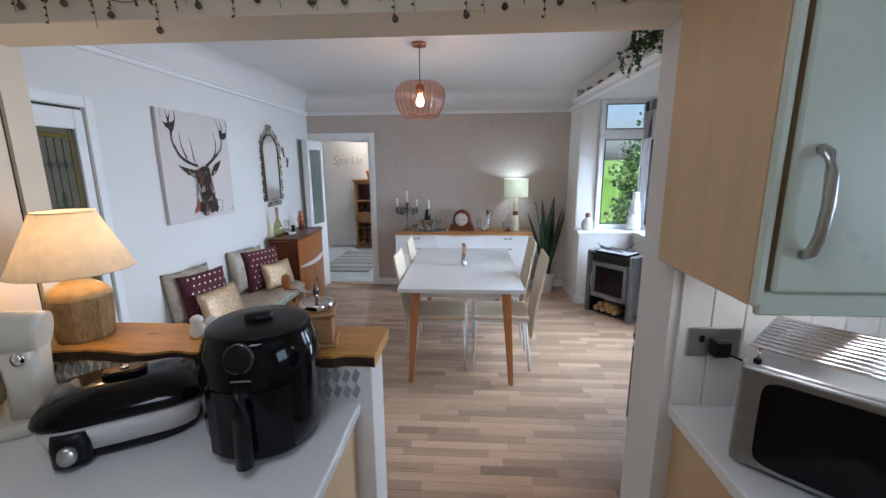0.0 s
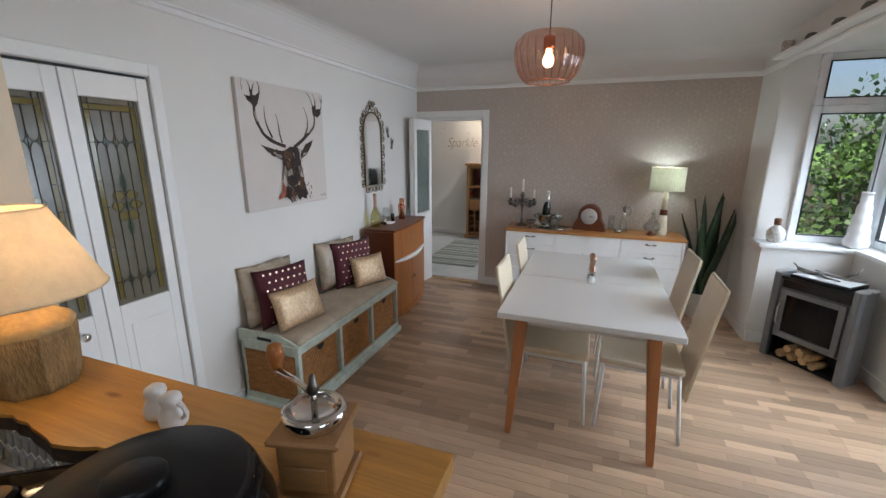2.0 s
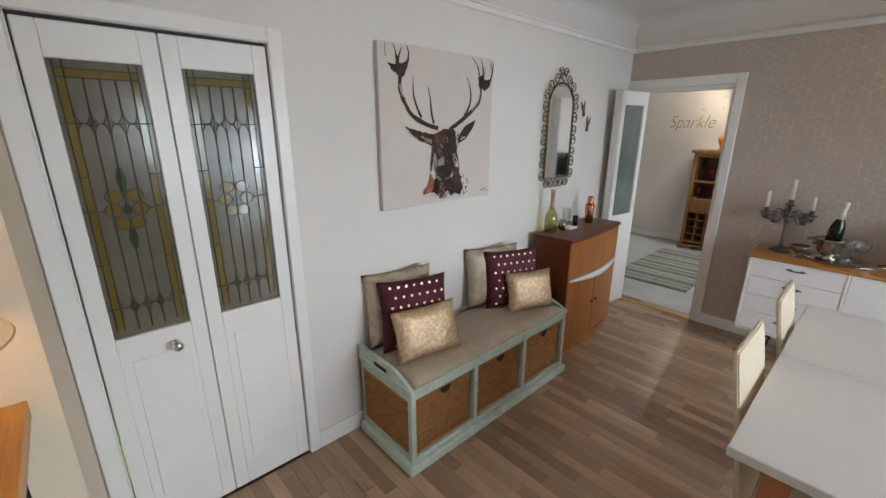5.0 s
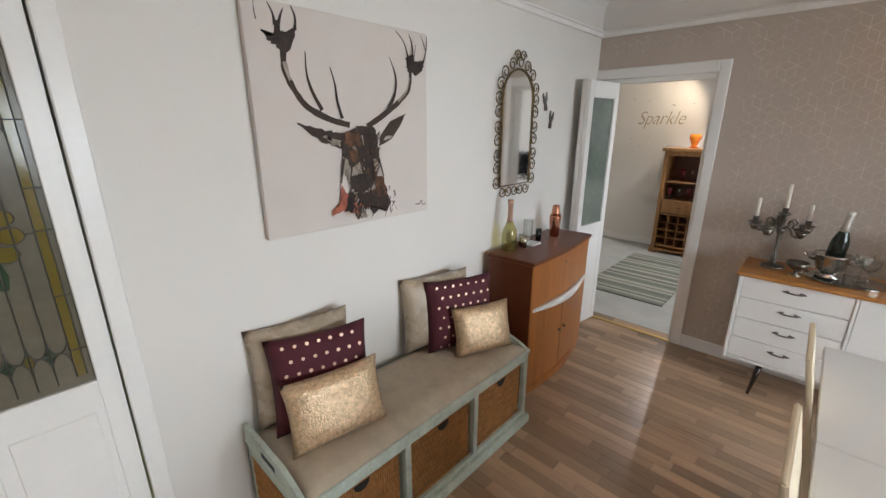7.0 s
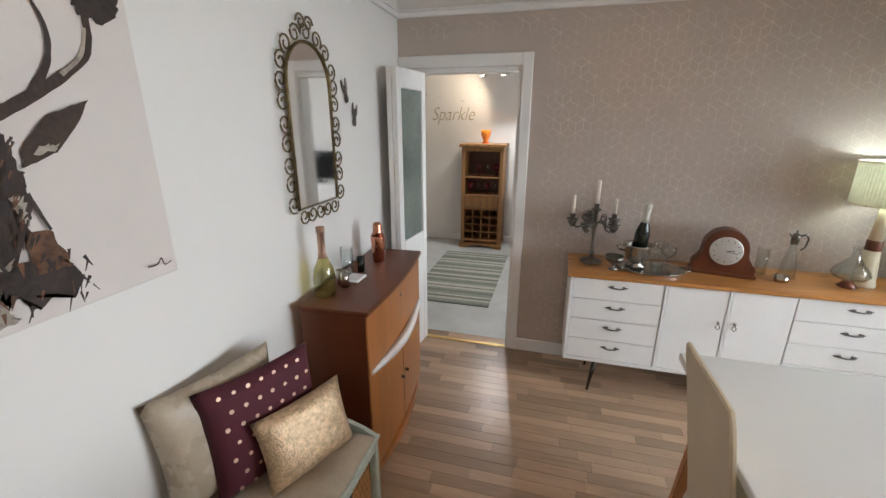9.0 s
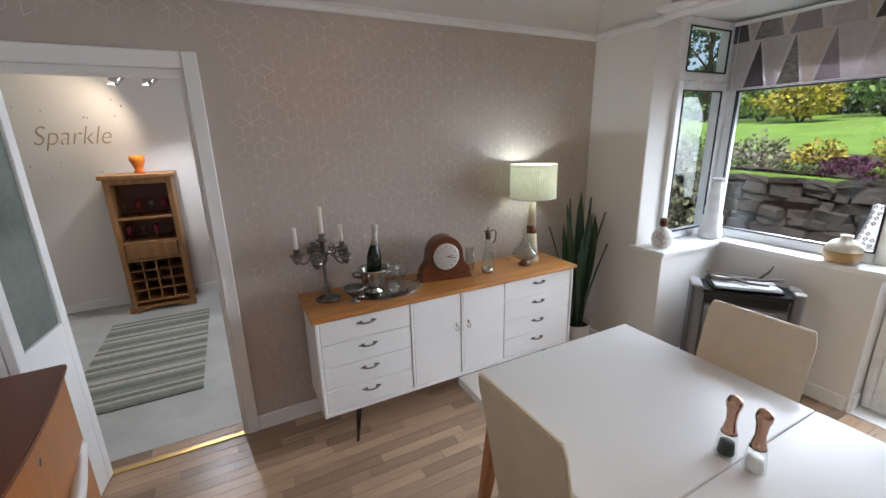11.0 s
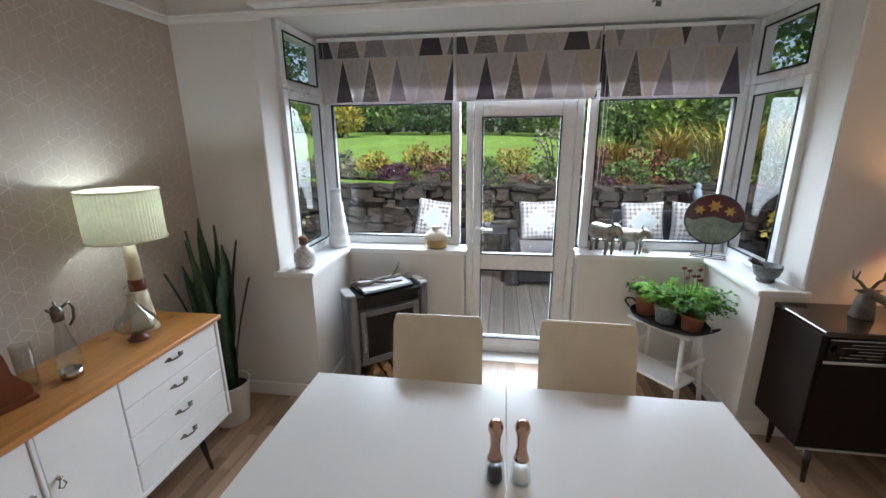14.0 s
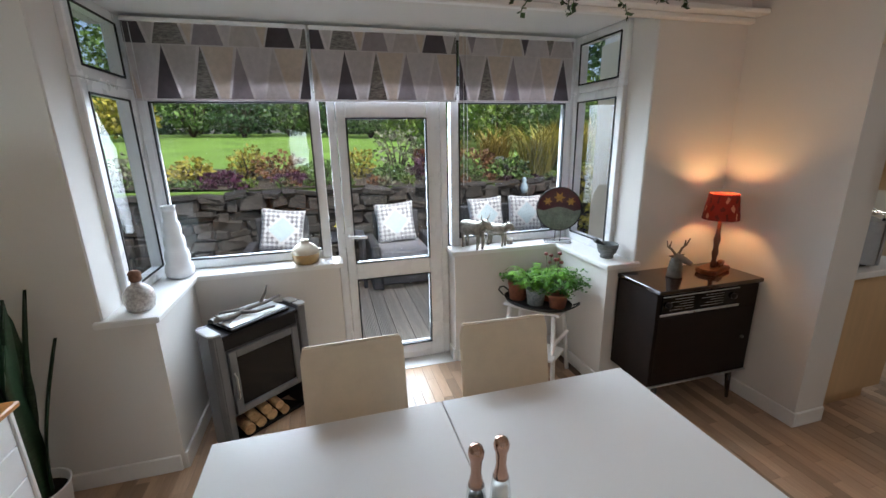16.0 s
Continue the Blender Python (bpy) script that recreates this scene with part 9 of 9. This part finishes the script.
part("stake", T([(0, 0, 0), (0, 0, 0.93)], 0.006, seg=6), BLACKMETAL, gb)
part("bird_body", L([(0.012, 0.92), (0.04, 0.95), (0.058, 1.0), (0.046, 1.06), (0.026, 1.09), (0.036, 1.125), (0.022, 1.155), (0, 1.165)], seg=16), mat("pale_blue_glass", (0.42, 0.54, 0.62), 0.15, var=0.1), gb, "pale blue glass bird")
# ---- floor strips ----
SW_, LENS = 0.0655, (0.26, 0.34, 0.42, 0.50, 0.58)
strip_mesh = {}
for ln in LENS:
    bm = bmesh.new()
    t = bmesh.new()
    bmesh.ops.create_cube(t, size=1)
    for q in t.verts:
        up = q.co.z > 0
        q.co = Vector(((q.co.x + 0.5) * ln + (0 if not up else -0.0016 * q.co.x), (q.co.y + 0.5) * (SW_ - 0.0006) - (0.001 * q.co.y if up else 0), 0.0 if up else -0.006))
    merge(bm, t)
    me = bpy.data.meshes.new("floor_strip")
    bm.to_mesh(me)
    bm.free()
    me.materials.append(LAM)
    strip_mesh[ln] = me
lam_floor = thing("floor_laminate", "greyish oak strip laminate floor", "floor", kind="structure")
rnd = random.Random(31)
rest_v, rest_f, made = [], [], 0


def rest_strip(x, y, ln):
    b = len(rest_v)
    w = SW_ - 0.0006
    for z, e in ((-0.006, 0), (0.0, 0.0006)):
        rest_v.extend([(x + e, y + e, z), (x + ln - 0.0006 - e, y + e, z), (x + ln - 0.0006 - e, y + w - e, z), (x + e, y + w - e, z)])
    rest_f.append((b + 4, b + 5, b + 6, b + 7))
    for k in range(4):
        j = (k + 1) % 4
        rest_f.append((b + k, b + j, b + 4 + j, b + 4 + k))


y = -1.9
while y < FY + 0.055:
    x = LX - rnd.random() * 0.4
    hi = 2.13 if 2.36 < y < 4.88 else RX if y > 1.3 else 3.1
    while x < hi:
        ln = rnd.choice(LENS)
        if 2.3 < y < 4.1 and made < 290 and LX <= x and x + ln < hi:
            o = new("floor_strip", strip_mesh[ln])
            o.location = (x, y, 0)
            o.parent = lam_floor
            made += 1
        else:
            x0_ = max(x, LX)
            l2 = min(x + ln, hi) - x0_
            if l2 > 0.01:
                rest_strip(x0_, y, l2)
        x += ln
    y += SW_
me = bpy.data.meshes.new("floor_strips_joined")
me.from_pydata(rest_v, [], rest_f)
me.materials.append(LAMREST)
o = new("floor_strips_joined", me)
o.parent = lam_floor
o["kind"] = "stuff"
